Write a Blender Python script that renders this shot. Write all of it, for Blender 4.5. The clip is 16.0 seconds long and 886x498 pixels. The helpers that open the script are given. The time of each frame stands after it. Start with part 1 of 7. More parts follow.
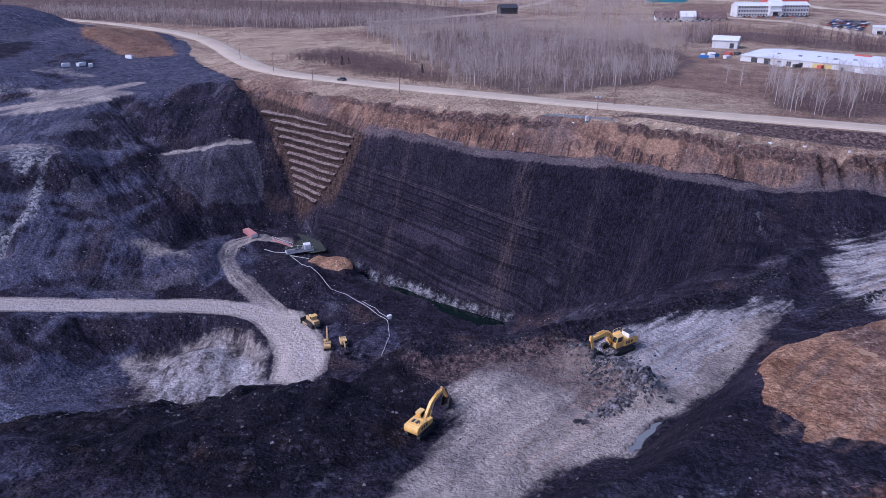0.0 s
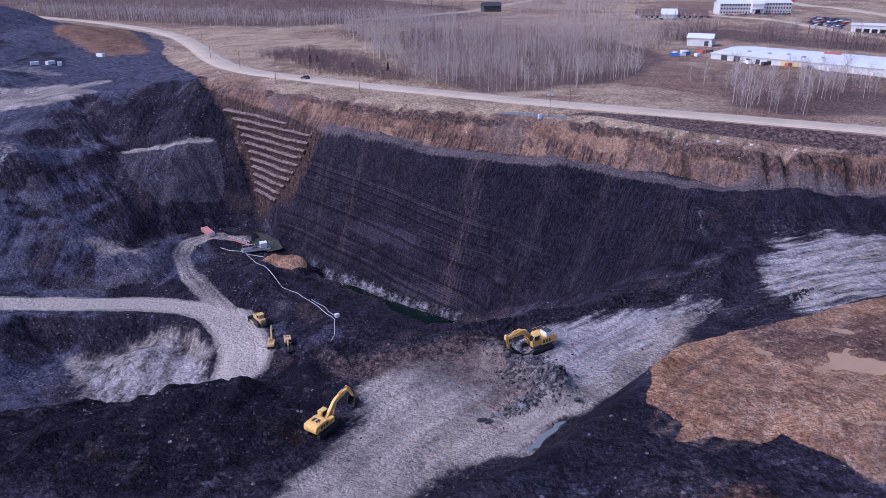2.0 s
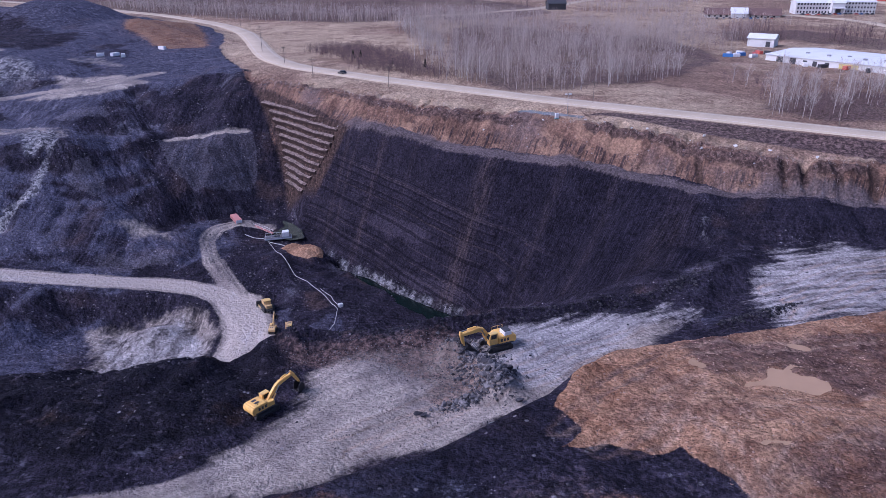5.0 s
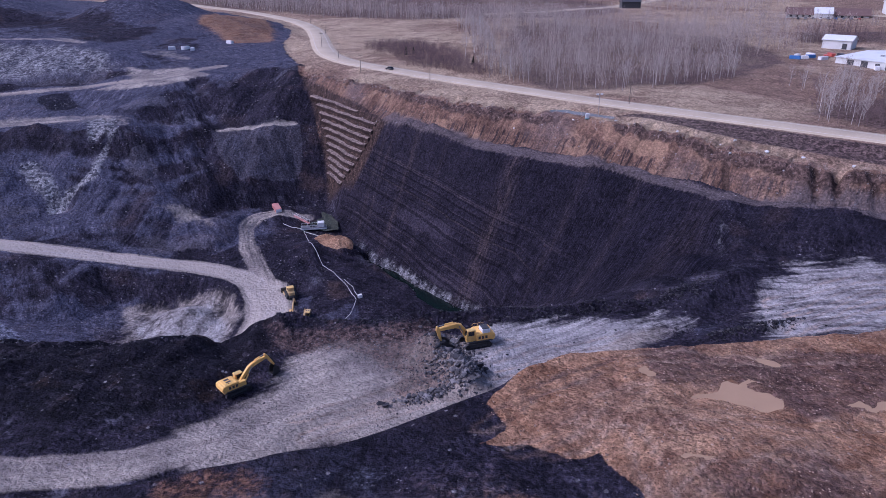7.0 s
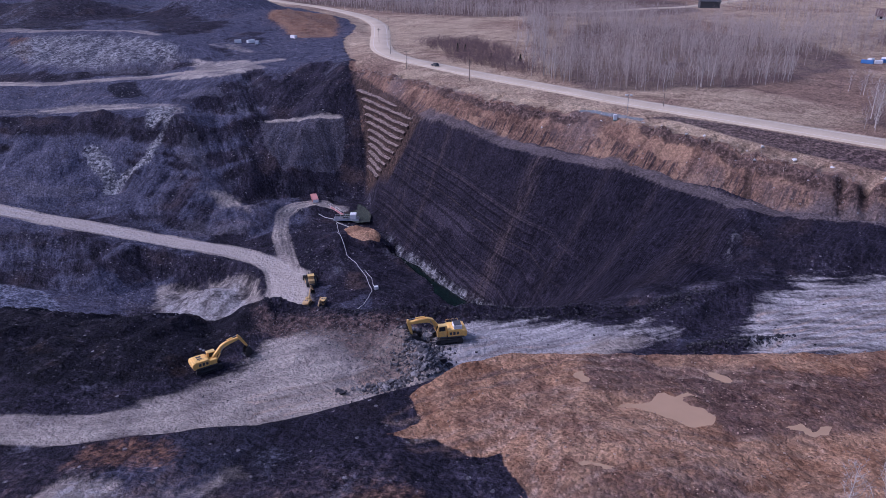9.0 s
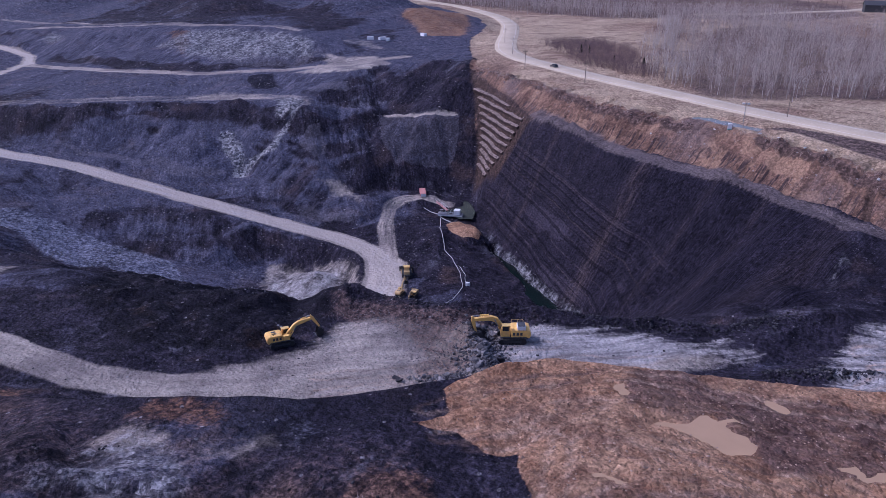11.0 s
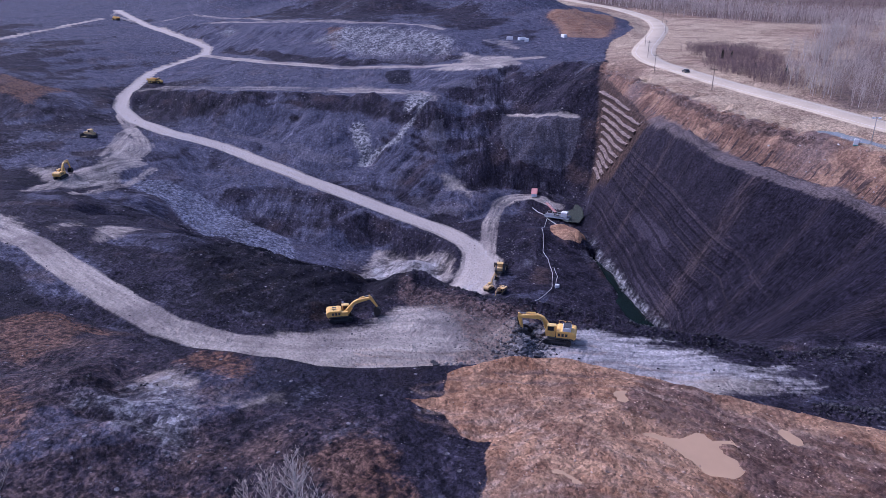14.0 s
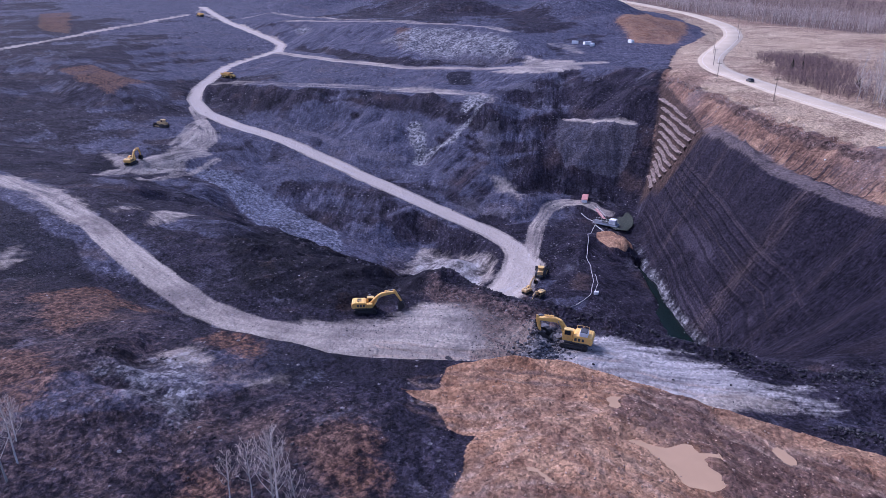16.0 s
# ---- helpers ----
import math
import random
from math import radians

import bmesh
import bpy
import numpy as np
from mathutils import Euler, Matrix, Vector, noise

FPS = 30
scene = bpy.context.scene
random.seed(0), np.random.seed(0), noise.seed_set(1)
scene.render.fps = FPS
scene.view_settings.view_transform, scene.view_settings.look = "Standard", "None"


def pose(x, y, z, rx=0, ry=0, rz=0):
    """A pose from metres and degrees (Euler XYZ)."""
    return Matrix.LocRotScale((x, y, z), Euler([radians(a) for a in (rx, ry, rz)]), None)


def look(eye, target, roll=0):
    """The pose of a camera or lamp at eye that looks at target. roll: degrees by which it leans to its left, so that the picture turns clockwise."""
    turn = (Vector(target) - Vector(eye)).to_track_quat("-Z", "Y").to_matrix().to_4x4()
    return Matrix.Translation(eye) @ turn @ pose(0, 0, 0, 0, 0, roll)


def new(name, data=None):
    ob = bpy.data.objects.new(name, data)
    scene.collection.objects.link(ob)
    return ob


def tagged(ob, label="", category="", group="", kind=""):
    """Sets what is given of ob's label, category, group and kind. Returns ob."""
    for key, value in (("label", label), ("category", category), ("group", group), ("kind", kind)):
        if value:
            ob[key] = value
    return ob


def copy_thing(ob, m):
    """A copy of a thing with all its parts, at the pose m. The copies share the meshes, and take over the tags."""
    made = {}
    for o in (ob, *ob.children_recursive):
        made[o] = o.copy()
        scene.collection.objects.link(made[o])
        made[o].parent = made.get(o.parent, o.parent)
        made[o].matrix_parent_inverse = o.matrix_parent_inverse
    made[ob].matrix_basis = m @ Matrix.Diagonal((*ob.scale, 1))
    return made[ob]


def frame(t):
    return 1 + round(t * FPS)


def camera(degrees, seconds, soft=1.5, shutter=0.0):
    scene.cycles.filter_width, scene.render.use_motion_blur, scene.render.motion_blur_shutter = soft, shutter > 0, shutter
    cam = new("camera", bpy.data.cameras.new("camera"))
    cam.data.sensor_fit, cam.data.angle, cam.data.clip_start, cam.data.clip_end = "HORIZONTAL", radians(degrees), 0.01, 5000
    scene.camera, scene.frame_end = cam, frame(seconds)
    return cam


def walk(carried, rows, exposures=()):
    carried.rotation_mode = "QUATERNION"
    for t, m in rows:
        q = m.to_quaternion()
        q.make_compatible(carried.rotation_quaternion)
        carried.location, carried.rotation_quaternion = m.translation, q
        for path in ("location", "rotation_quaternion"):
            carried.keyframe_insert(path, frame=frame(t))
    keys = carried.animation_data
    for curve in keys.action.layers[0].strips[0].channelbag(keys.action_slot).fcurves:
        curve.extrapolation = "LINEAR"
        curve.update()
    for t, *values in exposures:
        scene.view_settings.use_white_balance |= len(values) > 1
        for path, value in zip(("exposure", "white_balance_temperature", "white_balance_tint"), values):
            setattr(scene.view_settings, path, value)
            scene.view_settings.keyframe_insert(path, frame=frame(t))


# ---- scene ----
cam = camera(65.1, 16.0, 0.55)
METRES, EYE, TILT, LEAN, TURN = 125.0, 73.0, -22.0, 0.0, 0.0
ROWS = [
    (0.0, 0.0, 0.0, 0.0, 0.0, 0.0, 0.0),
    (0.5, 0.0323, 0.0002, 0.0004, 0.03, -0.02, 0.05),
    (1.0, 0.0675, 0.0002, 0.0003, 0.05, -0.06, 0.06),
    (1.5, 0.1031, 0.0008, 0.0005, 0.08, -0.1, 0.05),
    (2.0, 0.1375, 0.0021, 0.0008, 0.13, -0.15, 0.02),
    (2.5, 0.1694, 0.0025, 0.0012, 0.92, -0.19, -0.33),
    (3.0, 0.2019, 0.0027, 0.0007, 1.86, -0.18, -0.74),
    (3.5, 0.232, 0.0028, 0.0001, 2.47, -0.23, -1.03),
    (4.0, 0.2606, 0.0029, -0.0, 3.55, -0.3, -1.44),
    (6.5, 0.4417, 0.0145, 0.0049, 11.57, -0.92, -4.48),
    (7.0, 0.4841, 0.021, 0.0073, 13.21, -1.11, -5.13),
    (7.5, 0.5287, 0.0297, 0.0104, 15.06, -1.36, -5.89),
    (8.0, 0.5748, 0.0409, 0.0142, 17.03, -1.6, -6.65),
    (8.5, 0.6163, 0.0526, 0.0179, 18.65, -1.83, -7.34),
    (9.0, 0.65, 0.0633, 0.022, 20.05, -2.05, -7.88),
    (9.5, 0.6713, 0.0697, 0.0252, 22.77, -2.44, -8.9),
    (12.0, 0.7944, 0.1144, 0.0443, 36.08, -5.02, -13.29),
    (12.5, 0.8191, 0.1257, 0.0486, 38.39, -5.52, -13.98),
    (13.0, 0.8434, 0.1383, 0.0534, 40.53, -6.06, -14.59),
    (13.5, 0.8661, 0.1509, 0.0585, 42.74, -6.65, -15.18),
    (14.0, 0.8886, 0.1645, 0.0637, 44.43, -7.07, -15.67),
    (14.5, 0.9085, 0.1763, 0.0692, 46.95, -7.75, -16.42),
    (15.0, 0.9291, 0.189, 0.0747, 50.39, -8.65, -17.4),
    (15.5, 0.9437, 0.1988, 0.0789, 50.69, -8.72, -17.7),
    (16.0, 0.9534, 0.2062, 0.0824, 50.7, -8.73, -17.89),
]
EXPOSURES = [(0.0, 0.40, 5000, 30), (4.0, 0.50, 5030, 31), (9.0, 0.28, 5090, 34), (12.5, 0.52, 5020, 32), (16.0, 0.81, 5030, 32)]
walk(cam, [(t, pose(0, 0, EYE, TILT, LEAN, TURN) @ pose(METRES * x, METRES * y, METRES * z, 90 + pitch, roll, yaw)) for t, x, y, z, yaw, pitch, roll in ROWS], EXPOSURES)


from mathutils import geometry

# ---------------------------------------------------------------- light
world = bpy.data.worlds.new("overcast_sky")
scene.world = world
world.use_nodes = True
wn, wl = world.node_tree.nodes, world.node_tree.links
sky = wn.new("ShaderNodeTexSky")
sky.sky_type, sky.sun_disc = "NISHITA", False
sky.sun_elevation, sky.sun_rotation = radians(38), radians(250)
sky.air_density, sky.dust_density, sky.ozone_density = 1.0, 4.0, 1.5
wl.new(sky.outputs[0], wn["Background"].inputs[0])
wn["Background"].inputs[1].default_value = 0.108
sun = new("sun", bpy.data.lights.new("sun", "SUN"))
sun.data.energy, sun.data.angle, sun.data.color = 1.5, radians(12), (1.0, 0.95, 0.9)
sun.matrix_world = look((0, 0, 0), (math.sin(radians(70)) * 0.8, 0.75 * math.cos(radians(70)), -0.85))

# ---------------------------------------------------------------- number helpers
rng = np.random.default_rng(7)
LATTICE = rng.random((512, 512)).astype(np.float32)


def value_noise(x, y, size):
    """Smooth noise from 0 to 1 whose bumps are about size metres wide."""
    u, v = x / size + 1000.37, y / size + 1000.71
    i, j = np.floor(u).astype(np.int32), np.floor(v).astype(np.int32)
    f, g = (u - i).astype(np.float32), (v - j).astype(np.float32)
    f, g = f * f * (3 - 2 * f), g * g * (3 - 2 * g)
    i0, i1, j0, j1 = i & 511, (i + 1) & 511, j & 511, (j + 1) & 511
    return (LATTICE[i0, j0] * (1 - f) + LATTICE[i1, j0] * f) * (1 - g) + (LATTICE[i0, j1] * (1 - f) + LATTICE[i1, j1] * f) * g


def rough(x, y, size, octaves=4, gain=0.5):
    """Layered noise about zero."""
    total, weight = 0, 1.0
    for k in range(octaves):
        total = total + weight * (value_noise(x + 37 * k, y - 51 * k, size / 2 ** k) - 0.5)
        weight *= gain
    return total


def ridged(x, y, size):
    return 1 - abs(2 * value_noise(x, y, size) - 1)


def heaps(x, y, size):
    """Distance to the nearest of scattered centres, in units of size, and that centre's own number from 0 to 1."""
    u, v = x / size + 1000, y / size + 1000
    i, j = np.floor(u).astype(np.int64), np.floor(v).astype(np.int64)
    best, own = np.full(np.shape(u), 9.0), np.zeros(np.shape(u))
    for a in (-1, 0, 1):
        for b in (-1, 0, 1):
            ci, cj = (i + a) % 512, (j + b) % 512
            d = np.hypot(i + a + LATTICE[ci, cj] - u, j + b + LATTICE[cj, (ci + 91) % 512] - v)
            near = d < best
            best, own = np.where(near, d, best), np.where(near, LATTICE[(ci + 7) % 512, (cj + 301) % 512], own)
    return best, own


def smooth(a, b, v):
    t = np.clip((v - a) / (b - a), 0, 1)
    return t * t * (3 - 2 * t)


def along_line(x, y, line, reach=45.0):
    """Distance from a polyline, signed side, length along it, and the z of the nearest place on it; on the ground's grid only within reach."""
    best = np.full(x.shape, 1e9, np.float32)
    side, run, level, done = np.zeros_like(best), np.zeros_like(best), np.zeros_like(best), 0.0
    for (ax, ay, az), (bx, by, bz) in zip(line[:-1], line[1:]):
        dx, dy = bx - ax, by - ay
        length = math.hypot(dx, dy)
        part_of = ...
        if x.ndim == 2:
            part_of = (slice(*np.searchsorted(XS, [min(ax, bx) - reach, max(ax, bx) + reach])), slice(*np.searchsorted(YS, [min(ay, by) - reach, max(ay, by) + reach])))
        px, py = x[part_of], y[part_of]
        t = np.clip(((px - ax) * dx + (py - ay) * dy) / length ** 2, 0, 1)
        d = np.hypot(px - ax - t * dx, py - ay - t * dy)
        near = d < best[part_of]
        best[part_of] = np.where(near, d, best[part_of])
        side[part_of] = np.where(near, np.sign((px - ax) * dy - (py - ay) * dx), side[part_of])
        run[part_of] = np.where(near, done + t * length, run[part_of])
        level[part_of] = np.where(near, az + t * (bz - az), level[part_of])
        done += length
    return best, side, run, level


def inside(x, y, poly, soft=2.0):
    """About 1 inside a polygon, 0 outside, over a border of that softness."""
    ring = [(*p[:2], 0) for p in poly] + [(*poly[0][:2], 0)]
    px, py = [p[0] for p in ring], [p[1] for p in ring]
    hit = (x > min(px) - soft) & (x < max(px) + soft) & (y > min(py) - soft) & (y < max(py) + soft)
    out, x, y = np.zeros(x.shape), x[hit], y[hit]
    d = along_line(x, y, ring)[0]
    within = np.zeros(x.shape, bool)
    for (ax, ay, _), (bx, by, _) in zip(ring[:-1], ring[1:]):
        if ay != by:
            within ^= ((ay > y) != (by > y)) & (x < (bx - ax) * (y - ay) / (by - ay) + ax)
    out[hit] = smooth(-soft, soft, np.where(within, d, -d))
    return out


# ---------------------------------------------------------------- the plan of the pit: design lines (x, y, level)
PAVED_ROAD = [(900, -60, 20), (330, 148, 23), (240, 182, 24), (190, 204, 24.5), (157, 219, 24.6), (128, 231, 25), (101, 243, 25.2), (79, 252, 25.5),
              (50, 266, 25.5), (16, 286, 25.5), (-22, 308, 25.5), (-50, 326, 25.7), (-72, 340, 26), (-92, 362, 26.2), (-106, 385, 26.5),
              (-120, 413, 26.6), (-138, 450, 27), (-165, 500, 27.5), (-210, 560, 28), (-284, 628, 29), (-340, 664, 30), (-480, 745, 32), (-900, 960, 35)]
CREST = [(-100, 330, 24), (-89, 318, 23), (-52, 292, 23.5), (-19, 274, 23.5), (12, 254, 24), (30, 248, 24), (48, 240, 23.5), (66, 232, 23.8), (86, 218, 23.5),
         (103, 207, 23), (118, 201, 21.5), (150, 201, 21.5), (200, 184, 21), (330, 128, 20), (900, -90, 18)]
CREST_FOOT = [(-78, 306, 15.5), (-50, 283, 16), (-21, 267, 15.5), (13, 247, 14.5), (36, 236, 14), (56, 227, 14), (74, 217, 13.5), (89, 208, 13), (107, 200.5, 12.5),
              (118, 197, 12.6), (133, 196, 12.8), (147, 194, 12.5), (200, 176, 12), (330, 118, 11)]
WALL_CREST = [(-28, 265, 13.5), (8, 242, 13.2), (26, 231.5, 13), (52, 222.5, 12.5), (75, 207, 12), (89, 198, 11.7), (103, 196, 11.7), (116, 194, 11.7),
              (132, 192, 11.8), (144, 189, 11.8), (200, 171, 11.5), (330, 112, 10.5)]
WALL_TOE = [(-60, 272, -27), (-50, 260, -27.5), (-36, 246, -27.5), (-27, 238, -28), (-12, 227, -28.5), (6, 212, -29), (21, 203, -29), (40, 190, -22), (60, 175, -8), (79, 163.5, 3), (89, 164, 5.5)]
LEDGE_FOOT = [(-38, 243, -28.5), (-29, 235, -32), (-14, 224.5, -34.5), (5, 209, -34.5), (21, 199.5, -34.5), (38, 187, -24)]
STEP_LEFT = [(-92, 322, 21), (-82, 308, 14), (-70, 294, 2), (-64, 284, -12), (-60, 272, -27)]
BENCH_RIM = [(-7, 124, -0.6), (8, 127.5, 0.0), (22, 131, 0.2), (40, 138, 0.8), (56, 144.5, 1.2), (74, 152.5, 2.2), (86, 160, 4.2)]
BENCH_FOOT = [(-24, 160, -32.5), (-8, 163, -32), (6, 166, -32.5), (20, 171, -32), (40, 179, -24), (60, 170, -8)]
CHANNEL_EDGE = [(-37, 237, -29), (-29, 231.5, -32.3), (-15, 220, -32.6), (0, 206, -32.8), (11, 195, -33), (21, 190, -32), (36, 182, -25)]
PIT_FLOOR = [(-46, 225, -24), (-38, 210, -28), (-28, 200, -30), (-19, 195, -30.2), (-14, 182, -31.5), (-8, 174, -32)]
SIDE_ROAD = [(-52, 199, -30.6), (-60, 208, -29.5), (-72, 222, -28), (-80, 236, -26), (-80, 246, -24.4), (-74, 252, -24), (-62, 254, -25)]
HAUL_ROAD = [(-40, 172, -34), (-42, 184, -32.3), (-51, 196, -31), (-64, 203, -30.4), (-81, 205, -29.8), (-118, 199.4, -27), (-162, 191, -22), (-222, 180, -15.5), (-256, 167, -12),
             (-287, 161, -9), (-315, 165, -7), (-342, 178, -4.5), (-385, 213, 1), (-402, 245, 4.5), (-410, 265, 6.5), (-435, 280, 8.5), (-467, 285, 10), (-595, 297, 15), (-760, 330, 20)]
HAUL_RIM = [(-290, 148, -9.5), (-258, 156, -12.5), (-224, 169, -16), (-163, 181, -22.5), (-116, 191, -27.3), (-80, 197, -30.2), (-64, 193, -31), (-55, 184, -32.5)]
HAUL_UPHILL = [(-66, 213, -29.5), (-83, 216, -29), (-118, 210, -26.5), (-163, 201, -21.5), (-222, 189, -15), (-258, 177, -11.5), (-286, 172, -8.5), (-312, 177, -6.5), (-334, 188, -4)]
LOW_PIT = [(-52, 172, -35.5), (-62, 186, -37), (-80, 188, -37.5), (-97, 181, -37.2), (-104, 170, -36.5), (-96, 158, -36.5), (-78, 154, -37), (-62, 158, -37), (-46, 164, -35)]
DARK_RIM = [(-131, 75, -1), (-100, 101, -5), (-74, 110, -6.5), (-50, 116, -6), (-36, 114, -4), (-20, 118, -4), (-8, 122, -2), (-7, 124, -0.6)]
DARK_INNER = [(-128, 66, 1.5), (-92, 76, 2), (-66, 85, 1.5), (-36, 102, -1), (-20, 105, 0.5), (-8, 110, -1), (0, 116, -0.5)]
NEAR_ROAD = [(-330, 10, 3), (-220, 28, 2.5), (-152, 46, 2), (-128, 53, 2), (-93, 61.5, 1.8), (-68, 63.3, 1.2), (-45, 66.3, 0.6), (-25, 69, 0.1), (-10, 75.5, -0.3), (3, 87, -0.9), (14, 100, -1), (24, 112, -1)]
BENCH_ROAD = [(12, 92, -1), (30, 104, -1), (48, 116, -0.8), (62, 130, -0.5), (78, 139, 0.6), (92, 150, 2), (106, 160, 4.2), (130, 166, 6), (170, 172, 7.5), (240, 160, 8.5)]
BENCH_TOP = [(4, 121, 0), (20, 125, 0), (40, 131, 0), (57, 137, 0.3), (76, 146, 1.4), (92, 158, 3.2)]
FLOOR_BACK = [(89, 164, 5.5), (100, 176, 6), (118, 178, 6.6), (140, 177, 7), (200, 160, 8), (330, 102, 8)]
BANK_CREST = [(-110, 10, 5), (-62, 34, 3.5), (-30, 49, 6), (-6, 58, 9), (10, 65, 11), (27, 73, 13), (39, 82.5, 14.2), (47, 88.5, 15), (50, 93.5, 15.2), (57, 101, 15.2), (67, 106, 14.8), (80, 112, 13.2),
              (90, 117.5, 12.2), (104, 123.5, 12), (114, 128, 12), (150, 143, 11.5), (200, 140, 11.5), (330, 85, 11)]
BANK_FOOT = [(-60, 50, 1.5), (-34, 58, 0.5), (-10, 67, -0.4), (4, 76, -1), (17, 85, -1), (30, 94, -1), (42, 103, -1), (54, 112, -0.8), (63, 119, -0.4), (78, 127, 2), (90, 130, 4), (105, 134, 5),
             (125, 144, 6), (155, 158, 7), (205, 150, 8)]
FORELAND = [(-60, -10, 9), (-25, 20, 12), (12, 34, 15.5), (15, 45, 11.5), (11, 57, 11.5), (25, 60, 12), (44, 53, 14.8), (41, 77, 14.6), (63, 77, 16.2), (82, 97, 14), (92, 104, 13.2), (76, 82, 17.2), (95, 82, 16.5),
            (60, 40, 15.5), (110, 60, 16.5), (140, 100, 14), (120, 20, 18), (60, 0, 18), (180, 80, 14)]
TERRACE = [(-330, 183, 2), (-318, 187, 2), (-280, 208, 4), (-234, 240, 5), (-200, 258, 6), (-172, 268, 7), (-152, 264, 7.5)]
TERRACE_EDGE = [(-316, 181, 1.2), (-278, 200, 3), (-232, 231, 4.2), (-190, 250, 5.2), (-161, 255, 6), (-148, 257, 6)]
TERRACE_FOOT = [(-290, 183, -6), (-222, 200, -14), (-190, 208, -16), (-152, 222, -20.5), (-128, 220, -22.5), (-104, 224, -22), (-92, 236, -22)]
BRANCH_ROAD = [(-410, 262, 6.5), (-360, 264, 8), (-319, 269, 9), (-253, 281, 11), (-207, 303, 14), (-172, 317, 18), (-158, 330, 20), (-150, 345, 21)]
BRANCH_EDGE = [(-380, 248, 6), (-318, 258, 8.5), (-250, 270, 10.5), (-202, 293, 13.5), (-165, 307, 17.5), (-145, 322, 20.5)]
HILL_CREST = [(-470, 318, 22), (-356, 338, 28), (-300, 350, 30), (-268, 356, 31), (-232, 345, 29), (-214, 333, 25)]
HILL_FOOT = [(-400, 280, 9), (-319, 281, 11), (-255, 292, 13), (-215, 312, 15.5), (-192, 326, 19.5), (-186, 348, 22)]
NORTH_SLOPE = [(-133, 248, -5.5), (-117, 281, 1), (-103, 285, 3.6), (-89, 290, 4), (-80, 297, 4), (-93, 277, -3.5), (-112, 262, -8)]
NORTH_FOOT = [(-96, 238, -23), (-90, 250, -24), (-78, 262, -25.5), (-70, 272, -26)]
NORTH_RIM = [(-150, 345, 21.5), (-150, 316, 20.5), (-128, 322, 21), (-112, 330, 23), (-100, 330, 24)]
POND_EDGE = [(-62, 250, -27), (-52, 243, -27.5), (-42, 238, -27.5)]
ISLAND = [(-44, 238, -25.6), (-38, 236, -25.2), (-33, 233, -26)]
BLUE_BENCH = [(-205, 121, -18), (-178, 128, -22), (-140, 128, -27), (-108, 143, -33)]
BLUE_BACK = [(-198, 140, -19), (-178, 147, -24), (-150, 154, -30), (-123, 160, -33.5), (-106, 168, -36)]
LEFT_PIT = [(-330, 96, -4), (-300, 118, -6), (-264, 130, -8.5), (-248, 142, -9.5), (-215, 118, -12.5), (-196, 99, -13.5), (-213, 95, -11.5), (-230, 78, -9), (-270, 60, -6)]
LEFT_WALL = [(-480, 85, 12), (-420, 110, 11), (-470, 170, 12), (-555, 156, 14), (-675, 282, 18), (-392, 92, 5), (-335, 125, 2), (-430, 190, 5)]
PLATEAU = [(-200, 440, 30), (-215, 368, 26), (-215, 450, 33), (-300, 480, 35), (-420, 480, 36), (-520, 420, 30), (-41, 461, 29), (180, 465, 27), (185, 400, 27), (65, 734, 33),
           (244, 747, 36), (264, 612, 34), (321, 652, 35), (134, 276, 24.5), (38, 290, 25.5), (20, 360, 27), (-60, 380, 27), (120, 340, 26), (400, 300, 25), (-100, 640, 31), (500, 500, 29), (-700, 640, 38), (-180, 400, 26)]
OUTER = [(-4000, -3000, 20), (0, -3000, 20), (4000, -3000, 20), (4000, 500, 32), (4000, 4200, 45), (0, 4200, 50), (-4000, 4200, 50), (-4000, 500, 40),
         (-900, -300, 12), (-900, 200, 24), (-300, -150, 14), (100, -120, 18), (600, -260, 16), (1200, 900, 40), (0, 1300, 42), (-900, 1100, 45), (-1200, 400, 35)]
LINES = [PAVED_ROAD, CREST, CREST_FOOT, WALL_CREST, WALL_TOE, LEDGE_FOOT, STEP_LEFT, BENCH_RIM, BENCH_FOOT, CHANNEL_EDGE, PIT_FLOOR, SIDE_ROAD, HAUL_ROAD, HAUL_RIM, HAUL_UPHILL,
         LOW_PIT, DARK_RIM, DARK_INNER, NEAR_ROAD, BENCH_ROAD, BENCH_TOP, FLOOR_BACK, BANK_CREST, BANK_FOOT, TERRACE, TERRACE_EDGE, TERRACE_FOOT, BRANCH_ROAD, BRANCH_EDGE,
         HILL_CREST, HILL_FOOT, NORTH_FOOT, NORTH_RIM, POND_EDGE, BLUE_BENCH, BLUE_BACK]
SPOTS = [FORELAND, NORTH_SLOPE, ISLAND, LEFT_PIT, LEFT_WALL, PLATEAU, OUTER]


def triangulated():
    """The triangles that the design lines span."""
    places, edges = [], []
    for line in LINES:
        edges += [(len(places) + k, len(places) + k + 1) for k in range(len(line) - 1)]
        places += line
    for spots in SPOTS:
        places += spots
    flat = [Vector(p[:2]) for p in places]
    out = geometry.delaunay_2d_cdt(flat, edges, [], 0, 1e-4)
    level = []
    for co, orig in zip(out[0], out[3]):
        if orig:
            level.append(places[orig[0]][2])
        else:  # where two lines cross
            level.append(min(places, key=lambda p: (p[0] - co.x) ** 2 + (p[1] - co.y) ** 2)[2])
    return [(co.x, co.y, z) for co, z in zip(out[0], level)], out[2]


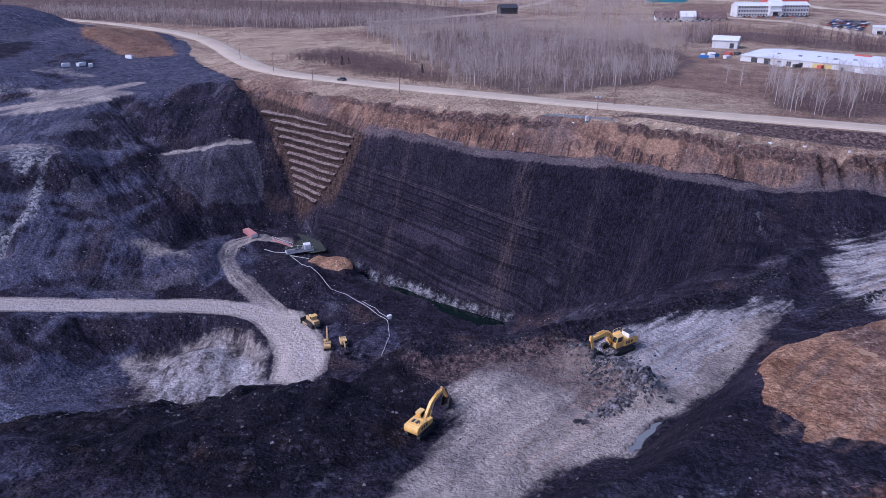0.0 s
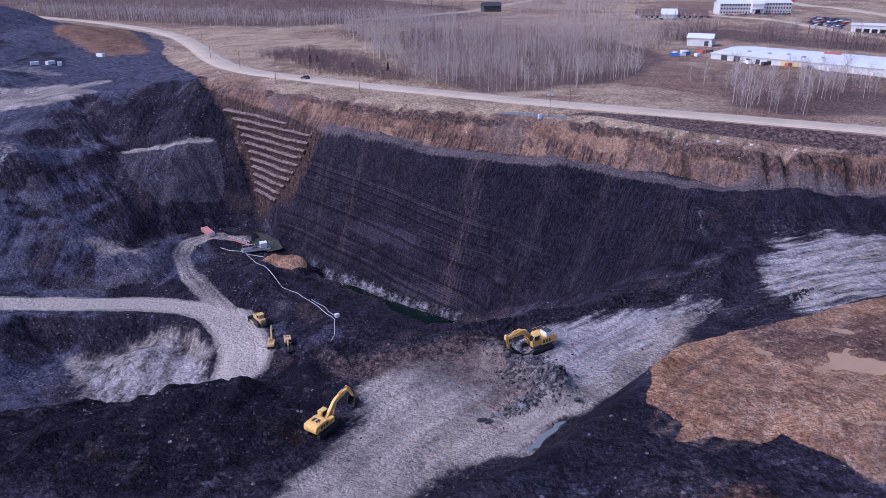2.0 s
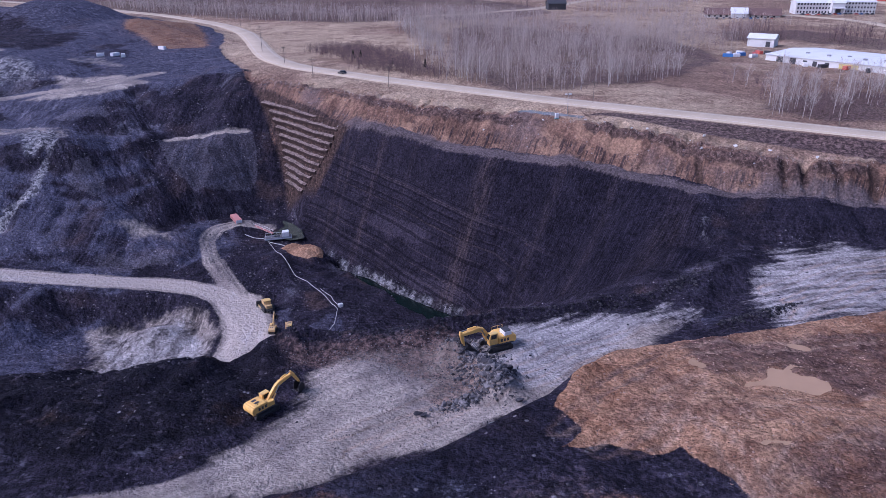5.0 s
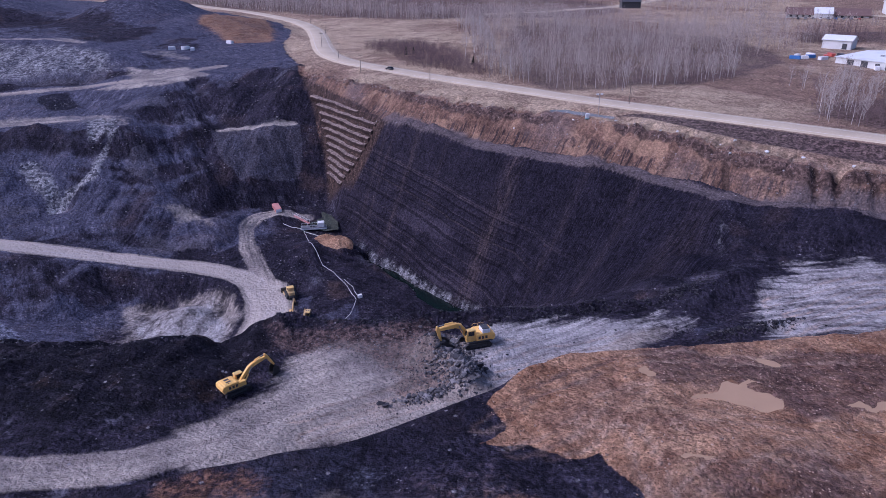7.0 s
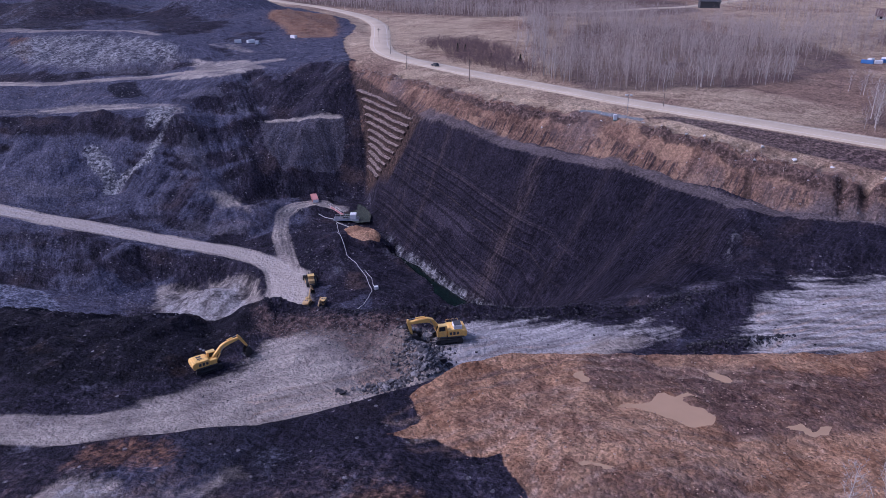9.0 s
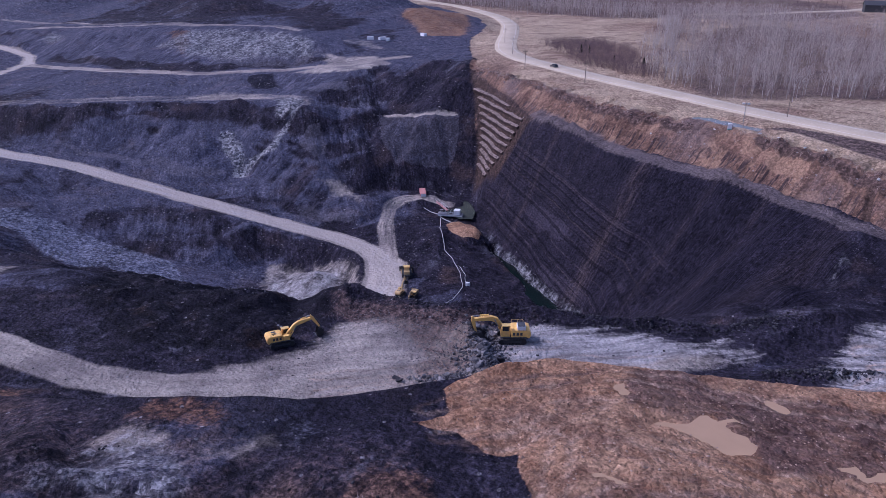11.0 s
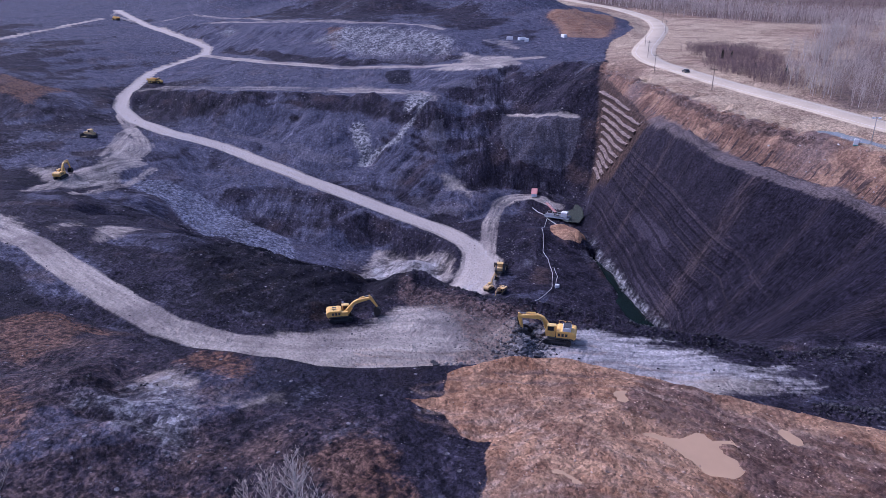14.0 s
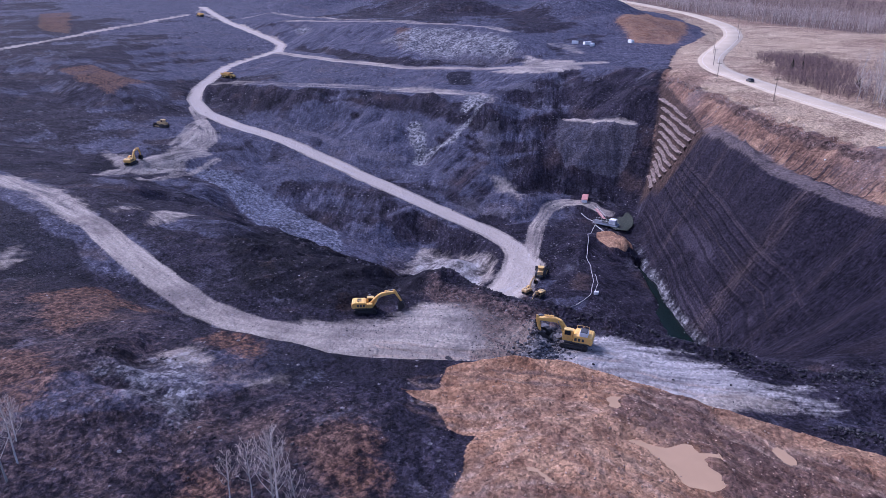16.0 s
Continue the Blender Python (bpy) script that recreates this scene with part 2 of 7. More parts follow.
def graded(first, last, step, low, low_growth, high, high_growth):
    """Coordinates: even steps from first to last, then ever wider ones out to low and high."""
    left, right, s = [], [], step
    at = first
    while at > low:
        s *= low_growth
        at -= s
        left.append(at)
    middle = list(np.arange(first, last, step))
    at, s = middle[-1], step
    while at < high:
        s *= high_growth
        at += s
        right.append(at)
    return np.array(left[::-1] + middle + right)


XS = graded(-100, 125, 0.75, -4000, 1.0115, 4000, 1.028)
YS = graded(28, 240, 0.75, -3000, 1.05, 4200, 1.0145)
GX, GY = (g.astype(np.float32) for g in np.meshgrid(XS, YS, indexing="ij"))


def raster(corners, faces):
    z = np.full(GX.shape, 25.0)
    for a, b, c in faces:
        (ax, ay, az), (bx, by, bz), (cx, cy, cz) = corners[a], corners[b], corners[c]
        det = (by - cy) * (ax - cx) + (cx - bx) * (ay - cy)
        if abs(det) < 1e-9:
            continue
        i0, i1 = np.searchsorted(XS, [min(ax, bx, cx) - 1e-6, max(ax, bx, cx) + 1e-6])
        j0, j1 = np.searchsorted(YS, [min(ay, by, cy) - 1e-6, max(ay, by, cy) + 1e-6])
        if i1 <= i0 or j1 <= j0:
            continue
        x, y = GX[i0:i1, j0:j1], GY[i0:i1, j0:j1]
        u = ((by - cy) * (x - cx) + (cx - bx) * (y - cy)) / det
        v = ((cy - ay) * (x - cx) + (ax - cx) * (y - cy)) / det
        hit = (u >= -1e-6) & (v >= -1e-6) & (u + v <= 1 + 1e-6)
        z[i0:i1, j0:j1] = np.where(hit, u * az + v * bz + (1 - u - v) * cz, z[i0:i1, j0:j1])
    return z


def blurred(z, times):
    for _ in range(times):
        z = z.copy()
        z[1:-1] = 0.25 * z[:-2] + 0.5 * z[1:-1] + 0.25 * z[2:]
        z[:, 1:-1] = 0.25 * z[:, :-2] + 0.5 * z[:, 1:-1] + 0.25 * z[:, 2:]
    return z


BASE = blurred(raster(*triangulated()), 2)

# ---------------------------------------------------------------- what covers the ground where
WX = GX + 5 * rough(GX, GY, 14, 4)
WY = GY + 5 * rough(GX + 300, GY - 90, 14, 4)
# the clay heap, its dark tongue and the rust-brown patches
CLAY = [(49, 94), (45, 87), (50, 82), (46, 75), (53, 80), (58, 77), (62, 79), (66, 72), (69, 66), (78, 60), (84, 40), (100, 10), (140, -20), (260, 20), (330, 86), (200, 142), (150, 146), (114, 131), (90, 121), (67, 109), (57, 104)]
RUSTS = [[(-2, 24), (0, 33), (6, 37), (14, 36), (20, 33), (24, 27), (20, 20), (4, 18)], [(9, 57), (7, 62), (16, 68), (23, 66), (19, 60)], [(-42, 40), (-44, 55), (-27, 57), (-10, 44), (-8, 38), (-14, 34)], [(49, 58), (50, 65), (55, 68), (61, 66), (60, 56)], [(41, 43), (44, 50), (52, 50), (53, 46), (48, 40)],
         [(-345, 333), (-326, 336), (-303, 316), (-292, 300), (-316, 312)], [(-392, 105), (-402, 127), (-350, 147), (-326, 120)], [(-752, 151), (-742, 181), (-566, 146), (-597, 130)]]
FAR_MOUND = [(-150, 410), (-154, 424), (-180, 470), (-250, 545), (-262, 520), (-236, 470), (-217, 428), (-197, 420), (-176, 402)]
OVERBURDEN = [(-102, 338), (-90, 328), (-50, 300), (-17, 282), (14, 262), (50, 248), (88, 226), (120, 209), (151, 208), (201, 191), (330, 135), (330, 116), (200, 175), (147, 193), (118, 196), (107, 199),
              (89, 207), (56, 226), (13, 245.5), (-21, 265.5), (-30, 265), (-44, 262), (-62, 277), (-68, 288), (-80, 305), (-93, 323)]
STEPS = [(-92, 321), (-54, 288), (-29, 266.5), (-44, 263), (-60, 273), (-65, 284), (-71, 294), (-82, 308)]
WALL = [(-29, 266), (8, 243), (26, 232), (52, 223), (75, 208), (89, 199), (92, 190), (91, 170), (80, 163), (60, 174), (40, 188), (21, 201), (5, 210), (-14, 226), (-29, 237), (-40, 247), (-52, 262)]
WALL_EAST = [(75, 209), (89, 200), (116, 196), (144, 191), (200, 174), (330, 115), (330, 104), (200, 163), (140, 179), (118, 180), (98, 178), (89, 170)]
GRASSLAND = [(-4000, 4200), (4000, 4200), (4000, -3000), (900, -86), (330, 132), (200, 188), (150, 205), (118, 206), (86, 223), (48, 245), (12, 259), (-19, 279), (-52, 297), (-89, 324), (-106, 345), (-128, 380), (-142, 410), (-168, 470), (-230, 540), (-300, 600), (-520, 700), (-4000, 900)]
DARK_FIELD = [(58, 245), (71, 240), (87, 229), (102, 219), (124, 211), (160, 201), (164, 206), (126, 222), (103, 233), (87, 240), (70, 245)]
PALE_EAST = [(92, 158), (96, 165), (105, 171), (122, 175), (150, 172), (240, 158), (250, 130), (160, 152), (125, 143), (115, 138), (95, 133), (91, 143)]
BENCH_GREY = [(2, 76), (-8, 84), (-2, 92), (2, 104), (0, 114), (8, 122), (24, 126), (40, 130), (56, 134), (68, 140), (76, 142), (70, 132), (62, 121), (52, 112), (42, 104), (30, 95), (16, 86)]
PALE_BENCH = [(34, 129), (45, 136), (57, 142), (70, 145), (80, 146), (77, 142), (66, 136), (60, 129), (54, 122), (46, 114), (36, 108), (37, 114), (34, 121)]
FRESH_COAL = [(-75, 104), (-58, 88), (-28, 80), (-10, 90), (-4, 100), (-4, 116), (-8, 123), (-24, 150), (-60, 156), (-95, 148), (-112, 128), (-95, 114)]
LOW_GREY = [(-46, 164), (-49, 173), (-50, 181), (-57, 188), (-68, 193), (-81, 193), (-91, 187), (-101, 183), (-98, 174), (-90, 169), (-84, 160), (-70, 156), (-58, 154)]
GRAVEL = [(-47, 166), (-52, 176), (-60, 184), (-68, 189), (-78, 190), (-86, 183), (-94, 176), (-88, 169), (-80, 160), (-68, 156), (-56, 156)]
APRON = [(-60, 206), (-52, 202), (-45, 201), (-38, 190), (-32, 180), (-32, 172), (-37, 165), (-48, 167), (-50, 178), (-54, 187), (-62, 195), (-70, 199)]
BROWN_BENCH = [(-9, 120.5), (3, 124.5), (25, 131), (31, 126), (34, 121), (36, 112), (31, 104), (25, 106), (21, 113), (12, 117.5), (-3, 116)]
TRACK_PATCHES = [[(-196, 90), (-188, 100), (-200, 118), (-222, 132), (-240, 146), (-262, 150), (-256, 140), (-236, 130), (-214, 112), (-206, 96)],
                 [(-235, 86), (-205, 94), (-192, 100), (-198, 108), (-222, 100)], [(-176, 306), (-150, 304), (-146, 318), (-170, 336), (-200, 330)], [(-60, 30), (-70, 40), (-84, 44), (-84, 34)],
                 [(-120, 228), (-102, 226), (-88, 236), (-100, 238)], [(15, 46), (22, 52), (20, 58), (10, 56), (6, 48)], [(24, 52), (30, 60), (36, 64), (30, 66), (22, 60)], [(-84, 70), (-78, 84), (-92, 92), (-104, 84)]]
GULLIES = [(113.5, 204, 115.5, 197, 1.1, 3.2), (119.5, 204, 119.5, 196.5, 1.3, 3.8), (127, 203, 128, 197, 0.9, 2.2), (92, 212, 92.5, 206, 0.9, 1.6), (137, 202, 137, 195, 1.2, 2.4)]
PALE_ROCKS = [[(-176, 263), (-166, 267), (-150, 255), (-158, 250)], [(-162, 266), (-155, 268), (-146, 256), (-148, 251)], [(-149, 252), (-147, 245), (-147, 236), (-153, 224), (-157, 221), (-158, 228), (-151, 236), (-151, 246)], [(-182, 235), (-177, 239), (-153, 223), (-157, 220)]]
DARK_CUTS = [[(-213, 284), (-204, 294), (-187, 279), (-197, 272)], [(-206, 80), (-226, 99), (-214, 104), (-200, 94), (-187, 79)], [(-56, 37), (-49, 49), (-40, 52), (-27, 46), (-15, 36), (-21, 30), (-53, 31)], [(-150, 38), (-110, 49), (-64, 55), (-48, 51), (-56, 34), (-110, 16)], [(80, 186), (88, 188), (92, 178), (88, 171), (81, 176)]]
LIGHT_PLANES = [[(-138, 243), (-139, 251), (-135, 255), (-124, 247), (-125, 242)], [(-117, 280), (-109, 283), (-81, 295), (-74, 284), (-76, 276), (-92, 262), (-104, 264)], [(-167, 282), (-150, 290), (-144, 287), (-156, 274)], [(-300, 330), (-274, 350), (-214, 334), (-200, 318), (-230, 306), (-262, 298)], [(-250, 190), (-200, 205), (-160, 220), (-170, 206), (-220, 192)], [(-112, 215), (-90, 222), (-84, 216), (-110, 210)]]
BLUE = [(-206, 122), (-196, 140), (-178, 146), (-150, 152), (-124, 158), (-106, 150), (-112, 142), (-140, 129), (-178, 129)]
MID_GREY = [[(-134, 250), (-117, 284), (-89, 293), (-74, 284), (-68, 270), (-84, 262), (-100, 258)], [(-120, 246), (-116, 256), (-108, 252), (-110, 242)], [(-330, 178), (-160, 250), (-130, 240), (-90, 240), (-80, 250), (-66, 270), (-66, 215), (-84, 216), (-118, 211), (-222, 190), (-290, 178)],
            [(-420, 285), (-190, 315), (-185, 350), (-240, 370), (-480, 330)], [(-62, 50), (-45, 68), (-130, 62), (-240, 36), (-240, 10), (-90, 10)], [(-160, 160), (-80, 196), (-100, 170), (-130, 160)]]
PUDDLES = [[(74, 91.5), (75, 94), (77.5, 95.5), (80, 98.5), (82, 99.5), (84.5, 98), (86.5, 96), (87, 92.5), (85, 91), (82, 92.8), (78.5, 92.8), (76, 92)], [(67, 96), (68, 98), (70, 98), (71, 97), (70, 95)], [(86, 108), (87, 109.3), (90, 108.3), (89, 106.8)],
           [(72, 76), (73, 77.3), (76, 79), (75, 77)], [(95, 97), (98, 98.5), (102, 99.5), (100, 97)], [(28.5, 92.3), (31, 95), (34.5, 98.5), (37.5, 101.8), (38.6, 102), (37.5, 100), (34, 96.6), (30.5, 92.8)], [(37, 250), (49, 246.2), (58, 242), (61, 245), (50, 251.5), (41, 255)]]


def union(polys, soft=2.0):
    m = 0
    for p in polys:
        m = np.maximum(m, inside(WX, WY, p, soft))
    return m


grass = inside(WX, WY, GRASSLAND, 2.5)
overburden = inside(GX + 0.4 * (WX - GX), GY + 0.4 * (WY - GY), OVERBURDEN, 1.5)
steps = inside(GX, GY, STEPS, 1.0)
wall = inside(GX, GY, WALL, 1.0)
east = inside(GX, GY, WALL_EAST, 2.0)
clay = np.maximum(inside(WX, WY, CLAY, 1.0), 0.75 * inside(WX, WY, FAR_MOUND, 13.0))
rust = 0.85 * union(RUSTS, 3.5)
mound = inside(WX, WY, FAR_MOUND, 13.0)
clay = np.maximum(clay, inside(0.5 * (WX + GX), 0.5 * (WY + GY), [(-49, 233), (-46, 239.5), (-39, 241), (-34, 237), (-33, 231), (-37, 226.5), (-44, 226.5)], 0.8))
brown = np.maximum(0.92 * inside(WX, WY, BROWN_BENCH, 3.0), 0.62 * mound)
brown = np.maximum(brown, 0.42 * inside(WX, WY, [(-60, 30), (0, 12), (66, 16), (66, 62), (52, 73), (34, 62), (20, 66), (5, 55), (-30, 58)], 10.0))
WOOD_FLOOR = [(-18, 520), (-10, 430), (0, 350), (14, 320), (26, 290), (38, 281), (57, 291), (78, 303), (109, 330), (138, 385), (142, 420), (130, 480), (63, 523), (6, 563)]
DEPOT_FLOOR = [(160, 470), (205, 480), (270, 410), (310, 400), (300, 450), (225, 530), (172, 530)]
GROVE_FLOOR = [(122, 262), (134, 290), (170, 300), (215, 275), (250, 235), (215, 222), (165, 240), (137, 244)]
NORTH_FLOOR = [(-420, 700), (-261, 630), (-105, 556), (-50, 590), (23, 600), (60, 660), (40, 760), (-60, 900), (-500, 1000), (-800, 900)]
maroon = union([[(69, 104), (70, 95), (73, 92), (80, 98.5), (87, 92), (93, 94.5), (102, 100), (112, 108), (150, 100), (170, 130), (150, 138), (112, 121), (94, 115)]], 3.0)
maroon = np.maximum(maroon, 0.76 * union([[(72, 70), (76, 78), (88, 84), (104, 84), (120, 70), (110, 50), (84, 52)]], 8.0))
dark_field = np.maximum(1.3 * inside(GX, GY, DARK_FIELD, 2.0), 0.62 * union([WOOD_FLOOR, DEPOT_FLOOR, GROVE_FLOOR, NORTH_FLOOR], 6.0))
pale = np.maximum(0.64 * inside(WX, WY, PALE_EAST, 6.0), np.maximum(0.80 * inside(WX, WY, PALE_BENCH, 6.0), 0.55 * inside(WX, WY, GRAVEL, 7.0)))
blue = np.maximum(inside(GX, GY, BLUE, 3.0), 0.45 * union([[(10, 37), (6, 41), (11, 46), (17, 51), (25, 53), (30, 49), (26, 45), (16, 41)], [(31, 57), (35, 62), (28, 66), (31, 71), (34, 70), (40, 56)]], 4.0))
mid = union(MID_GREY, 6.0)
stones = np.maximum(np.maximum(0.95 * union(PALE_ROCKS, 3.0), 0.5 * inside(WX, WY, [(15, 38), (8, 46), (11, 57), (34, 52), (36, 46), (28, 42)], 4.0)), 0.6 * union([[(-330, 305), (-255, 300), (-196, 328), (-216, 343), (-270, 352), (-330, 340)], [(-460, 300), (-440, 300), (-440, 316), (-466, 316)]], 8.0))
ledge_d = along_line(GX, GY, LEDGE_FOOT[:5])[0]
stones = np.maximum(stones, 0.45 * inside(WX, WY, [(89, 187), (92, 189), (94, 185), (91, 177), (87, 170), (89, 180)], 2.5))
stones = np.maximum(stones, 0.56 * smooth(3.6, 1.2, ledge_d) * smooth(-35, -33, BASE) * smooth(-26.5, -29, BASE) * (0.4 + value_noise(GX, GY, 3.5)))
mid = np.maximum(mid, 0.70 * smooth(-55, -120, GX) * smooth(60, 130, GY))
mid = mid * (1 - 0.4 * smooth(-240, -320, GX))
mid = np.maximum(mid, 0.16 * smooth(86, 74, GY) * smooth(-90, -40, GX))
mid = np.maximum(mid, union([[(-420, 285), (-190, 315), (-185, 350), (-240, 370), (-480, 330)], [(-316, 181), (-232, 231), (-150, 256), (-128, 222), (-190, 207), (-290, 184)], [(-136, 244), (-110, 258), (-112, 236), (-124, 228)]], 5.0))

dust = np.maximum(0.82 * inside(WX, WY, BENCH_GREY, 5.0), 0.52 * inside(WX, WY, LOW_GREY, 4.0))
dust = np.maximum(dust, 0.97 * inside(0.5 * (WX + GX), 0.5 * (WY + GY), APRON, 2.0))
dust = np.maximum(dust, 0.6 * union(TRACK_PATCHES, 5.0))
dust = np.maximum(dust, 0.62 * union([[(-160, 40), (-130, 50), (-96, 56), (-90, 66), (-120, 66), (-150, 56), (-175, 50)], [(-236, 92), (-212, 104), (-196, 108), (-190, 98), (-205, 92)], [(-262, 140), (-236, 150), (-222, 138), (-206, 118), (-214, 112), (-234, 128)]], 4.0))
dust = np.maximum(dust, 0.62 * union([[(-194, 295), (-187, 306), (-180, 326), (-164, 340), (-138, 318), (-147, 310), (-161, 299)], [(-225, 250), (-205, 262), (-177, 271), (-177, 264), (-193, 253), (-213, 244)]], 4.0))
dust = np.maximum(dust, 0.45 * union([[(-215, 363), (-206, 375), (-162, 356), (-181, 353)], [(-155, 44), (-138, 51), (-113, 61), (-92, 64), (-91, 58), (-121, 49)], [(-108, 68), (-112, 83), (-96, 77), (-101, 67)]], 4.0))
cuts = np.maximum(0.9 * union(DARK_CUTS, 2.5), 0.62 * union([[(-24, 62), (-6, 68), (6, 78), (24, 90), (42, 103), (50, 100), (46, 90), (47, 80), (44, 72), (34, 62), (26, 60), (12, 64), (-6, 56)]], 4.0))
planes = union(LIGHT_PLANES, 2.0)
flow_u, flow_v = GX * 0.20 + 1.2 * rough(GX, GY, 40, 2), GY * 0.13 + 1.2 * rough(GX + 500, GY, 40, 2)
HILL_ROAD = [(-520, 322, 24), (-390, 346, 29), (-300, 360, 31), (-250, 362, 31)]
WEST_ROAD = [(-440, 40, 10), (-484, 85, 12), (-555, 156, 13), (-675, 282, 16)]
RIM_TRACK = [(-30, 118, 0), (-12, 90, 0), (4, 84, 0)]
ROADS = [(HAUL_ROAD, 4.1, 1.0), (NEAR_ROAD, 3.6, 0.80), (HILL_ROAD, 4.0, 0.55), (WEST_ROAD, 4.5, 0.75), (SIDE_ROAD, 3.2, 0.6), (BRANCH_ROAD, 4.5, 0.66), (BENCH_ROAD[:4], 5.0, 0.55), (TERRACE, 4.5, 0.44),
         ([(-300, 160, 0), (-277, 155, 0), (-248, 150, 0), (-230, 144, 0), (-217, 130, 0), (-212, 113, 0), (-208, 100, 0)], 3.4, 0.62), ([(-272, 152, 0), (-246, 136, 0), (-229, 124, 0)], 2.4, 0.5),
         ([(-178, 80, 0), (-201, 96, 0), (-209, 115, 0), (-216, 136, 0)], 3.0, 0.55), ([(-172, 94, 0), (-196, 116, 0), (-208, 138, 0)], 2.4, 0.5), ([(-116, 281, 0), (-100, 285, 0), (-83, 293, 0)], 1.0, 0.75),
         ([(-606, 301, 0), (-606, 351, 0), (-456, 347, 0), (-313, 363, 0)], 3.5, 0.5), ([(-760, 330, 0), (-700, 303, 0), (-606, 299, 0)], 3.5, 0.5)]
Z = BASE.copy()
haul = np.zeros_like(Z)
for line, half, strength in ROADS:
    d, side, run, level = along_line(GX, GY, line)
    wobble = 0.6 * rough(GX, GY, 16, 3)
    m = strength * smooth(half + 1.6, half - 0.6, d + wobble)
    if line is NEAR_ROAD:
        m = m * (0.42 + 0.58 * smooth(-126, -98, GX))
    dust = np.maximum(dust, m)
    if line is HAUL_ROAD:
        pale = np.maximum(pale, 0.3 * m)
    near = d < half + (14 if line is NEAR_ROAD else 6)
    flow_u, flow_v = np.where(near, side * d * 0.5, flow_u), np.where(near, run * 0.035, flow_v)
    near = near & (half > 0)
    if line is HAUL_ROAD or line is NEAR_ROAD or line is BRANCH_ROAD:
        Z = Z + (level - Z) * smooth(half + 2.5, half - 1.5, d)
        haul = np.maximum(haul, smooth(half + 1.0, half - 1.0, d))
bench = inside(GX, GY, BENCH_GREY, 3.0)

for turn, close, where in ((44, 0.30, inside(GX, GY, BENCH_GREY, 4.0)), (38, 0.45, inside(GX, GY, PALE_BENCH, 4.0)), (14, 0.5, inside(GX, GY, PALE_EAST, 8.0)), (-24, 0.5, inside(GX, GY, BLUE, 3.0))):
    c, n = math.cos(radians(turn)), math.sin(radians(turn))
    bent = 5 * rough(GX, GY, 30, 2)
    flow_u, flow_v = np.where(where > 0.05, (c * GY - n * GX + bent) * close, flow_u), np.where(where > 0.05, (c * GX + n * GY + bent) * 0.045, flow_v)

# wall: how far along it, and the beds, which dip to the east
lean = math.atan2(-70, 135)
wall_run = GX * math.cos(lean) + GY * math.sin(lean)
face = np.maximum(np.maximum(wall, east), np.maximum(overburden, steps))
flow_u, flow_v = np.where(face > 0.3, wall_run * 0.8, flow_u), np.where(face > 0.3, Z * 0.06, flow_v)

clay_turn = math.radians(36)
clay_x, clay_y = GX * math.cos(clay_turn) + GY * math.sin(clay_turn), GY * math.cos(clay_turn) - GX * math.sin(clay_turn)
on_clay = clay > 0.4
flow_u = np.where(on_clay, clay_y * 0.38 + 1.6 * rough(GX, GY, 24, 2), flow_u)
flow_v = np.where(on_clay, clay_x * 0.15, flow_v)
pit_gravel = inside(GX, GY, LOW_GREY, 2.0) > 0.1
flow_u, flow_v = np.where(pit_gravel, GX * 0.30, flow_u), np.where(pit_gravel, GY * 0.16, flow_v)
smear = np.zeros_like(Z)
for run0, run1, low, high in ((-134, -88, -19, -10), (-110, -66, -31, -24), (-70, -50, -22, -16), (-152, -140, -27, -16), (-60, -20, -31, -24)):
    smear = np.maximum(smear, smooth(run0, run0 + 14, wall_run) * smooth(run1, run1 - 14, wall_run) * smooth(low, low + 3, Z) * smooth(high, high - 3, Z))
streaks = np.zeros_like(Z)
for at, width, strength in ((-147, 1.2, 0.6), (-142, 1.0, 0.5), (-128, 1.6, 0.7), (-113, 0.9, 0.25), (-80, 3.0, 1.0), (-55, 1.5, 0.35), (-36, 1.4, 0.3), (-14, 5.0, 0.3)):
    streaks = np.maximum(streaks, strength * np.exp(-((wall_run - at + 1.5 * rough(GX, GY, 9, 2)) / width) ** 2) * (0.4 + 0.9 * value_noise(wall_run * 2.5, Z * 0.5, 3)))
d, side, run, level = along_line(GX, GY, WALL_CREST)
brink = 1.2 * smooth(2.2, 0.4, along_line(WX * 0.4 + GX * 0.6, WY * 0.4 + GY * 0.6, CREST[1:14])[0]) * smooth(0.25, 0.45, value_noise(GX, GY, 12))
brown = np.maximum(brown, 0.8 * brink)
ledge_strip = 0.9 * smooth(5.0, 1.5, np.abs(d - 3.0)) * (side < 0) * (Z > 8) * (1 - grass)

# relief
away = smooth(1.0, 0.0, grass)
d, side, run, level = along_line(GX, GY, BANK_CREST)
calm = 1 - 0.8 * np.exp(-(d / 9) ** 2)
rugged = calm * away * (1 - 0.85 * np.clip(dust + pale, 0, 1)) * (1 - 0.75 * haul) * (1 - 0.7 * wall) * (1 - 0.8 * steps)
Z = Z + rugged * ((2.2 - 1.0 * smooth(-40, -90, GX)) * rough(GX, GY, 26, 5, 0.55) + 0.7 * ridged(WX, WY, 7) * value_noise(GX, GY, 40) - 0.3)
Z = Z + 0.35 * calm * rough(GX, GY, 6, 4, 0.6) * away * (1 - 0.7 * haul)
fall_x, fall_y = (blurred(g, 4) for g in (np.gradient(BASE, XS, axis=0), np.gradient(BASE, YS, axis=1)))
fall = np.hypot(fall_x, fall_y)
down = np.arctan2(fall_y, fall_x) + 0.5 * rough(GX, GY, 30, 2)
aspect = np.stack([np.maximum(0, np.cos(2 * (down - k * math.pi / 4))) ** 1.5 for k in range(4)], -1)
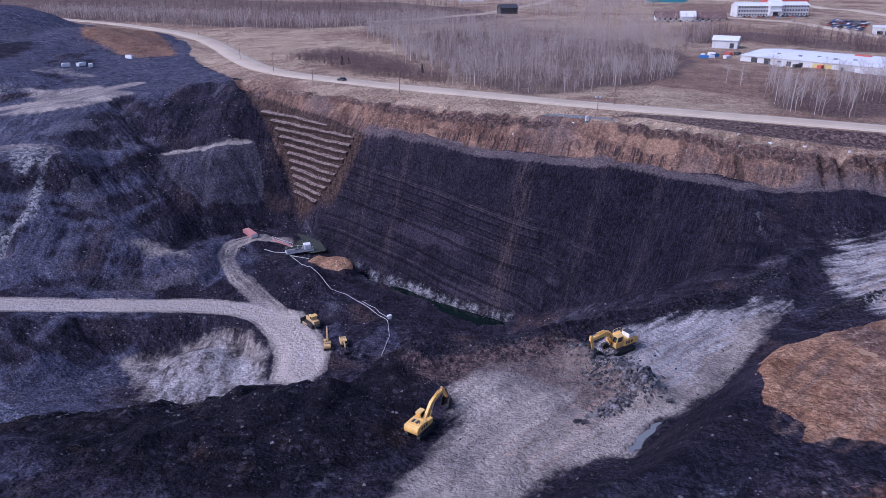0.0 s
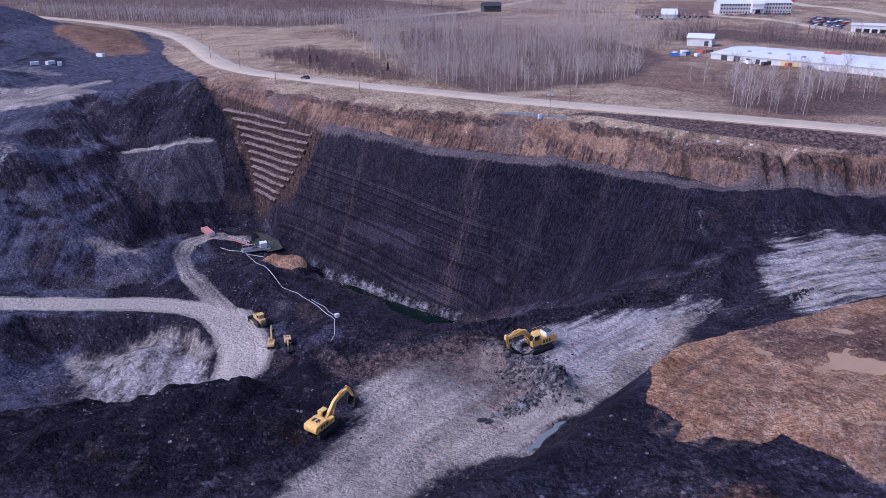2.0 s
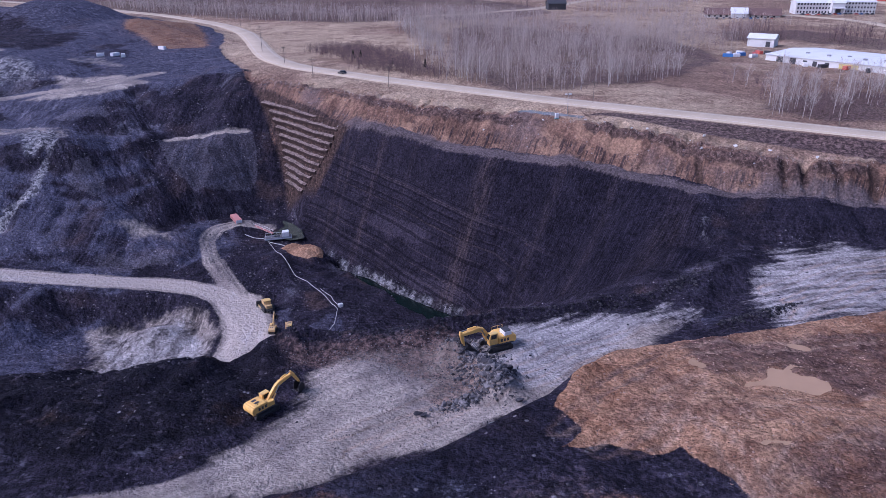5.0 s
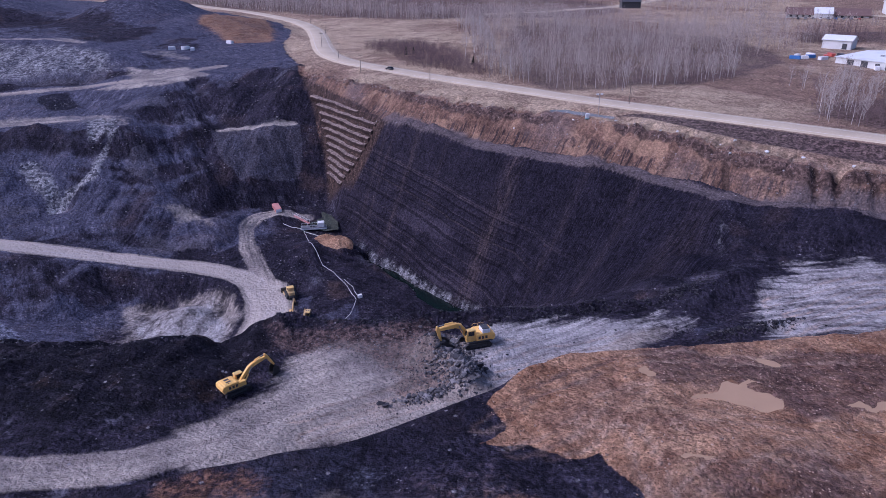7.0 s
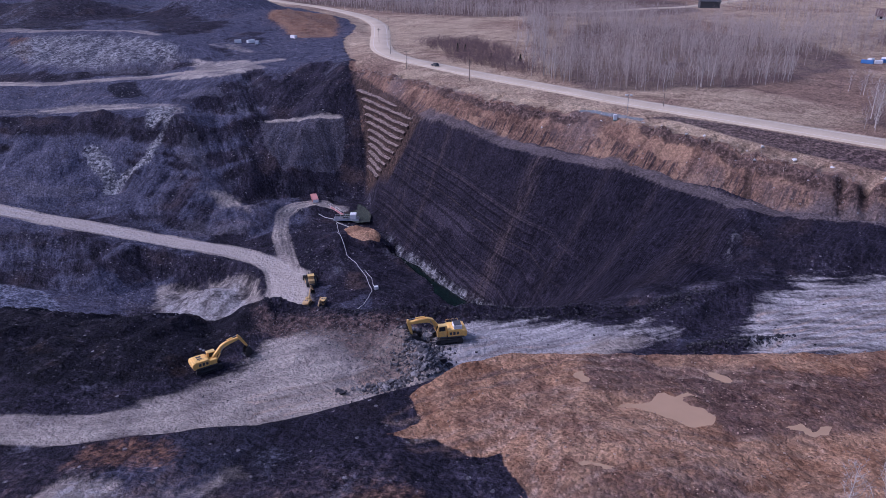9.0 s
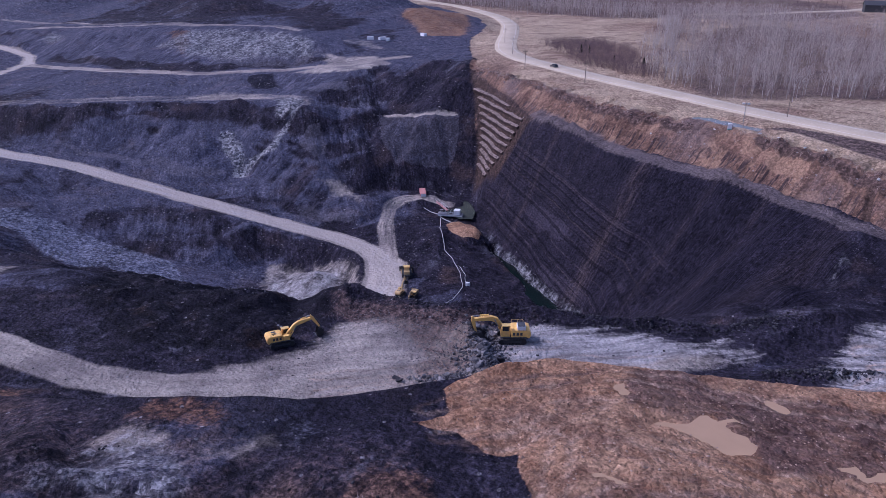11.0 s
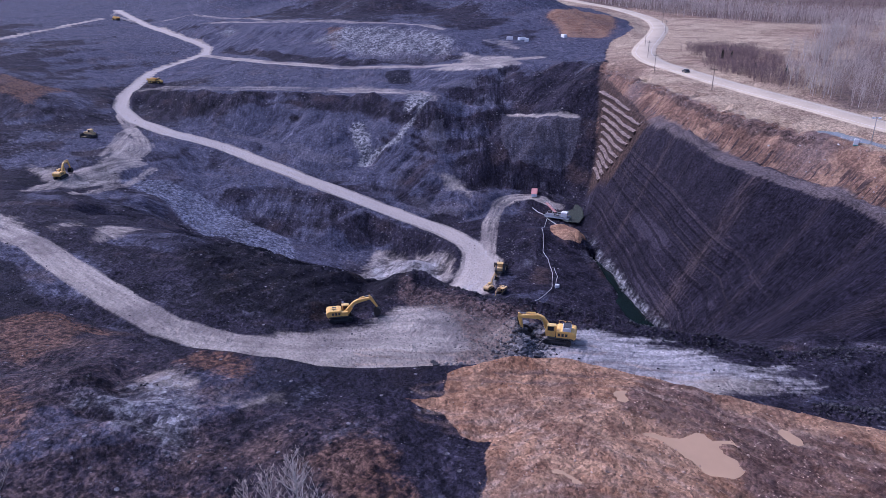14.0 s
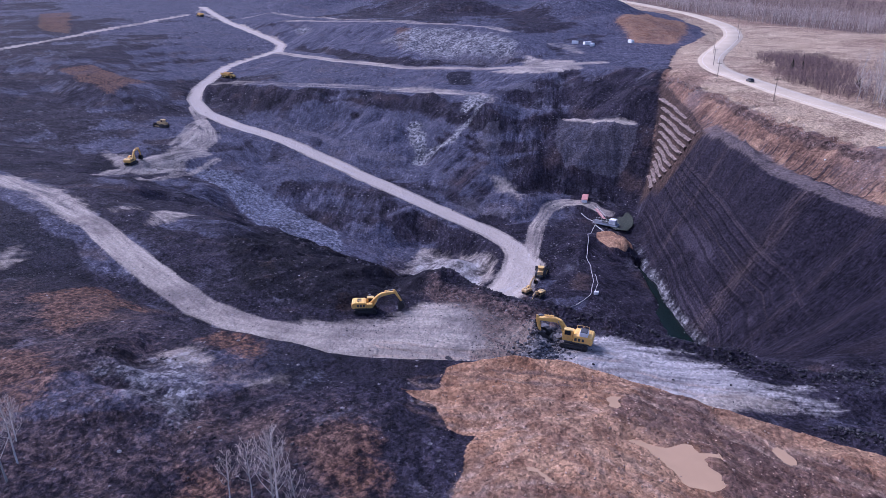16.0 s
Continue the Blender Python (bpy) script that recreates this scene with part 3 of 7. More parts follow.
aspect *= (smooth(0.06, 0.24, fall) / aspect.sum(-1))[..., None]
rills = 0
for k in range(4):
    c, n = math.cos(k * math.pi / 4), math.sin(k * math.pi / 4)
    along_fall, across_fall = c * GX + n * GY, c * GY - n * GX
    rills = rills + aspect[..., k] * (ridged(across_fall, along_fall * 0.13, 4.2) ** 2 + 0.5 * ridged(across_fall + 31, along_fall * 0.16, 1.9))
steep = smooth(0.07, 0.4, fall) * rugged * (1 - overburden)
dist, own = heaps(0.5 * (WX + GX), 0.5 * (WY + GY), 26)
own_long = heaps(0.6 * WX + 0.4 * GX + 77, 0.4 * WY, 15)[1]
dist_small, own_small = heaps(WX + 50, WY, 9)
# random grey of the heaps and contour bands, darker on steep ground
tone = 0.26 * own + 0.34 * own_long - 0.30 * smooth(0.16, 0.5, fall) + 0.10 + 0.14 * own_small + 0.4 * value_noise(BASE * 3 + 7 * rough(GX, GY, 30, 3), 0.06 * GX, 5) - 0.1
Z = Z - 0.85 * rills * smooth(0.12, 0.55, fall) * (0.4 + value_noise(GX, GY, 33)) * rugged * (1 - overburden)
Z = Z + steep * (4.6 * (0.55 - dist) + 1.5 * (0.5 - dist_small) + 0.7 * ridged(WX, WY, 15) + 0.35 * ridged(WX, WY + 70, 3) - 0.5)
# far slopes lightened in the colour, standing in for haze
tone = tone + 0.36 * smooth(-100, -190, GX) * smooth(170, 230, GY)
# hill face lightened, foot and ground behind darkened: shading put into the tone
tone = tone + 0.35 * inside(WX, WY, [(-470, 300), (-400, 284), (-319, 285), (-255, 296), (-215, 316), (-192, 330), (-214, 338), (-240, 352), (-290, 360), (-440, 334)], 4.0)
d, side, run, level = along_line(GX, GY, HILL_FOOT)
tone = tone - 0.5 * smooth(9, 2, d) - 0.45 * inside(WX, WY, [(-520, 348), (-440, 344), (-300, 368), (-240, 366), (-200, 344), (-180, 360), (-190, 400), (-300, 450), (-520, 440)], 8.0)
# scarp under the terrace edge darkened the same way, as painted shading
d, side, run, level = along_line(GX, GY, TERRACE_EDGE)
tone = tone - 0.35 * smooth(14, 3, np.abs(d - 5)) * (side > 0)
# tips beyond the far workings, and the tan mound by the road
for x, y, high, radius in ((-296, 492, 16, 68), (-415, 460, 13, 80), (-520, 470, 12, 90), (-640, 420, 12, 80), (-214, 462, 6, 55)):
    Z = Z + high * smooth(radius, 0.12 * radius, np.hypot(GX - x, GY - y) + 9 * rough(GX, GY, 30, 3)) * (1 - 0.8 * grass)
ribs = inside(GX, GY, FRESH_COAL, 4.0)
Z = Z + ribs * (2.0 * ridged(GX + 0.35 * GY, 0.4 * GY, 9) * value_noise(GX, GY, 14) + 0.8 * ridged(WX, WY, 3.5) - 1.2)
Z = Z + grass * (1.2 * rough(GX, GY, 45, 4))
gully = 0.6 * ridged(wall_run, GY * 0.12, 3.2) + 0.4 * ridged(wall_run + 9, GY * 0.2, 1.5) + 0.6 * ridged(wall_run, GY * 0.05, 11)
Z = Z - overburden * (1 - steps) * 1.0 * gully ** 2
Z = Z - wall * 0.4 * (ridged(wall_run, Z * 0.25, 5.0) ** 2 + 0.5 * ridged(wall_run, Z, 1.9) + 0.6 * rough(wall_run, Z, 4, 3))
Z = Z + (clay - mound).clip(0, 1) * (0.9 * ridged(WX, WY, 9) * value_noise(GX, GY, 20) + 0.45 * ridged(clay_y, clay_x * 0.25, 2.6) * value_noise(GX, GY, 11) + 0.5 * rough(GX, GY, 3, 3, 0.6))
for ax, ay, bx, by, wide, deep in GULLIES:
    d = along_line(GX + 0.8 * rough(GX, GY, 4, 2), GY, [(ax, ay, 0), (bx, by, 0)])[0]
    Z = Z - deep * np.exp(-(d / wide) ** 2)
    # the dark colour of the brink is laid along each gully too
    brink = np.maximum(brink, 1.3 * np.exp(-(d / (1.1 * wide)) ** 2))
# the hollow in the east of the wall, the heap of gravel in the low pit, windrows on the bench
Z = Z - 5 * np.exp(-(((GX - 84) / 6) ** 2 + ((GY - 181) / 6) ** 2))
isle = np.hypot(GX + 41, GY - 232.5) + 2.5 * rough(GX, GY, 5, 2)
Z = np.maximum(Z, -25.2 - 0.035 * np.minimum(isle, 30) ** 2 - 2.0 * smooth(6, 11, isle) - 20 * smooth(9.5, 16, isle))
heap = np.hypot(GX + 72, GY - 180)
Z = Z + np.maximum(0, 5.0 - heap * 0.42)
d, side, run, level = along_line(GX, GY, BENCH_RIM)
Z = Z + 0.6 * np.exp(-(d / 1.8) ** 2) * (0.5 + value_noise(GX, GY, 4))
d, side, run, level = along_line(GX, GY, [(-9, 120, 0), (6, 124.5, 0), (22, 128, 0)])
Z = Z + 1.5 * np.exp(-(d / 3.6) ** 2) * (0.55 + 0.7 * value_noise(GX, GY, 3))
d, side, run, level = along_line(GX, GY, [(28, 122, 0), (33, 121, 0), (37, 114, 0), (38, 111, 0)])
Z = Z + 3.0 * np.exp(-(d / 3.2) ** 2) * (0.6 + 0.8 * value_noise(GX, GY, 2.5))
d, side, run, level = along_line(GX, GY, [(100, 143, 0), (92, 139, 0), (84, 136, 0)])
Z = Z + 1.4 * np.exp(-(d / 1.6) ** 2) * (0.5 + value_noise(GX, GY, 2))
puddle, MUD = np.zeros_like(Z), []
for outline in PUDDLES:
    heights = [Z[np.searchsorted(XS, px), np.searchsorted(YS, py)] for px, py in outline]
    level = float(np.mean(heights)) - 0.12
    MUD.append(level)
    rim = inside(GX, GY, outline, 6.0)
    rim = smooth(0.0, 0.45, rim)
    Z = Z + (np.maximum(np.minimum(Z, level + 0.6), level + 0.22) - Z) * rim
    m = inside(GX + 2.6 * rough(GX, GY, 3.0, 3), GY + 2.6 * rough(GY, GX, 3.0, 3), outline, 1.0)
    puddle = np.maximum(puddle, m)
    Z = Z + (level - 0.3 - Z) * m
shore = [(0.45 * x + 0.55 * u, 0.45 * y + 0.55 * v) for (x, y, _), (u, v, _) in zip(CHANNEL_EDGE[1:5], LEDGE_FOOT[1:5])]
channel = inside(GX, GY, shore + [p[:2] for p in LEDGE_FOOT[4:0:-1]], 1.2)
Z = Z + (np.minimum(Z, -34.4) - Z) * channel
# ruts of wheels and tracks, in pairs
rut = np.zeros_like(Z)
RUTS = [[(46, 80), (52, 88), (57, 93), (63, 98)], [(52, 76), (57, 81), (62, 87), (68, 93)], [(56, 77), (61, 81), (68, 92)], [(70, 68), (68, 76), (66, 85), (68, 93)], [(54, 90), (66, 100), (82, 108), (100, 114)], [(72, 70), (80, 80), (92, 86), (104, 88)], [(60, 84), (72, 86), (84, 88), (98, 94)],
        [(62, 88), (70, 86), (84, 80), (110, 84)], [(10, 94), (22, 104), (36, 118), (44, 128)], [(14, 90), (30, 104), (46, 116), (60, 130)], [(20, 96), (34, 112), (50, 126), (66, 136)], [(98, 138), (112, 152), (130, 164), (160, 168)], [(100, 148), (116, 160), (140, 168), (180, 166)], [(96, 154), (118, 166), (150, 170)], [(104, 140), (124, 154), (150, 162), (190, 160)]]
for line in RUTS:
    d = along_line(WX * 0.5 + GX * 0.5, WY * 0.5 + GY * 0.5, [(*p, 0) for p in line])[0]
    m = np.exp(-((d - 1.3) / 0.38) ** 2)
    rut = np.maximum(rut, m * (0.4 + 0.8 * value_noise(GX, GY, 5)))
Z = Z - 0.16 * rut * smooth(0.6, 0.0, puddle)
# level stands for the machines
for x, y, level, radius in ((36.2, 125.4, 0, 5.5), (-3.8, 99.3, -1, 4.5), (-41, 194.2, -31.4, 4.5), (-34.5, 181.5, -32.2, 2.5), (-30, 183, -32.2, 2.5), (-205.5, 99, -12, 5), (-260, 129.5, -9, 5),
                            (-345, 199, 0, 6), (-75.5, 254.5, -24, 5.5)):
    Z = Z + (level - Z) * smooth(radius + 3, radius, np.hypot(GX - x, GY - y))
# the bed of the paved road
d, side, run, level = along_line(GX, GY, PAVED_ROAD)
Z = Z + (level - 0.25 - Z) * smooth(16, 8.5, d)


def ground_z(x, y):
    """The level of the ground at a place."""
    i = int(np.clip(np.searchsorted(XS, x) - 1, 0, len(XS) - 2))
    j = int(np.clip(np.searchsorted(YS, y) - 1, 0, len(YS) - 2))
    u, v = (x - XS[i]) / (XS[i + 1] - XS[i]), (y - YS[j]) / (YS[j + 1] - YS[j])
    return float((Z[i, j] * (1 - u) + Z[i + 1, j] * u) * (1 - v) + (Z[i, j + 1] * (1 - u) + Z[i + 1, j + 1] * u) * v)


# ---------------------------------------------------------------- material helpers
class Shader:
    """A node material under construction."""

    def __init__(self, name):
        self.mat = bpy.data.materials.new(name)
        self.mat.use_nodes = True
        self.tree = self.mat.node_tree
        self.bsdf = self.tree.nodes["Principled BSDF"]
        self.geo = self.tree.nodes.new("ShaderNodeNewGeometry")
        self.coord = self.tree.nodes.new("ShaderNodeTexCoord")

    def put(self, socket, value):
        if isinstance(value, bpy.types.NodeSocket):
            self.tree.links.new(value, socket)
        elif value is not None:
            if isinstance(value, tuple) and len(value) == 3 and socket.type == "RGBA":
                value = (*value, 1)
            socket.default_value = value

    def node(self, kind, **inputs):
        n = self.tree.nodes.new(kind)
        for key, value in inputs.items():
            self.put(n.inputs[key], value)
        return n

    def math(self, op, a, b=0.0, c=0.0, clamp=False):
        n = self.tree.nodes.new("ShaderNodeMath")
        n.operation, n.use_clamp = op, clamp
        for k, v in enumerate((a, b, c)):
            self.put(n.inputs[k], v)
        return n.outputs[0]

    def noise(self, vector, scale, detail=4.0, rough=0.55, distort=0.0):
        return self.node("ShaderNodeTexNoise", Vector=vector, Scale=scale, Detail=detail, Roughness=rough, Distortion=distort).outputs[0]

    def ramp(self, value, low, high, a=0.0, b=1.0):
        n = self.tree.nodes.new("ShaderNodeMapRange")
        n.interpolation_type = "SMOOTHSTEP"
        for k, v in enumerate((value, low, high, a, b)):
            self.put(n.inputs[k], v)
        return n.outputs[0]

    def mix(self, amount, a, b):
        n = self.tree.nodes.new("ShaderNodeMix")
        n.data_type = "RGBA"
        self.put(n.inputs[0], amount)
        self.put(n.inputs[6], a)
        self.put(n.inputs[7], b)
        return n.outputs[2]

    def scaled(self, vector, x, y, z):
        n = self.tree.nodes.new("ShaderNodeVectorMath")
        n.operation = "MULTIPLY"
        self.put(n.inputs[0], vector)
        n.inputs[1].default_value = (x, y, z)
        return n.outputs[0]

    def attribute(self, name):
        n = self.tree.nodes.new("ShaderNodeAttribute")
        n.attribute_name = name
        return n

    def split(self, colour):
        n = self.tree.nodes.new("ShaderNodeSeparateColor")
        self.put(n.inputs[0], colour)
        return n.outputs[0], n.outputs[1], n.outputs[2]

    def bump(self, height, strength, distance):
        n = self.node("ShaderNodeBump", Strength=strength, Distance=distance, Height=height)
        self.put(self.bsdf.inputs["Normal"], n.outputs[0])

    def finish(self, colour, roughness=0.9, metal=0.0, specular=0.3):
        self.put(self.bsdf.inputs["Base Color"], colour)
        self.put(self.bsdf.inputs["Roughness"], roughness)
        self.put(self.bsdf.inputs["Metallic"], metal)
        self.put(self.bsdf.inputs["Specular IOR Level"], specular)
        return self.mat


def earth_material():
    s = Shader("earth")
    p = s.geo.outputs["Position"]
    flow = s.attribute("flow").outputs["Vector"]
    dust_m, pale_m, clay_m = s.split(s.attribute("cover_one").outputs["Color"])
    over_m, grass_m, rust_m = s.split(s.attribute("cover_two").outputs["Color"])
    blue_m, mid_m, stone_m = s.split(s.attribute("cover_three").outputs["Color"])
    wall_m, step_m, field_m = s.split(s.attribute("cover_four").outputs["Color"])
    wet_m, brown_m, bend = s.split(s.attribute("cover_five").outputs["Color"])
    smear_m, streak_m, strip_m = s.split(s.attribute("cover_six").outputs["Color"])
    tone_m, plane_m, cut_m = s.split(s.attribute("cover_seven").outputs["Color"])
    rut_m, maroon_m, brink_m = s.split(s.attribute("cover_eight").outputs["Color"])
    px, py, pz = s.node("ShaderNodeSeparateXYZ", Vector=p).outputs

    def mul(a, b):
        return s.math("MULTIPLY", a, b)

    def add(a, b):
        return s.math("ADD", a, b)

    def blend(*pairs):
        total = mul(pairs[0][0], pairs[0][1])
        for value, weight in pairs[1:]:
            total = add(total, mul(value, weight))
        return total

    broad, medium, fine, grain = s.noise(p, 0.018, 5), s.noise(p, 0.12, 6, 0.60), s.noise(p, 0.8, 6, 0.68), s.noise(p, 3.2, 4, 0.7)
    streak = s.noise(flow, 1.0, 6, 0.64, 0.3)
    streak_fine = s.noise(flow, 4.0, 5, 0.65, 0.3)
    worn = blend((medium, 0.48), (fine, 0.52))
    # runs of scree down the fall of the slopes, in four directions that the ground's aspect blends
    aspect = s.attribute("aspect")
    weights = [*s.split(aspect.outputs["Color"]), aspect.outputs["Alpha"]]
    rill, rill_fine = None, None
    for k, weight in enumerate(weights):
        c, n = math.cos(k * math.pi / 4), math.sin(k * math.pi / 4)
        down, across = blend((px, c), (py, n)), blend((px, -n), (py, c))
        at = s.node("ShaderNodeCombineXYZ", X=mul(across, 0.36), Y=mul(down, 0.085), Z=7.3 * k).outputs[0]
        one = mul(s.noise(at, 1.0, 7, 0.66, 0.35), weight)
        two = mul(s.noise(at, 5.0, 4, 0.62, 0.2), weight)
        rill, rill_fine = (one, two) if rill is None else (add(rill, one), add(rill_fine, two))
    level_m = s.math("SUBTRACT", 1.0, add(add(weights[0], weights[1]), add(weights[2], weights[3])))
    rill = add(rill, mul(s.noise(s.scaled(p, 1, 1.5, 1), 0.35, 6, 0.62, 0.5), level_m))
    rill_fine = add(rill_fine, mul(s.noise(p, 1.7, 4, 0.62), level_m))
    grit = blend((rill, 0.40), (rill_fine, 0.16), (fine, 0.26), (medium, 0.18))
    lumps = s.node("ShaderNodeTexVoronoi", Vector=s.scaled(p, 1, 1, 1.6), Scale=0.8)
    chips = s.node("ShaderNodeTexVoronoi", Vector=p, Scale=2.4)
    chip, chip_pick, _ = s.split(chips.outputs["Color"])
    clods, lump_pick, lump_tone = s.split(lumps.outputs["Color"])
    strata = add(add(pz, bend), blend((px, 0.1083), (py, -0.0562)))

    def ragged(mask, spread=0.55, edge=0.16, source=None):
        return s.ramp(add(mask, mul(s.math("SUBTRACT", worn if source is None else source, 0.5), spread * 2.4)), 0.5 - edge, 0.5 + edge)

    # black shale and coal, with broken grey pieces
    coal = s.mix(s.ramp(grit, 0.405, 0.60), (0.0088, 0.0077, 0.0130), (0.044, 0.0375, 0.0555))
    coal = s.mix(mul(s.ramp(rill_fine, 0.54, 0.66), s.ramp(medium, 0.40, 0.60, 0.0, 0.6)), coal, (0.083, 0.075, 0.104))
    grey = s.mix(s.ramp(grit, 0.40, 0.61), (0.034, 0.0345, 0.057), (0.126, 0.124, 0.171))
    grey = s.mix(mul(s.ramp(rill, 0.57, 0.66), s.ramp(fine, 0.38, 0.62, 0.1, 0.75)), grey, (0.215, 0.210, 0.250))
    grey = s.mix(mul(s.ramp(rill_fine, 0.44, 0.34), s.ramp(medium, 0.40, 0.60, 0.1, 0.8)), grey, (0.024, 0.0235, 0.040))
    # share of grey follows the tone, painted haze and hill shading included
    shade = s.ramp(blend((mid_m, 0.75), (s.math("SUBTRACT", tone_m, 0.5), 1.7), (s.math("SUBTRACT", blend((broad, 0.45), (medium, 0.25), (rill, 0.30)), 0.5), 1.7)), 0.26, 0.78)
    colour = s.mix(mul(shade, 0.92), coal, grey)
    colour = s.mix(mul(s.ramp(s.noise(p, 0.06, 5, 0.58), 0.54, 0.68), s.ramp(grit, 0.36, 0.6, 0.1, s.ramp(px, -120, -40, 0.35, 0.75))), colour, (0.080, 0.052, 0.043))
    colour = s.mix(mul(s.ramp(s.noise(p, 0.045, 5, 0.6, 1.0), 0.57, 0.68), s.ramp(rill, 0.44, 0.62, 0.0, 0.55)), colour, (0.16, 0.155, 0.185))
    colour = s.mix(mul(ragged(plane_m, 0.4, 0.16), 0.42), colour, s.mix(s.ramp(grit, 0.36, 0.62), (0.080, 0.074, 0.094), (0.170, 0.158, 0.184)))
    colour = s.mix(mul(ragged(cut_m, 0.4, 0.2), 0.85), colour, s.mix(s.ramp(grit, 0.40, 0.64), (0.0060, 0.0054, 0.0100), (0.024, 0.021, 0.034)))
    # freshly dug coal
    dug = s.mix(s.ramp(grit, 0.38, 0.62), (0.0040, 0.0035, 0.0064), (0.0165, 0.0143, 0.0222))
    dug = s.mix(mul(s.ramp(clods, 0.86, 0.92), s.ramp(medium, 0.40, 0.60, 0.0, 0.7)), dug, (0.060, 0.053, 0.068))
    dug = s.mix(mul(s.ramp(s.noise(p, 0.07, 4, 0.6), 0.56, 0.68), s.ramp(fine, 0.4, 0.6, 0.2, 0.8)), dug, (0.052, 0.034, 0.028))
    colour = s.mix(mul(ragged(wet_m, 0.5, 0.3), 0.93), colour, dug)
    # blue-grey wet bench, scored lengthwise
    colour = s.mix(mul(ragged(blue_m, 0.4, 0.25), s.ramp(grit, 0.36, 0.62, 0.15, 0.95)), colour, s.mix(s.ramp(fine, 0.38, 0.62), (0.055, 0.062, 0.092), (0.27, 0.278, 0.34)))
    # the rock wall: black with thin pale beds and rain streaks
    beds = s.noise(s.node("ShaderNodeCombineXYZ", X=strata).outputs[0], 0.55, 3, 0.7)
    seams = s.noise(s.node("ShaderNodeCombineXYZ", X=strata, Y=3.7).outputs[0], 1.5, 2, 0.6)
    rib = s.noise(s.scaled(flow, 2.4, 3.0, 1.0), 1.0, 5, 0.72, 0.4)
    rib_fine = s.noise(s.scaled(flow, 4.6, 9.0, 1.0), 1.0, 4, 0.68, 0.6)
    rock = s.mix(s.ramp(blend((worn, 0.4), (rib_fine, 0.6)), 0.38, 0.62), (0.0038, 0.0034, 0.0068), (0.0270, 0.0232, 0.0375))
    rock = s.mix(mul(s.ramp(rib, 0.49, 0.66), s.ramp(rib_fine, 0.40, 0.6, 0.15, 0.85)), rock, (0.052, 0.044, 0.064))
    rock = s.mix(mul(s.ramp(rib_fine, 0.60, 0.70), s.ramp(medium, 0.40, 0.60, 0.15, 0.7)), rock, (0.082, 0.070, 0.090))
    rock = s.mix(mul(s.ramp(add(smear_m, mul(s.math("SUBTRACT", medium, 0.5), 1.4)), 0.35, 0.75), s.ramp(rib, 0.3, 0.6, 0.35, 0.9)), rock, (0.066, 0.056, 0.078))
    rock = s.mix(mul(s.ramp(px, 60, -25, 0.10, 0.75), s.ramp(worn, 0.40, 0.60, 0.25, 1.0)), rock, (0.040, 0.034, 0.050))
    rock = s.mix(mul(streak_m, s.ramp(rib, 0.40, 0.62, 0.05, 0.75)), rock, (0.115, 0.085, 0.084))
    low = mul(s.ramp(strata, 9.0, 3.0, 0.12, 1.0), s.ramp(px, 60, 12, 0.15, 1.0))
    rock = s.mix(mul(s.ramp(seams, 0.44, 0.38), mul(low, 0.55)), rock, (0.0036, 0.0030, 0.0060))
    rock = s.mix(mul(s.ramp(beds, 0.555, 0.60), mul(low, s.ramp(worn, 0.40, 0.6, 0.08, 0.55))), rock, (0.104, 0.082, 0.086))
    rock = s.mix(mul(s.ramp(seams, 0.62, 0.67), mul(low, s.ramp(worn, 0.44, 0.62, 0.0, 0.4))), rock, (0.080, 0.064, 0.070))
    colour = s.mix(wall_m, colour, rock)
    # overburden: orange-brown till with grey runs, fluted below, a dark crust along its brink
    till = s.mix(s.ramp(blend((fine, 0.30), (medium, 0.35), (streak, 0.35)), 0.39, 0.62), (0.096, 0.056, 0.044), (0.305, 0.186, 0.128))
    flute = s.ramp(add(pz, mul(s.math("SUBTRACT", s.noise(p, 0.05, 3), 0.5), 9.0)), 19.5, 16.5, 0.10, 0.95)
    # flutes drawn as dark streaks, stronger low on the slope
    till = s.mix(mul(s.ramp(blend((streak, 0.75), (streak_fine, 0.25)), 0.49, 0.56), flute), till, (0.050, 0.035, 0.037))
    till = s.mix(mul(s.ramp(s.noise(p, 0.09, 5, 0.6, 0.8), 0.50, 0.62), 0.7), till, s.mix(fine, (0.27, 0.165, 0.108), (0.42, 0.270, 0.180)))
    till = s.mix(s.ramp(s.noise(p, 0.035, 5, 0.6), 0.48, 0.66, 0, 0.75), till, s.mix(streak_fine, (0.10, 0.072, 0.070), (0.24, 0.178, 0.160)))
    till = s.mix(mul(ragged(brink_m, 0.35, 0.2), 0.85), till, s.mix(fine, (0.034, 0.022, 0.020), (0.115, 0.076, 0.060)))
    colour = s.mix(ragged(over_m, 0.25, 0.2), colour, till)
    colour = s.mix(mul(ragged(strip_m, 0.35, 0.3, rib), 0.8), colour, s.mix(blend((medium, 0.6), (streak, 0.4)), (0.060, 0.050, 0.058), (0.23, 0.185, 0.180)))
    # the face below the rim: banded dark brown rock
    ledges = s.mix(s.ramp(blend((streak, 0.5), (fine, 0.5)), 0.36, 0.66), (0.030, 0.021, 0.020), (0.120, 0.078, 0.062))
    colour = s.mix(step_m, colour, ledges)
    # clay, rust-brown fill
    mud = s.mix(s.ramp(blend((streak, 0.40), (medium, 0.34), (fine, 0.26)), 0.40, 0.60), (0.225, 0.115, 0.065), (0.47, 0.280, 0.168))
    mud = s.mix(s.ramp(s.noise(p, 0.045, 5, 0.58, 1.2), 0.50, 0.60, 0, 0.6), mud, s.mix(s.ramp(fine, 0.38, 0.62), (0.130, 0.072, 0.052), (0.250, 0.145, 0.098)))
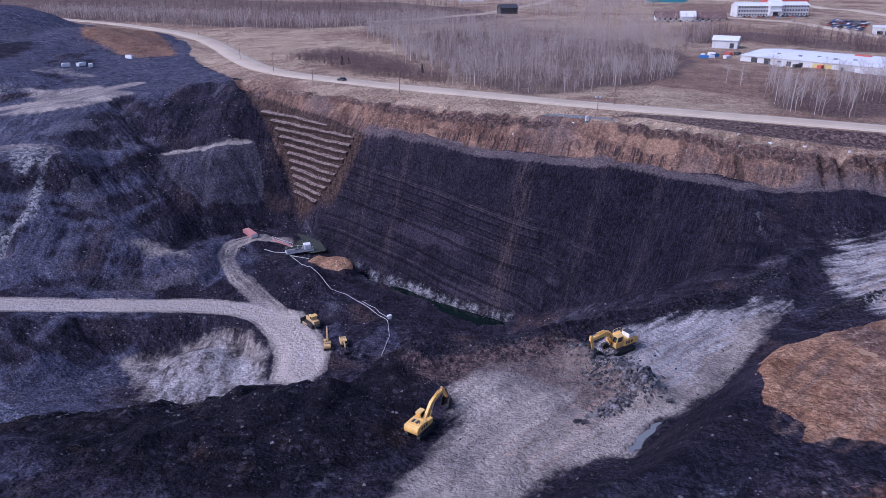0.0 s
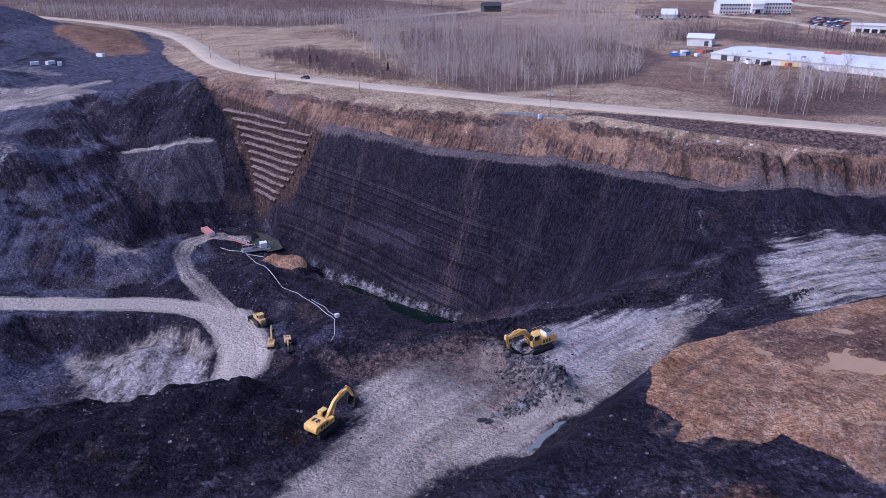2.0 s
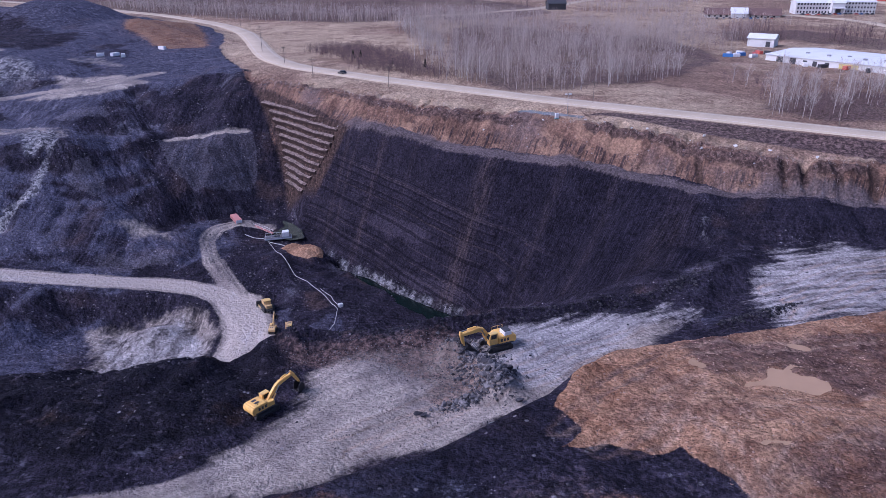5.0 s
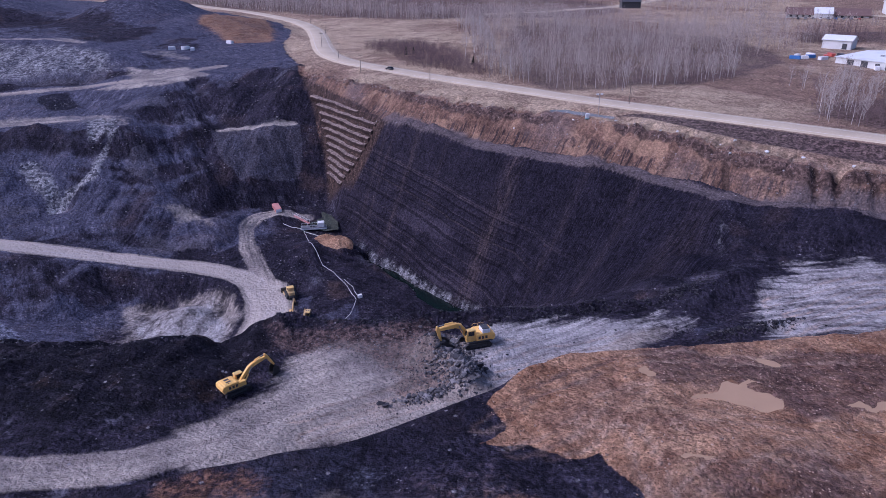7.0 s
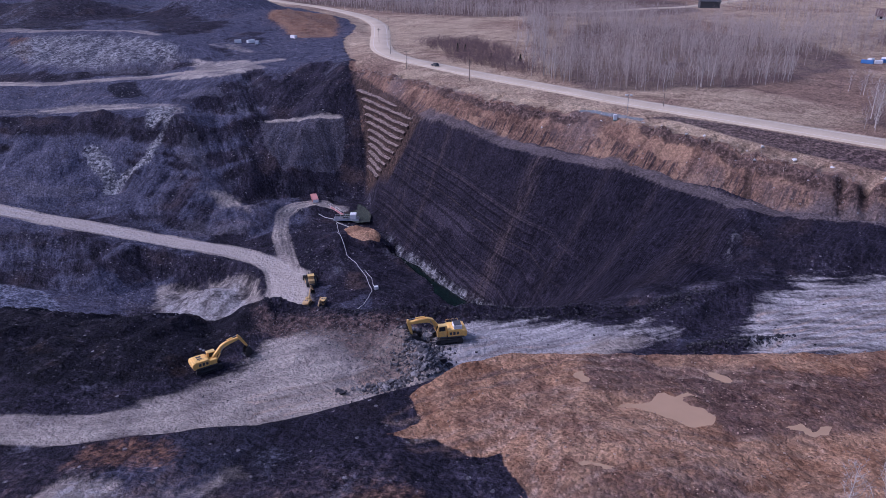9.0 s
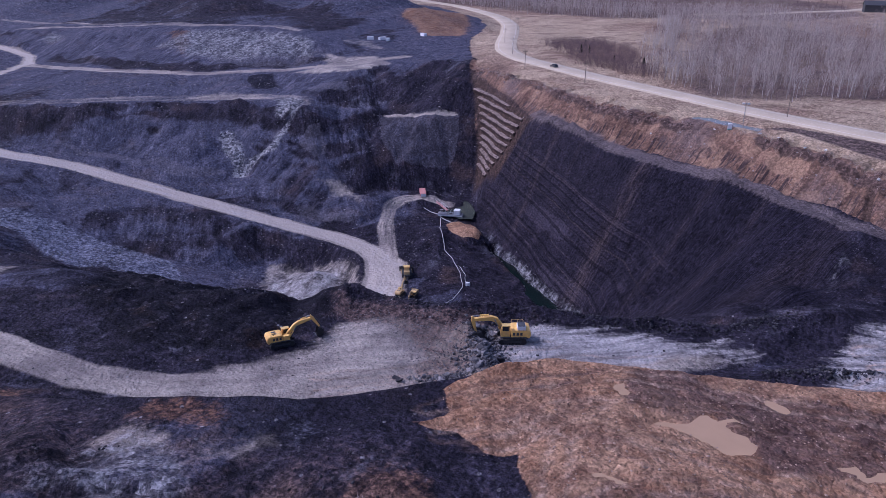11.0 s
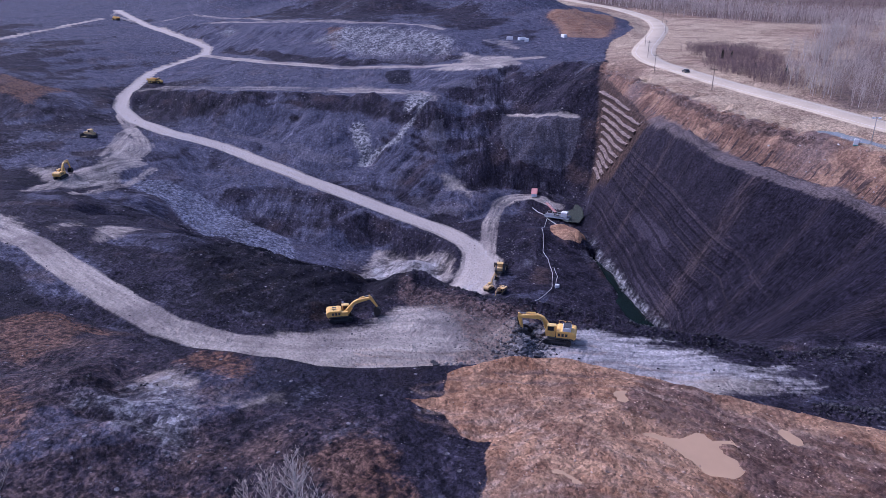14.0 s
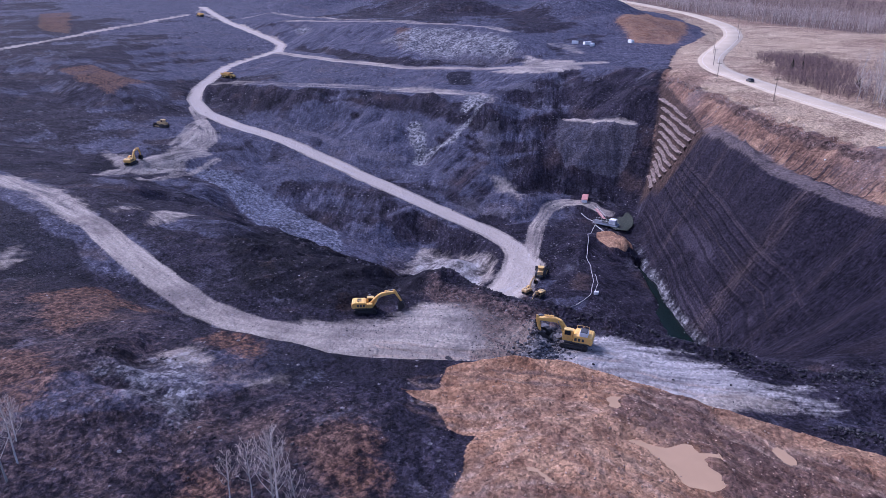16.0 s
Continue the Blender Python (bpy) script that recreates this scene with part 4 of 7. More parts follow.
    mud = s.mix(mul(s.ramp(s.noise(p, 0.11, 4, 0.6, 0.8), 0.54, 0.61), s.ramp(streak, 0.40, 0.58, 0.15, 0.75)), mud, (0.46, 0.285, 0.172))
    mud = s.mix(mul(ragged(maroon_m, 0.6, 0.3), s.ramp(grit, 0.36, 0.6, 0.5, 0.95)), mud, s.mix(s.ramp(blend((fine, 0.5), (streak, 0.5)), 0.4, 0.6), (0.056, 0.032, 0.030), (0.165, 0.104, 0.088)))
    mud = s.mix(mul(s.ramp(streak, 0.58, 0.62), s.ramp(medium, 0.40, 0.55, 0.65, 0.15)), mud, (0.12, 0.066, 0.052))
    mud = s.mix(mul(mul(s.ramp(chips.outputs["Distance"], 0.34, 0.24), s.ramp(chip, 0.84, 0.88)), s.ramp(medium, 0.46, 0.60, 0.0, 0.8)), mud, (0.52, 0.37, 0.26))
    mud = s.mix(mul(mul(s.ramp(chips.outputs["Distance"], 0.40, 0.28), s.ramp(chip_pick, 0.80, 0.84)), s.ramp(medium, 0.46, 0.58, 0.0, 0.7)), mud, (0.10, 0.056, 0.046))
    colour = s.mix(ragged(clay_m, 0.3, 0.10), colour, mud)
    colour = s.mix(mul(ragged(rust_m, 0.75, 0.3), s.ramp(grit, 0.36, 0.58, 0.2, 0.9)), colour, s.mix(s.ramp(fine, 0.38, 0.62), (0.050, 0.027, 0.022), (0.190, 0.100, 0.060)))
    # haul dust with wheel marks
    ash = s.mix(s.ramp(blend((streak, 0.62), (streak_fine, 0.2), (fine, 0.18)), 0.36, 0.66), (0.275, 0.238, 0.210), (0.470, 0.405, 0.350))
    ash = s.mix(mul(s.ramp(streak_fine, 0.58, 0.70), s.ramp(medium, 0.45, 0.6, 0.05, 0.4)), ash, (0.13, 0.116, 0.118))
    ash = s.mix(s.ramp(dust_m, 0.90, 0.98, 0.0, 0.8), ash, s.mix(blend((streak, 0.6), (medium, 0.4)), (0.40, 0.345, 0.300), (0.58, 0.505, 0.440)))
    ash = s.mix(mul(s.ramp(s.noise(p, 0.05, 4, 0.6, 0.6), 0.46, 0.64, 0.0, 0.75), s.ramp(dust_m, 0.98, 0.80)), ash, s.mix(fine, (0.105, 0.090, 0.092), (0.24, 0.205, 0.195)))
    tracked = blend((streak, 0.5), (worn, 0.5))
    colour = s.mix(ragged(dust_m, 0.55, 0.20, tracked), colour, ash)
    colour = s.mix(mul(ragged(brown_m, 0.6, 0.36), s.ramp(grit, 0.36, 0.6, 0.35, 0.9)), colour, s.mix(s.ramp(fine, 0.4, 0.62), (0.052, 0.034, 0.032), (0.185, 0.124, 0.106)))
    chalk = s.mix(s.ramp(blend((streak, 0.5), (streak_fine, 0.3), (worn, 0.2)), 0.36, 0.64), (0.21, 0.194, 0.195), (0.51, 0.475, 0.460))
    chalk = s.mix(mul(s.ramp(streak_fine, 0.57, 0.62), s.ramp(medium, 0.44, 0.60, 0.0, 0.55)), chalk, (0.10, 0.092, 0.104))
    colour = s.mix(ragged(pale_m, 0.95, 0.22, tracked), colour, chalk)
    colour = s.mix(mul(rut_m, s.ramp(fine, 0.35, 0.6, 0.3, 0.8)), colour, s.mix(s.ramp(medium, 0.46, 0.54), (0.12, 0.080, 0.068), (0.44, 0.315, 0.235)))
    # loose pale stones, thick below the rock faces
    bare = s.math("SUBTRACT", 1.0, s.math("MAXIMUM", grass_m, s.math("MAXIMUM", clay_m, wall_m)))
    dots = mul(mul(s.ramp(lumps.outputs["Distance"], 0.30, 0.20), s.ramp(lump_pick, 0.86, 0.88)), s.ramp(add(medium, mul(broad, 0.4)), 0.62, 0.78))
    dots = s.math("MAXIMUM", dots, mul(mul(s.ramp(chips.outputs["Distance"], 0.32, 0.22), s.ramp(chip, 0.90, 0.92)), s.ramp(s.noise(p, 0.07, 4, 0.6), 0.52, 0.64)))
    colour = s.mix(mul(mul(dots, bare), 0.7), colour, s.mix(lump_tone, (0.10, 0.095, 0.11), (0.34, 0.325, 0.33)))
    rubble = s.mix(s.ramp(blend((grit, 0.80), (clods, 0.20)), 0.38, 0.64), (0.040, 0.040, 0.052), (0.35, 0.345, 0.355))
    colour = s.mix(mul(ragged(stone_m, 0.8, 0.25, grit), 0.9), colour, rubble)
    # dry grass, bare peat between
    turf = s.mix(s.ramp(worn, 0.32, 0.68), (0.28, 0.202, 0.135), (0.53, 0.405, 0.280))
    turf = s.mix(s.ramp(s.noise(p, 0.010, 7, 0.66, 0.5), 0.46, 0.60, 0, 0.85), turf, s.mix(s.ramp(worn, 0.38, 0.62), (0.13, 0.078, 0.058), (0.30, 0.190, 0.140)))
    turf = s.mix(s.ramp(s.noise(p, 0.055, 6, 0.7, 0.6), 0.50, 0.58, 0, 0.65), turf, s.mix(s.ramp(fine, 0.38, 0.62), (0.14, 0.088, 0.064), (0.34, 0.236, 0.170)))
    colour = s.mix(ragged(grass_m, 0.3, 0.2), colour, turf)
    colour = s.mix(mul(ragged(field_m, 0.5, 0.3), 0.9), colour, s.mix(s.ramp(fine, 0.4, 0.62), (0.045, 0.030, 0.032), (0.17, 0.118, 0.110)))
    # pebble-scale light and dark everywhere
    speck = s.ramp(blend((grain, 0.5), (chip, 0.5)), 0.30, 0.72, 0.66, 1.36)
    calm = s.math("MAXIMUM", mul(s.math("MAXIMUM", clay_m, over_m), 0.4), s.math("MAXIMUM", dust_m, pale_m))
    speck = add(mul(s.math("SUBTRACT", speck, 1.0), s.math("SUBTRACT", 1.0, mul(calm, 0.8))), 1.0)
    scale = s.tree.nodes.new("ShaderNodeVectorMath")
    scale.operation = "SCALE"
    s.put(scale.inputs[0], colour)
    s.put(scale.inputs["Scale"], speck)
    height = add(blend((fine, 1.2), (lumps.outputs["Distance"], -0.45), (chips.outputs["Distance"], -0.2)), blend((streak_fine, 0.2), (medium, 1.2), (rill_fine, 0.7), (rill, 1.2)))
    s.bump(add(height, mul(blend((rib, 0.8), (rib_fine, 0.6)), wall_m)), 1.0, 0.7)
    return s.finish(scale.outputs[0], s.ramp(grain, 0.3, 0.8, 0.75, 0.98), 0.0, 0.06)


EARTH = earth_material()

# ---------------------------------------------------------------- the ground sheet, cut along its covers
cover = {
    "cover_one": (dust, pale, clay), "cover_two": (np.maximum(overburden * (1 - steps), 0), grass, rust),
    "cover_three": (blue, mid * away, stones), "cover_four": (np.maximum(wall, 0.6 * east), steps, dark_field),
    "cover_five": (ribs, brown, 18.3 + 2.0 * np.exp(-(np.maximum(wall_run, -165) + 158) / 14) + 0.7 * rough(wall_run, BASE, 40, 2)),
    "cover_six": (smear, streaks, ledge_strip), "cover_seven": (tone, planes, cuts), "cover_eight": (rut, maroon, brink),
}


def sheet(name, label, keep, category):
    """The part of the ground whose faces are kept, as one mesh."""
    nx, ny = GX.shape
    used = np.zeros((nx, ny), bool)
    for a in (0, 1):
        for b in (0, 1):
            used[a:nx - 1 + a, b:ny - 1 + b] |= keep
    index = np.full((nx, ny), -1, np.int64)
    index[used] = np.arange(used.sum())
    quads = np.stack([index[:-1, :-1][keep], index[1:, :-1][keep], index[1:, 1:][keep], index[:-1, 1:][keep]], 1).astype(np.int32)
    mesh = bpy.data.meshes.new(name)
    mesh.vertices.add(int(used.sum()))
    mesh.vertices.foreach_set("co", np.stack([GX[used], GY[used], Z[used]], 1).astype(np.float32).ravel())
    mesh.loops.add(quads.size)
    mesh.loops.foreach_set("vertex_index", quads.ravel())
    mesh.polygons.add(len(quads))
    mesh.polygons.foreach_set("loop_start", np.arange(0, quads.size, 4, dtype=np.int32))
    mesh.update(calc_edges=True)
    mesh.polygons.foreach_set("use_smooth", np.ones(len(quads), bool))
    for key, layers in cover.items():
        rgba = np.ones((int(used.sum()), 4), np.float32)
        for k, layer in enumerate(layers):
            rgba[:, k] = np.broadcast_to(layer, GX.shape)[used]
        mesh.attributes.new(key, "FLOAT_COLOR", "POINT").data.foreach_set("color", rgba.ravel())
    vec = np.stack([flow_u[used], flow_v[used], 0.02 * Z[used]], 1).astype(np.float32)
    mesh.attributes.new("flow", "FLOAT_VECTOR", "POINT").data.foreach_set("vector", vec.ravel())
    mesh.attributes.new("aspect", "FLOAT_COLOR", "POINT").data.foreach_set("color", aspect[used].astype(np.float32).ravel())
    mesh.materials.append(EARTH)
    return tagged(new(name, mesh), label, category, kind="structure")


cells = lambda m: (m[:-1, :-1] + m[1:, 1:]) / 2
road_cells = cells(np.maximum(haul, 0)) > 0.5
wall_cells = (cells(np.maximum(wall, east)) > 0.5) & ~road_cells
step_cells = (cells(np.maximum(overburden, steps)) > 0.5) & ~road_cells & ~wall_cells
clay_cells = (cells(clay) > 0.5) & ~road_cells & ~step_cells
grass_cells = (cells(grass) > 0.5) & ~step_cells & ~wall_cells & ~clay_cells & ~road_cells
rest = ~(road_cells | wall_cells | step_cells | clay_cells | grass_cells)
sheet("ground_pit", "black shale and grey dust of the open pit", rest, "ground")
sheet("ground_grassland", "dry tan grassland above the pit rim", grass_cells, "ground")
sheet("road_haul", "pale grey dusty haul road with wheel marks", road_cells, "road")
sheet("wall_rock", "black shale highwall with thin pale beds", wall_cells, "wall")
sheet("wall_overburden", "orange-brown till slope with stepped benches", step_cells, "wall")
sheet("ground_clay", "orange-brown clay fill with tracks and puddles", clay_cells, "ground")


def water_sheet(name, outline, level, material, label):
    bm = bmesh.new()
    face = bm.faces.new([bm.verts.new((x, y, level)) for x, y in outline])
    if face.normal.z < 0:
        face.normal_flip()
    bmesh.ops.triangulate(bm, faces=bm.faces[:])
    mesh = bpy.data.meshes.new(name)
    bm.to_mesh(mesh)
    bm.free()
    mesh.materials.append(material)
    return tagged(new(name, mesh), label, "water", kind="structure")


def water_material(name, deep, roughness, gloss=0.5):
    s = Shader(name)
    p = s.geo.outputs["Position"]
    s.bump(s.noise(p, 1.5, 4), 0.08, 0.05)
    return s.finish(s.mix(s.noise(p, 0.3, 4), deep, tuple(1.3 * c for c in deep)), roughness, 0.0, gloss)


def swollen(outline, by):
    """The hull of an outline, pushed outwards by that many metres; the shore itself is the ground's."""
    cx, cy = sum(p[0] for p in outline) / len(outline), sum(p[1] for p in outline) / len(outline)
    pts = sorted((x + by * (x - cx) / math.hypot(x - cx, y - cy), y + by * (y - cy) / math.hypot(x - cx, y - cy)) for x, y in outline)
    hull = []
    for run in (pts, pts[::-1]):
        half = []
        for p in run:
            while len(half) > 1 and (half[-1][0] - half[-2][0]) * (p[1] - half[-2][1]) - (half[-1][1] - half[-2][1]) * (p[0] - half[-2][0]) <= 0:
                half.pop()
            half.append(p)
        hull += half[:-1]
    return hull


MUDDY = water_material("muddy_water", (0.33, 0.215, 0.130), 0.5, 0.1)
DITCH = water_material("ditch_water", (0.16, 0.17, 0.17), 0.15)
for outline, level in zip(PUDDLES, MUD):
    ditch = outline in PUDDLES[-2:]
    water_sheet("water_ditch" if ditch else "water_puddle", swollen(outline, 1.2), level, DITCH if ditch else MUDDY, "shallow grey rain water in a ditch" if ditch else "shallow puddle of milky brown rain water")
GREEN = water_material("pit_water", (0.003, 0.009, 0.008), 0.15, 0.3)
water_sheet("water_channel", [(-40, 240), (-30, 228), (-14, 215), (0, 201), (10, 191), (22, 186), (40, 182), (40, 192), (22, 204), (6, 214), (-12, 229), (-28, 240)], -33.5, GREEN, "dark green water along the wall foot")
water_sheet("water_pond", [(-67, 262), (-65.5, 254), (-61, 248.5), (-55, 245), (-49, 243), (-44.5, 246), (-48, 254), (-54, 261), (-60, 265), (-65, 266)], -26.8, water_material("pond_water", (0.055, 0.062, 0.050), 0.12), "still dark green sump pond")

# ---------------------------------------------------------------- building helpers
def part(name, bm, material, parent=None, label="", smooth_faces=False):
    """Links a bmesh as one mesh object under a thing or a part."""
    mesh = bpy.data.meshes.new(name)
    bm.normal_update()
    bm.to_mesh(mesh)
    bm.free()
    mesh.materials.append(material)
    if smooth_faces:
        for f in mesh.polygons:
            f.use_smooth = True
    ob = new(name, mesh)
    ob.parent = parent
    return tagged(ob, label)


def box(bm, x0, y0, z0, x1, y1, z1):
    v = [bm.verts.new((x, y, z)) for x in (x0, x1) for y in (y0, y1) for z in (z0, z1)]
    for f in ((0, 1, 3, 2), (4, 6, 7, 5), (0, 4, 5, 1), (2, 3, 7, 6), (0, 2, 6, 4), (1, 5, 7, 3)):
        bm.faces.new([v[k] for k in f])
    return bm


def prism(bm, outline, y0, y1):
    """An outline of (x, z) carried from y0 to y1."""
    a, b = [bm.verts.new((x, y0, z)) for x, z in outline], [bm.verts.new((x, y1, z)) for x, z in outline]
    bm.faces.new(a)
    bm.faces.new(b[::-1])
    for k in range(len(a)):
        bm.faces.new((a[k - 1], b[k - 1], b[k], a[k]))
    bmesh.ops.recalc_face_normals(bm, faces=bm.faces[:])
    return bm


def rod(bm, a, b, r, r2=None, sides=8):
    a, b = Vector(a), Vector(b)
    w = (b - a).normalized()
    u = w.orthogonal().normalized()
    v = w.cross(u)
    rings = [[bm.verts.new(p + s * (u * math.cos(2 * math.pi * k / sides) + v * math.sin(2 * math.pi * k / sides))) for k in range(sides)] for p, s in ((a, r), (b, r if r2 is None else r2))]
    for k in range(sides):
        bm.faces.new((rings[0][k - 1], rings[0][k], rings[1][k], rings[1][k - 1]))
    bm.faces.new(rings[0][::-1])
    bm.faces.new(rings[1])
    return bm


def eased(bm, offset=0.05):
    bmesh.ops.bevel(bm, geom=bm.edges[:] + bm.verts[:], offset=offset, segments=1, affect="EDGES", clamp_overlap=True)
    return bm


def boxed(*sizes, ease=0.05):
    bm = box(bmesh.new(), *sizes)
    return eased(bm, ease) if ease else bm


def rodded(*args, **more):
    return rod(bmesh.new(), *args, **more)


def thing(name, label, category, m, group=""):
    ob = new(name)
    ob.empty_display_size = 0.5
    ob.matrix_world = m
    return tagged(ob, label, category, group)


def paint(name, colour, wear, roughness=0.45, metal=0.0, size=1.5, amount=0.5):
    s = Shader(name)
    p = s.coord.outputs["Object"]
    big, small = s.noise(p, size, 5, 0.6), s.noise(p, size * 9, 4, 0.6)
    spots = s.ramp(s.math("ADD", s.math("MULTIPLY", big, 0.65), s.math("MULTIPLY", small, 0.35)), 0.46, 0.70, 0, amount)
    s.bump(small, 0.25, 0.02)
    return s.finish(s.mix(spots, colour, wear), s.math("ADD", s.math("MULTIPLY", small, 0.3), roughness - 0.1), metal, 0.4)


YELLOW = paint("yellow_paint", (0.84, 0.50, 0.125), (0.42, 0.28, 0.15))
PALE_YELLOW = paint("faded_yellow_paint", (0.72, 0.48, 0.15), (0.40, 0.29, 0.18))
STEEL = paint("dirty_steel", (0.045, 0.043, 0.045), (0.11, 0.10, 0.095), 0.6, 0.4)
RUBBER = paint("black_rubber", (0.022, 0.022, 0.024), (0.075, 0.07, 0.066), 0.8)
GLASS = paint("cab_glass", (0.018, 0.022, 0.028), (0.03, 0.03, 0.032), 0.12)
BRIGHT = paint("worn_bright_steel", (0.34, 0.34, 0.35), (0.17, 0.15, 0.14), 0.35, 0.8)
WHITE = paint("white_paint", (0.74, 0.74, 0.74), (0.46, 0.44, 0.42), 0.5)
RED = paint("red_paint", (0.50, 0.10, 0.075), (0.30, 0.12, 0.09), 0.5)
FADED_RED = paint("faded_red_paint", (0.50, 0.22, 0.19), (0.44, 0.30, 0.27), 0.6)
PIPE = paint("dusty_white_pipe", (0.50, 0.49, 0.48), (0.30, 0.28, 0.27), 0.6)
DUSTY = paint("dusty_yellow_paint", (0.64, 0.43, 0.185), (0.42, 0.33, 0.25))
DARK = paint("dark_grey_paint", (0.05, 0.05, 0.055), (0.10, 0.095, 0.09), 0.5)


def crawler(parent, length, height, width, y):
    """One crawler track with its shoes, frame, wheels."""
    r = height / 2
    bm = bmesh.new()
    straight = length - height
    around = 2 * straight + 2 * math.pi * r
    n = int(around / (0.11 * height + 0.16))
    for k in range(n):
        s = around * k / n
        if s < straight:
            x, z, a = -straight / 2 + s, height, 0
        elif s < straight + math.pi * r:
            a = (s - straight) / r
            x, z = straight / 2 + r * math.sin(a), r + r * math.cos(a)
        elif s < 2 * straight + math.pi * r:
            x, z, a = straight / 2 - (s - straight - math.pi * r), 0, math.pi
        else:
            a = math.pi + (s - 2 * straight - math.pi * r) / r
            x, z = -straight / 2 + r * math.sin(a), r + r * math.cos(a)
        t = Matrix.Translation((x, y, z)) @ Matrix.Rotation(a, 4, "Y")
        shoe = box(bmesh.new(), -0.45 * around / n, -width / 2, -0.12, 0.45 * around / n, width / 2, 0)
        mesh = bpy.data.meshes.new("shoe")
        shoe.transform(t)
        shoe.to_mesh(mesh)
        shoe.free()
        bm.from_mesh(mesh)
        bpy.data.meshes.remove(mesh)
    track = part("track", bm, STEEL, parent, "dusty steel crawler track")
    part("track_frame", boxed(-straight / 2, y - width * 0.3, height * 0.28, straight / 2, y + width * 0.3, height * 0.72), DARK, track)
    for x in (-straight / 2, straight / 2):
        part("sprocket", rodded((x, y - width * 0.33, r), (x, y + width * 0.33, r), r * 0.78, sides=14), STEEL, track)
    for k in range(5):
        x = straight * (k / 4 - 0.5) * 0.8
        part("roller", rodded((x, y - width * 0.3, height * 0.2), (x, y + width * 0.3, height * 0.2), height * 0.13, sides=10), STEEL, track)


def excavator(label, m, k, boom, stick, curl, big=False, colour=None, group=""):
    """A crawler excavator: k times the size of a 45-tonne one; boom, stick and curl: the joints' ends as (x, z) in its own plane."""
    colour = colour or YELLOW
    ob = thing("excavator", label, "excavator", m, group)
    S = lambda *v: [k * c for c in v]
    gauge = 1.75 if big else 1.35
    for y in (-gauge, gauge):
        crawler(ob, 5.4 * k, 1.15 * k, 0.62 * k, y * k)
    part("undercarriage", boxed(*S(-1.3, -1.2, 0.45, 1.3, 1.2, 1.0), ease=0.08 * k), DARK, ob)
    part("turntable", rodded(S(0, 0, 0.95), S(0, 0, 1.3), 1.1 * k, sides=20), STEEL, ob)
    w = 1.75 if big else 1.5
    back = -3.6 if big else -3.3
    part("deck", boxed(*S(back + 0.6, -w, 1.25, 1.9, w, 1.55), ease=0.04 * k), DARK, ob)
    hood = part("engine_housing", eased(prism(bmesh.new(), [(k * x, k * z) for x, z in ((back + 0.7, 1.5), (0.3, 1.5), (0.3, 2.75), (-0.2, 2.95), (back + 0.7, 2.95))], -w * 0.97 * k, w * 0.97 * k), 0.07 * k), colour, ob)
    for y in (-0.55, 0.35):
        part("hood_grille", boxed(*S(-1.9, y, 2.955, -0.9, y + 0.5, 3.02), ease=0.01), DARK, hood)
    for x in (-1.9, -1.2, -0.5):
        for y in (-w * 0.985, w * 0.975):
            part("side_vent", boxed(*S(x, y, 1.9, x + 0.45, y + 0.02, 2.5), ease=0), DARK, hood)
    n = 8
    arc = [(back + 0.9, 1.3), (back + 0.9, 2.9)] + [(back + 0.25 * (1 - math.sin(math.pi * j / n)) + 0.05, 2.85 - 1.5 * j / n) for j in range(n + 1)]
    part("counterweight", eased(prism(bmesh.new(), [(k * x, k * z) for x, z in arc], -w * k, w * k), 0.09 * k), colour, ob)
    part("fuel_tank", boxed(*S(0.35, -w * 0.97, 1.5, 1.75, -0.65, 2.55), ease=0.06 * k), colour, ob)
    lift = 0.55 if big else 0.0
    cab = part("cab", eased(prism(bmesh.new(), [(k * x, k * (z + lift)) for x, z in ((0.45, 1.5 - lift), (2.25, 1.5 - lift), (2.42, 2.35), (2.05, 3.28), (0.45, 3.28))], 0.5 * k, 1.5 * k), 0.05 * k), colour, ob)
    part("cab_roof", boxed(*S(0.4, 0.46, 3.27 + lift, 2.08, 1.54, 3.36 + lift), ease=0.02), PALE_YELLOW, cab, "sun-faded cream cab roof")
    part("windscreen", eased(prism(bmesh.new(), [(k * x, k * (z + lift)) for x, z in ((2.27, 1.75), (2.45, 2.37), (2.1, 3.2), (2.03, 3.2), (2.3, 2.35))], 0.6 * k, 1.4 * k), 0.01), GLASS, cab)
    for y in (0.485, 1.495):
        part("side_window", boxed(*S(0.75, y, 2.25 + lift, 1.95, y + 0.02, 3.15 + lift), ease=0), GLASS, cab)
    if big:  # raised radiator deck with dark cover, walkways and rails
        part("cooler_housing", boxed(*S(-2.5, -0.3, 2.95, -0.9, 1.6, 3.75), ease=0.05), WHITE, ob, "white cooler housing on the deck")
        part("cooler_cover", boxed(*S(-2.4, -0.25, 3.75, -1.0, 1.5, 3.9), ease=0.03), DARK, ob)
        part("exhaust", rodded(S(-1.6, -1.1, 2.9), S(-1.6, -1.1, 3.9), 0.13 * k), STEEL, ob)
    else:
        part("exhaust", rodded(S(-1.6, -0.9, 2.9), S(-1.65, -0.9, 3.45), 0.08 * k), STEEL, ob)
    rail = bmesh.new()
    for x in (-2.3, -1.2, 0.0):
        rod(rail, S(x, -w * 0.94, 2.9), S(x, -w * 0.94, 3.55), 0.035 * k, sides=5)
    rod(rail, S(-2.3, -w * 0.94, 3.55), S(0.0, -w * 0.94, 3.55), 0.035 * k, sides=5)
    part("handrail", rail, PALE_YELLOW, ob)
    # boom, stick, bucket
    (fx, fz), (kx, kz), (tx, tz) = (0.9, 1.75), boom[0], boom[1]

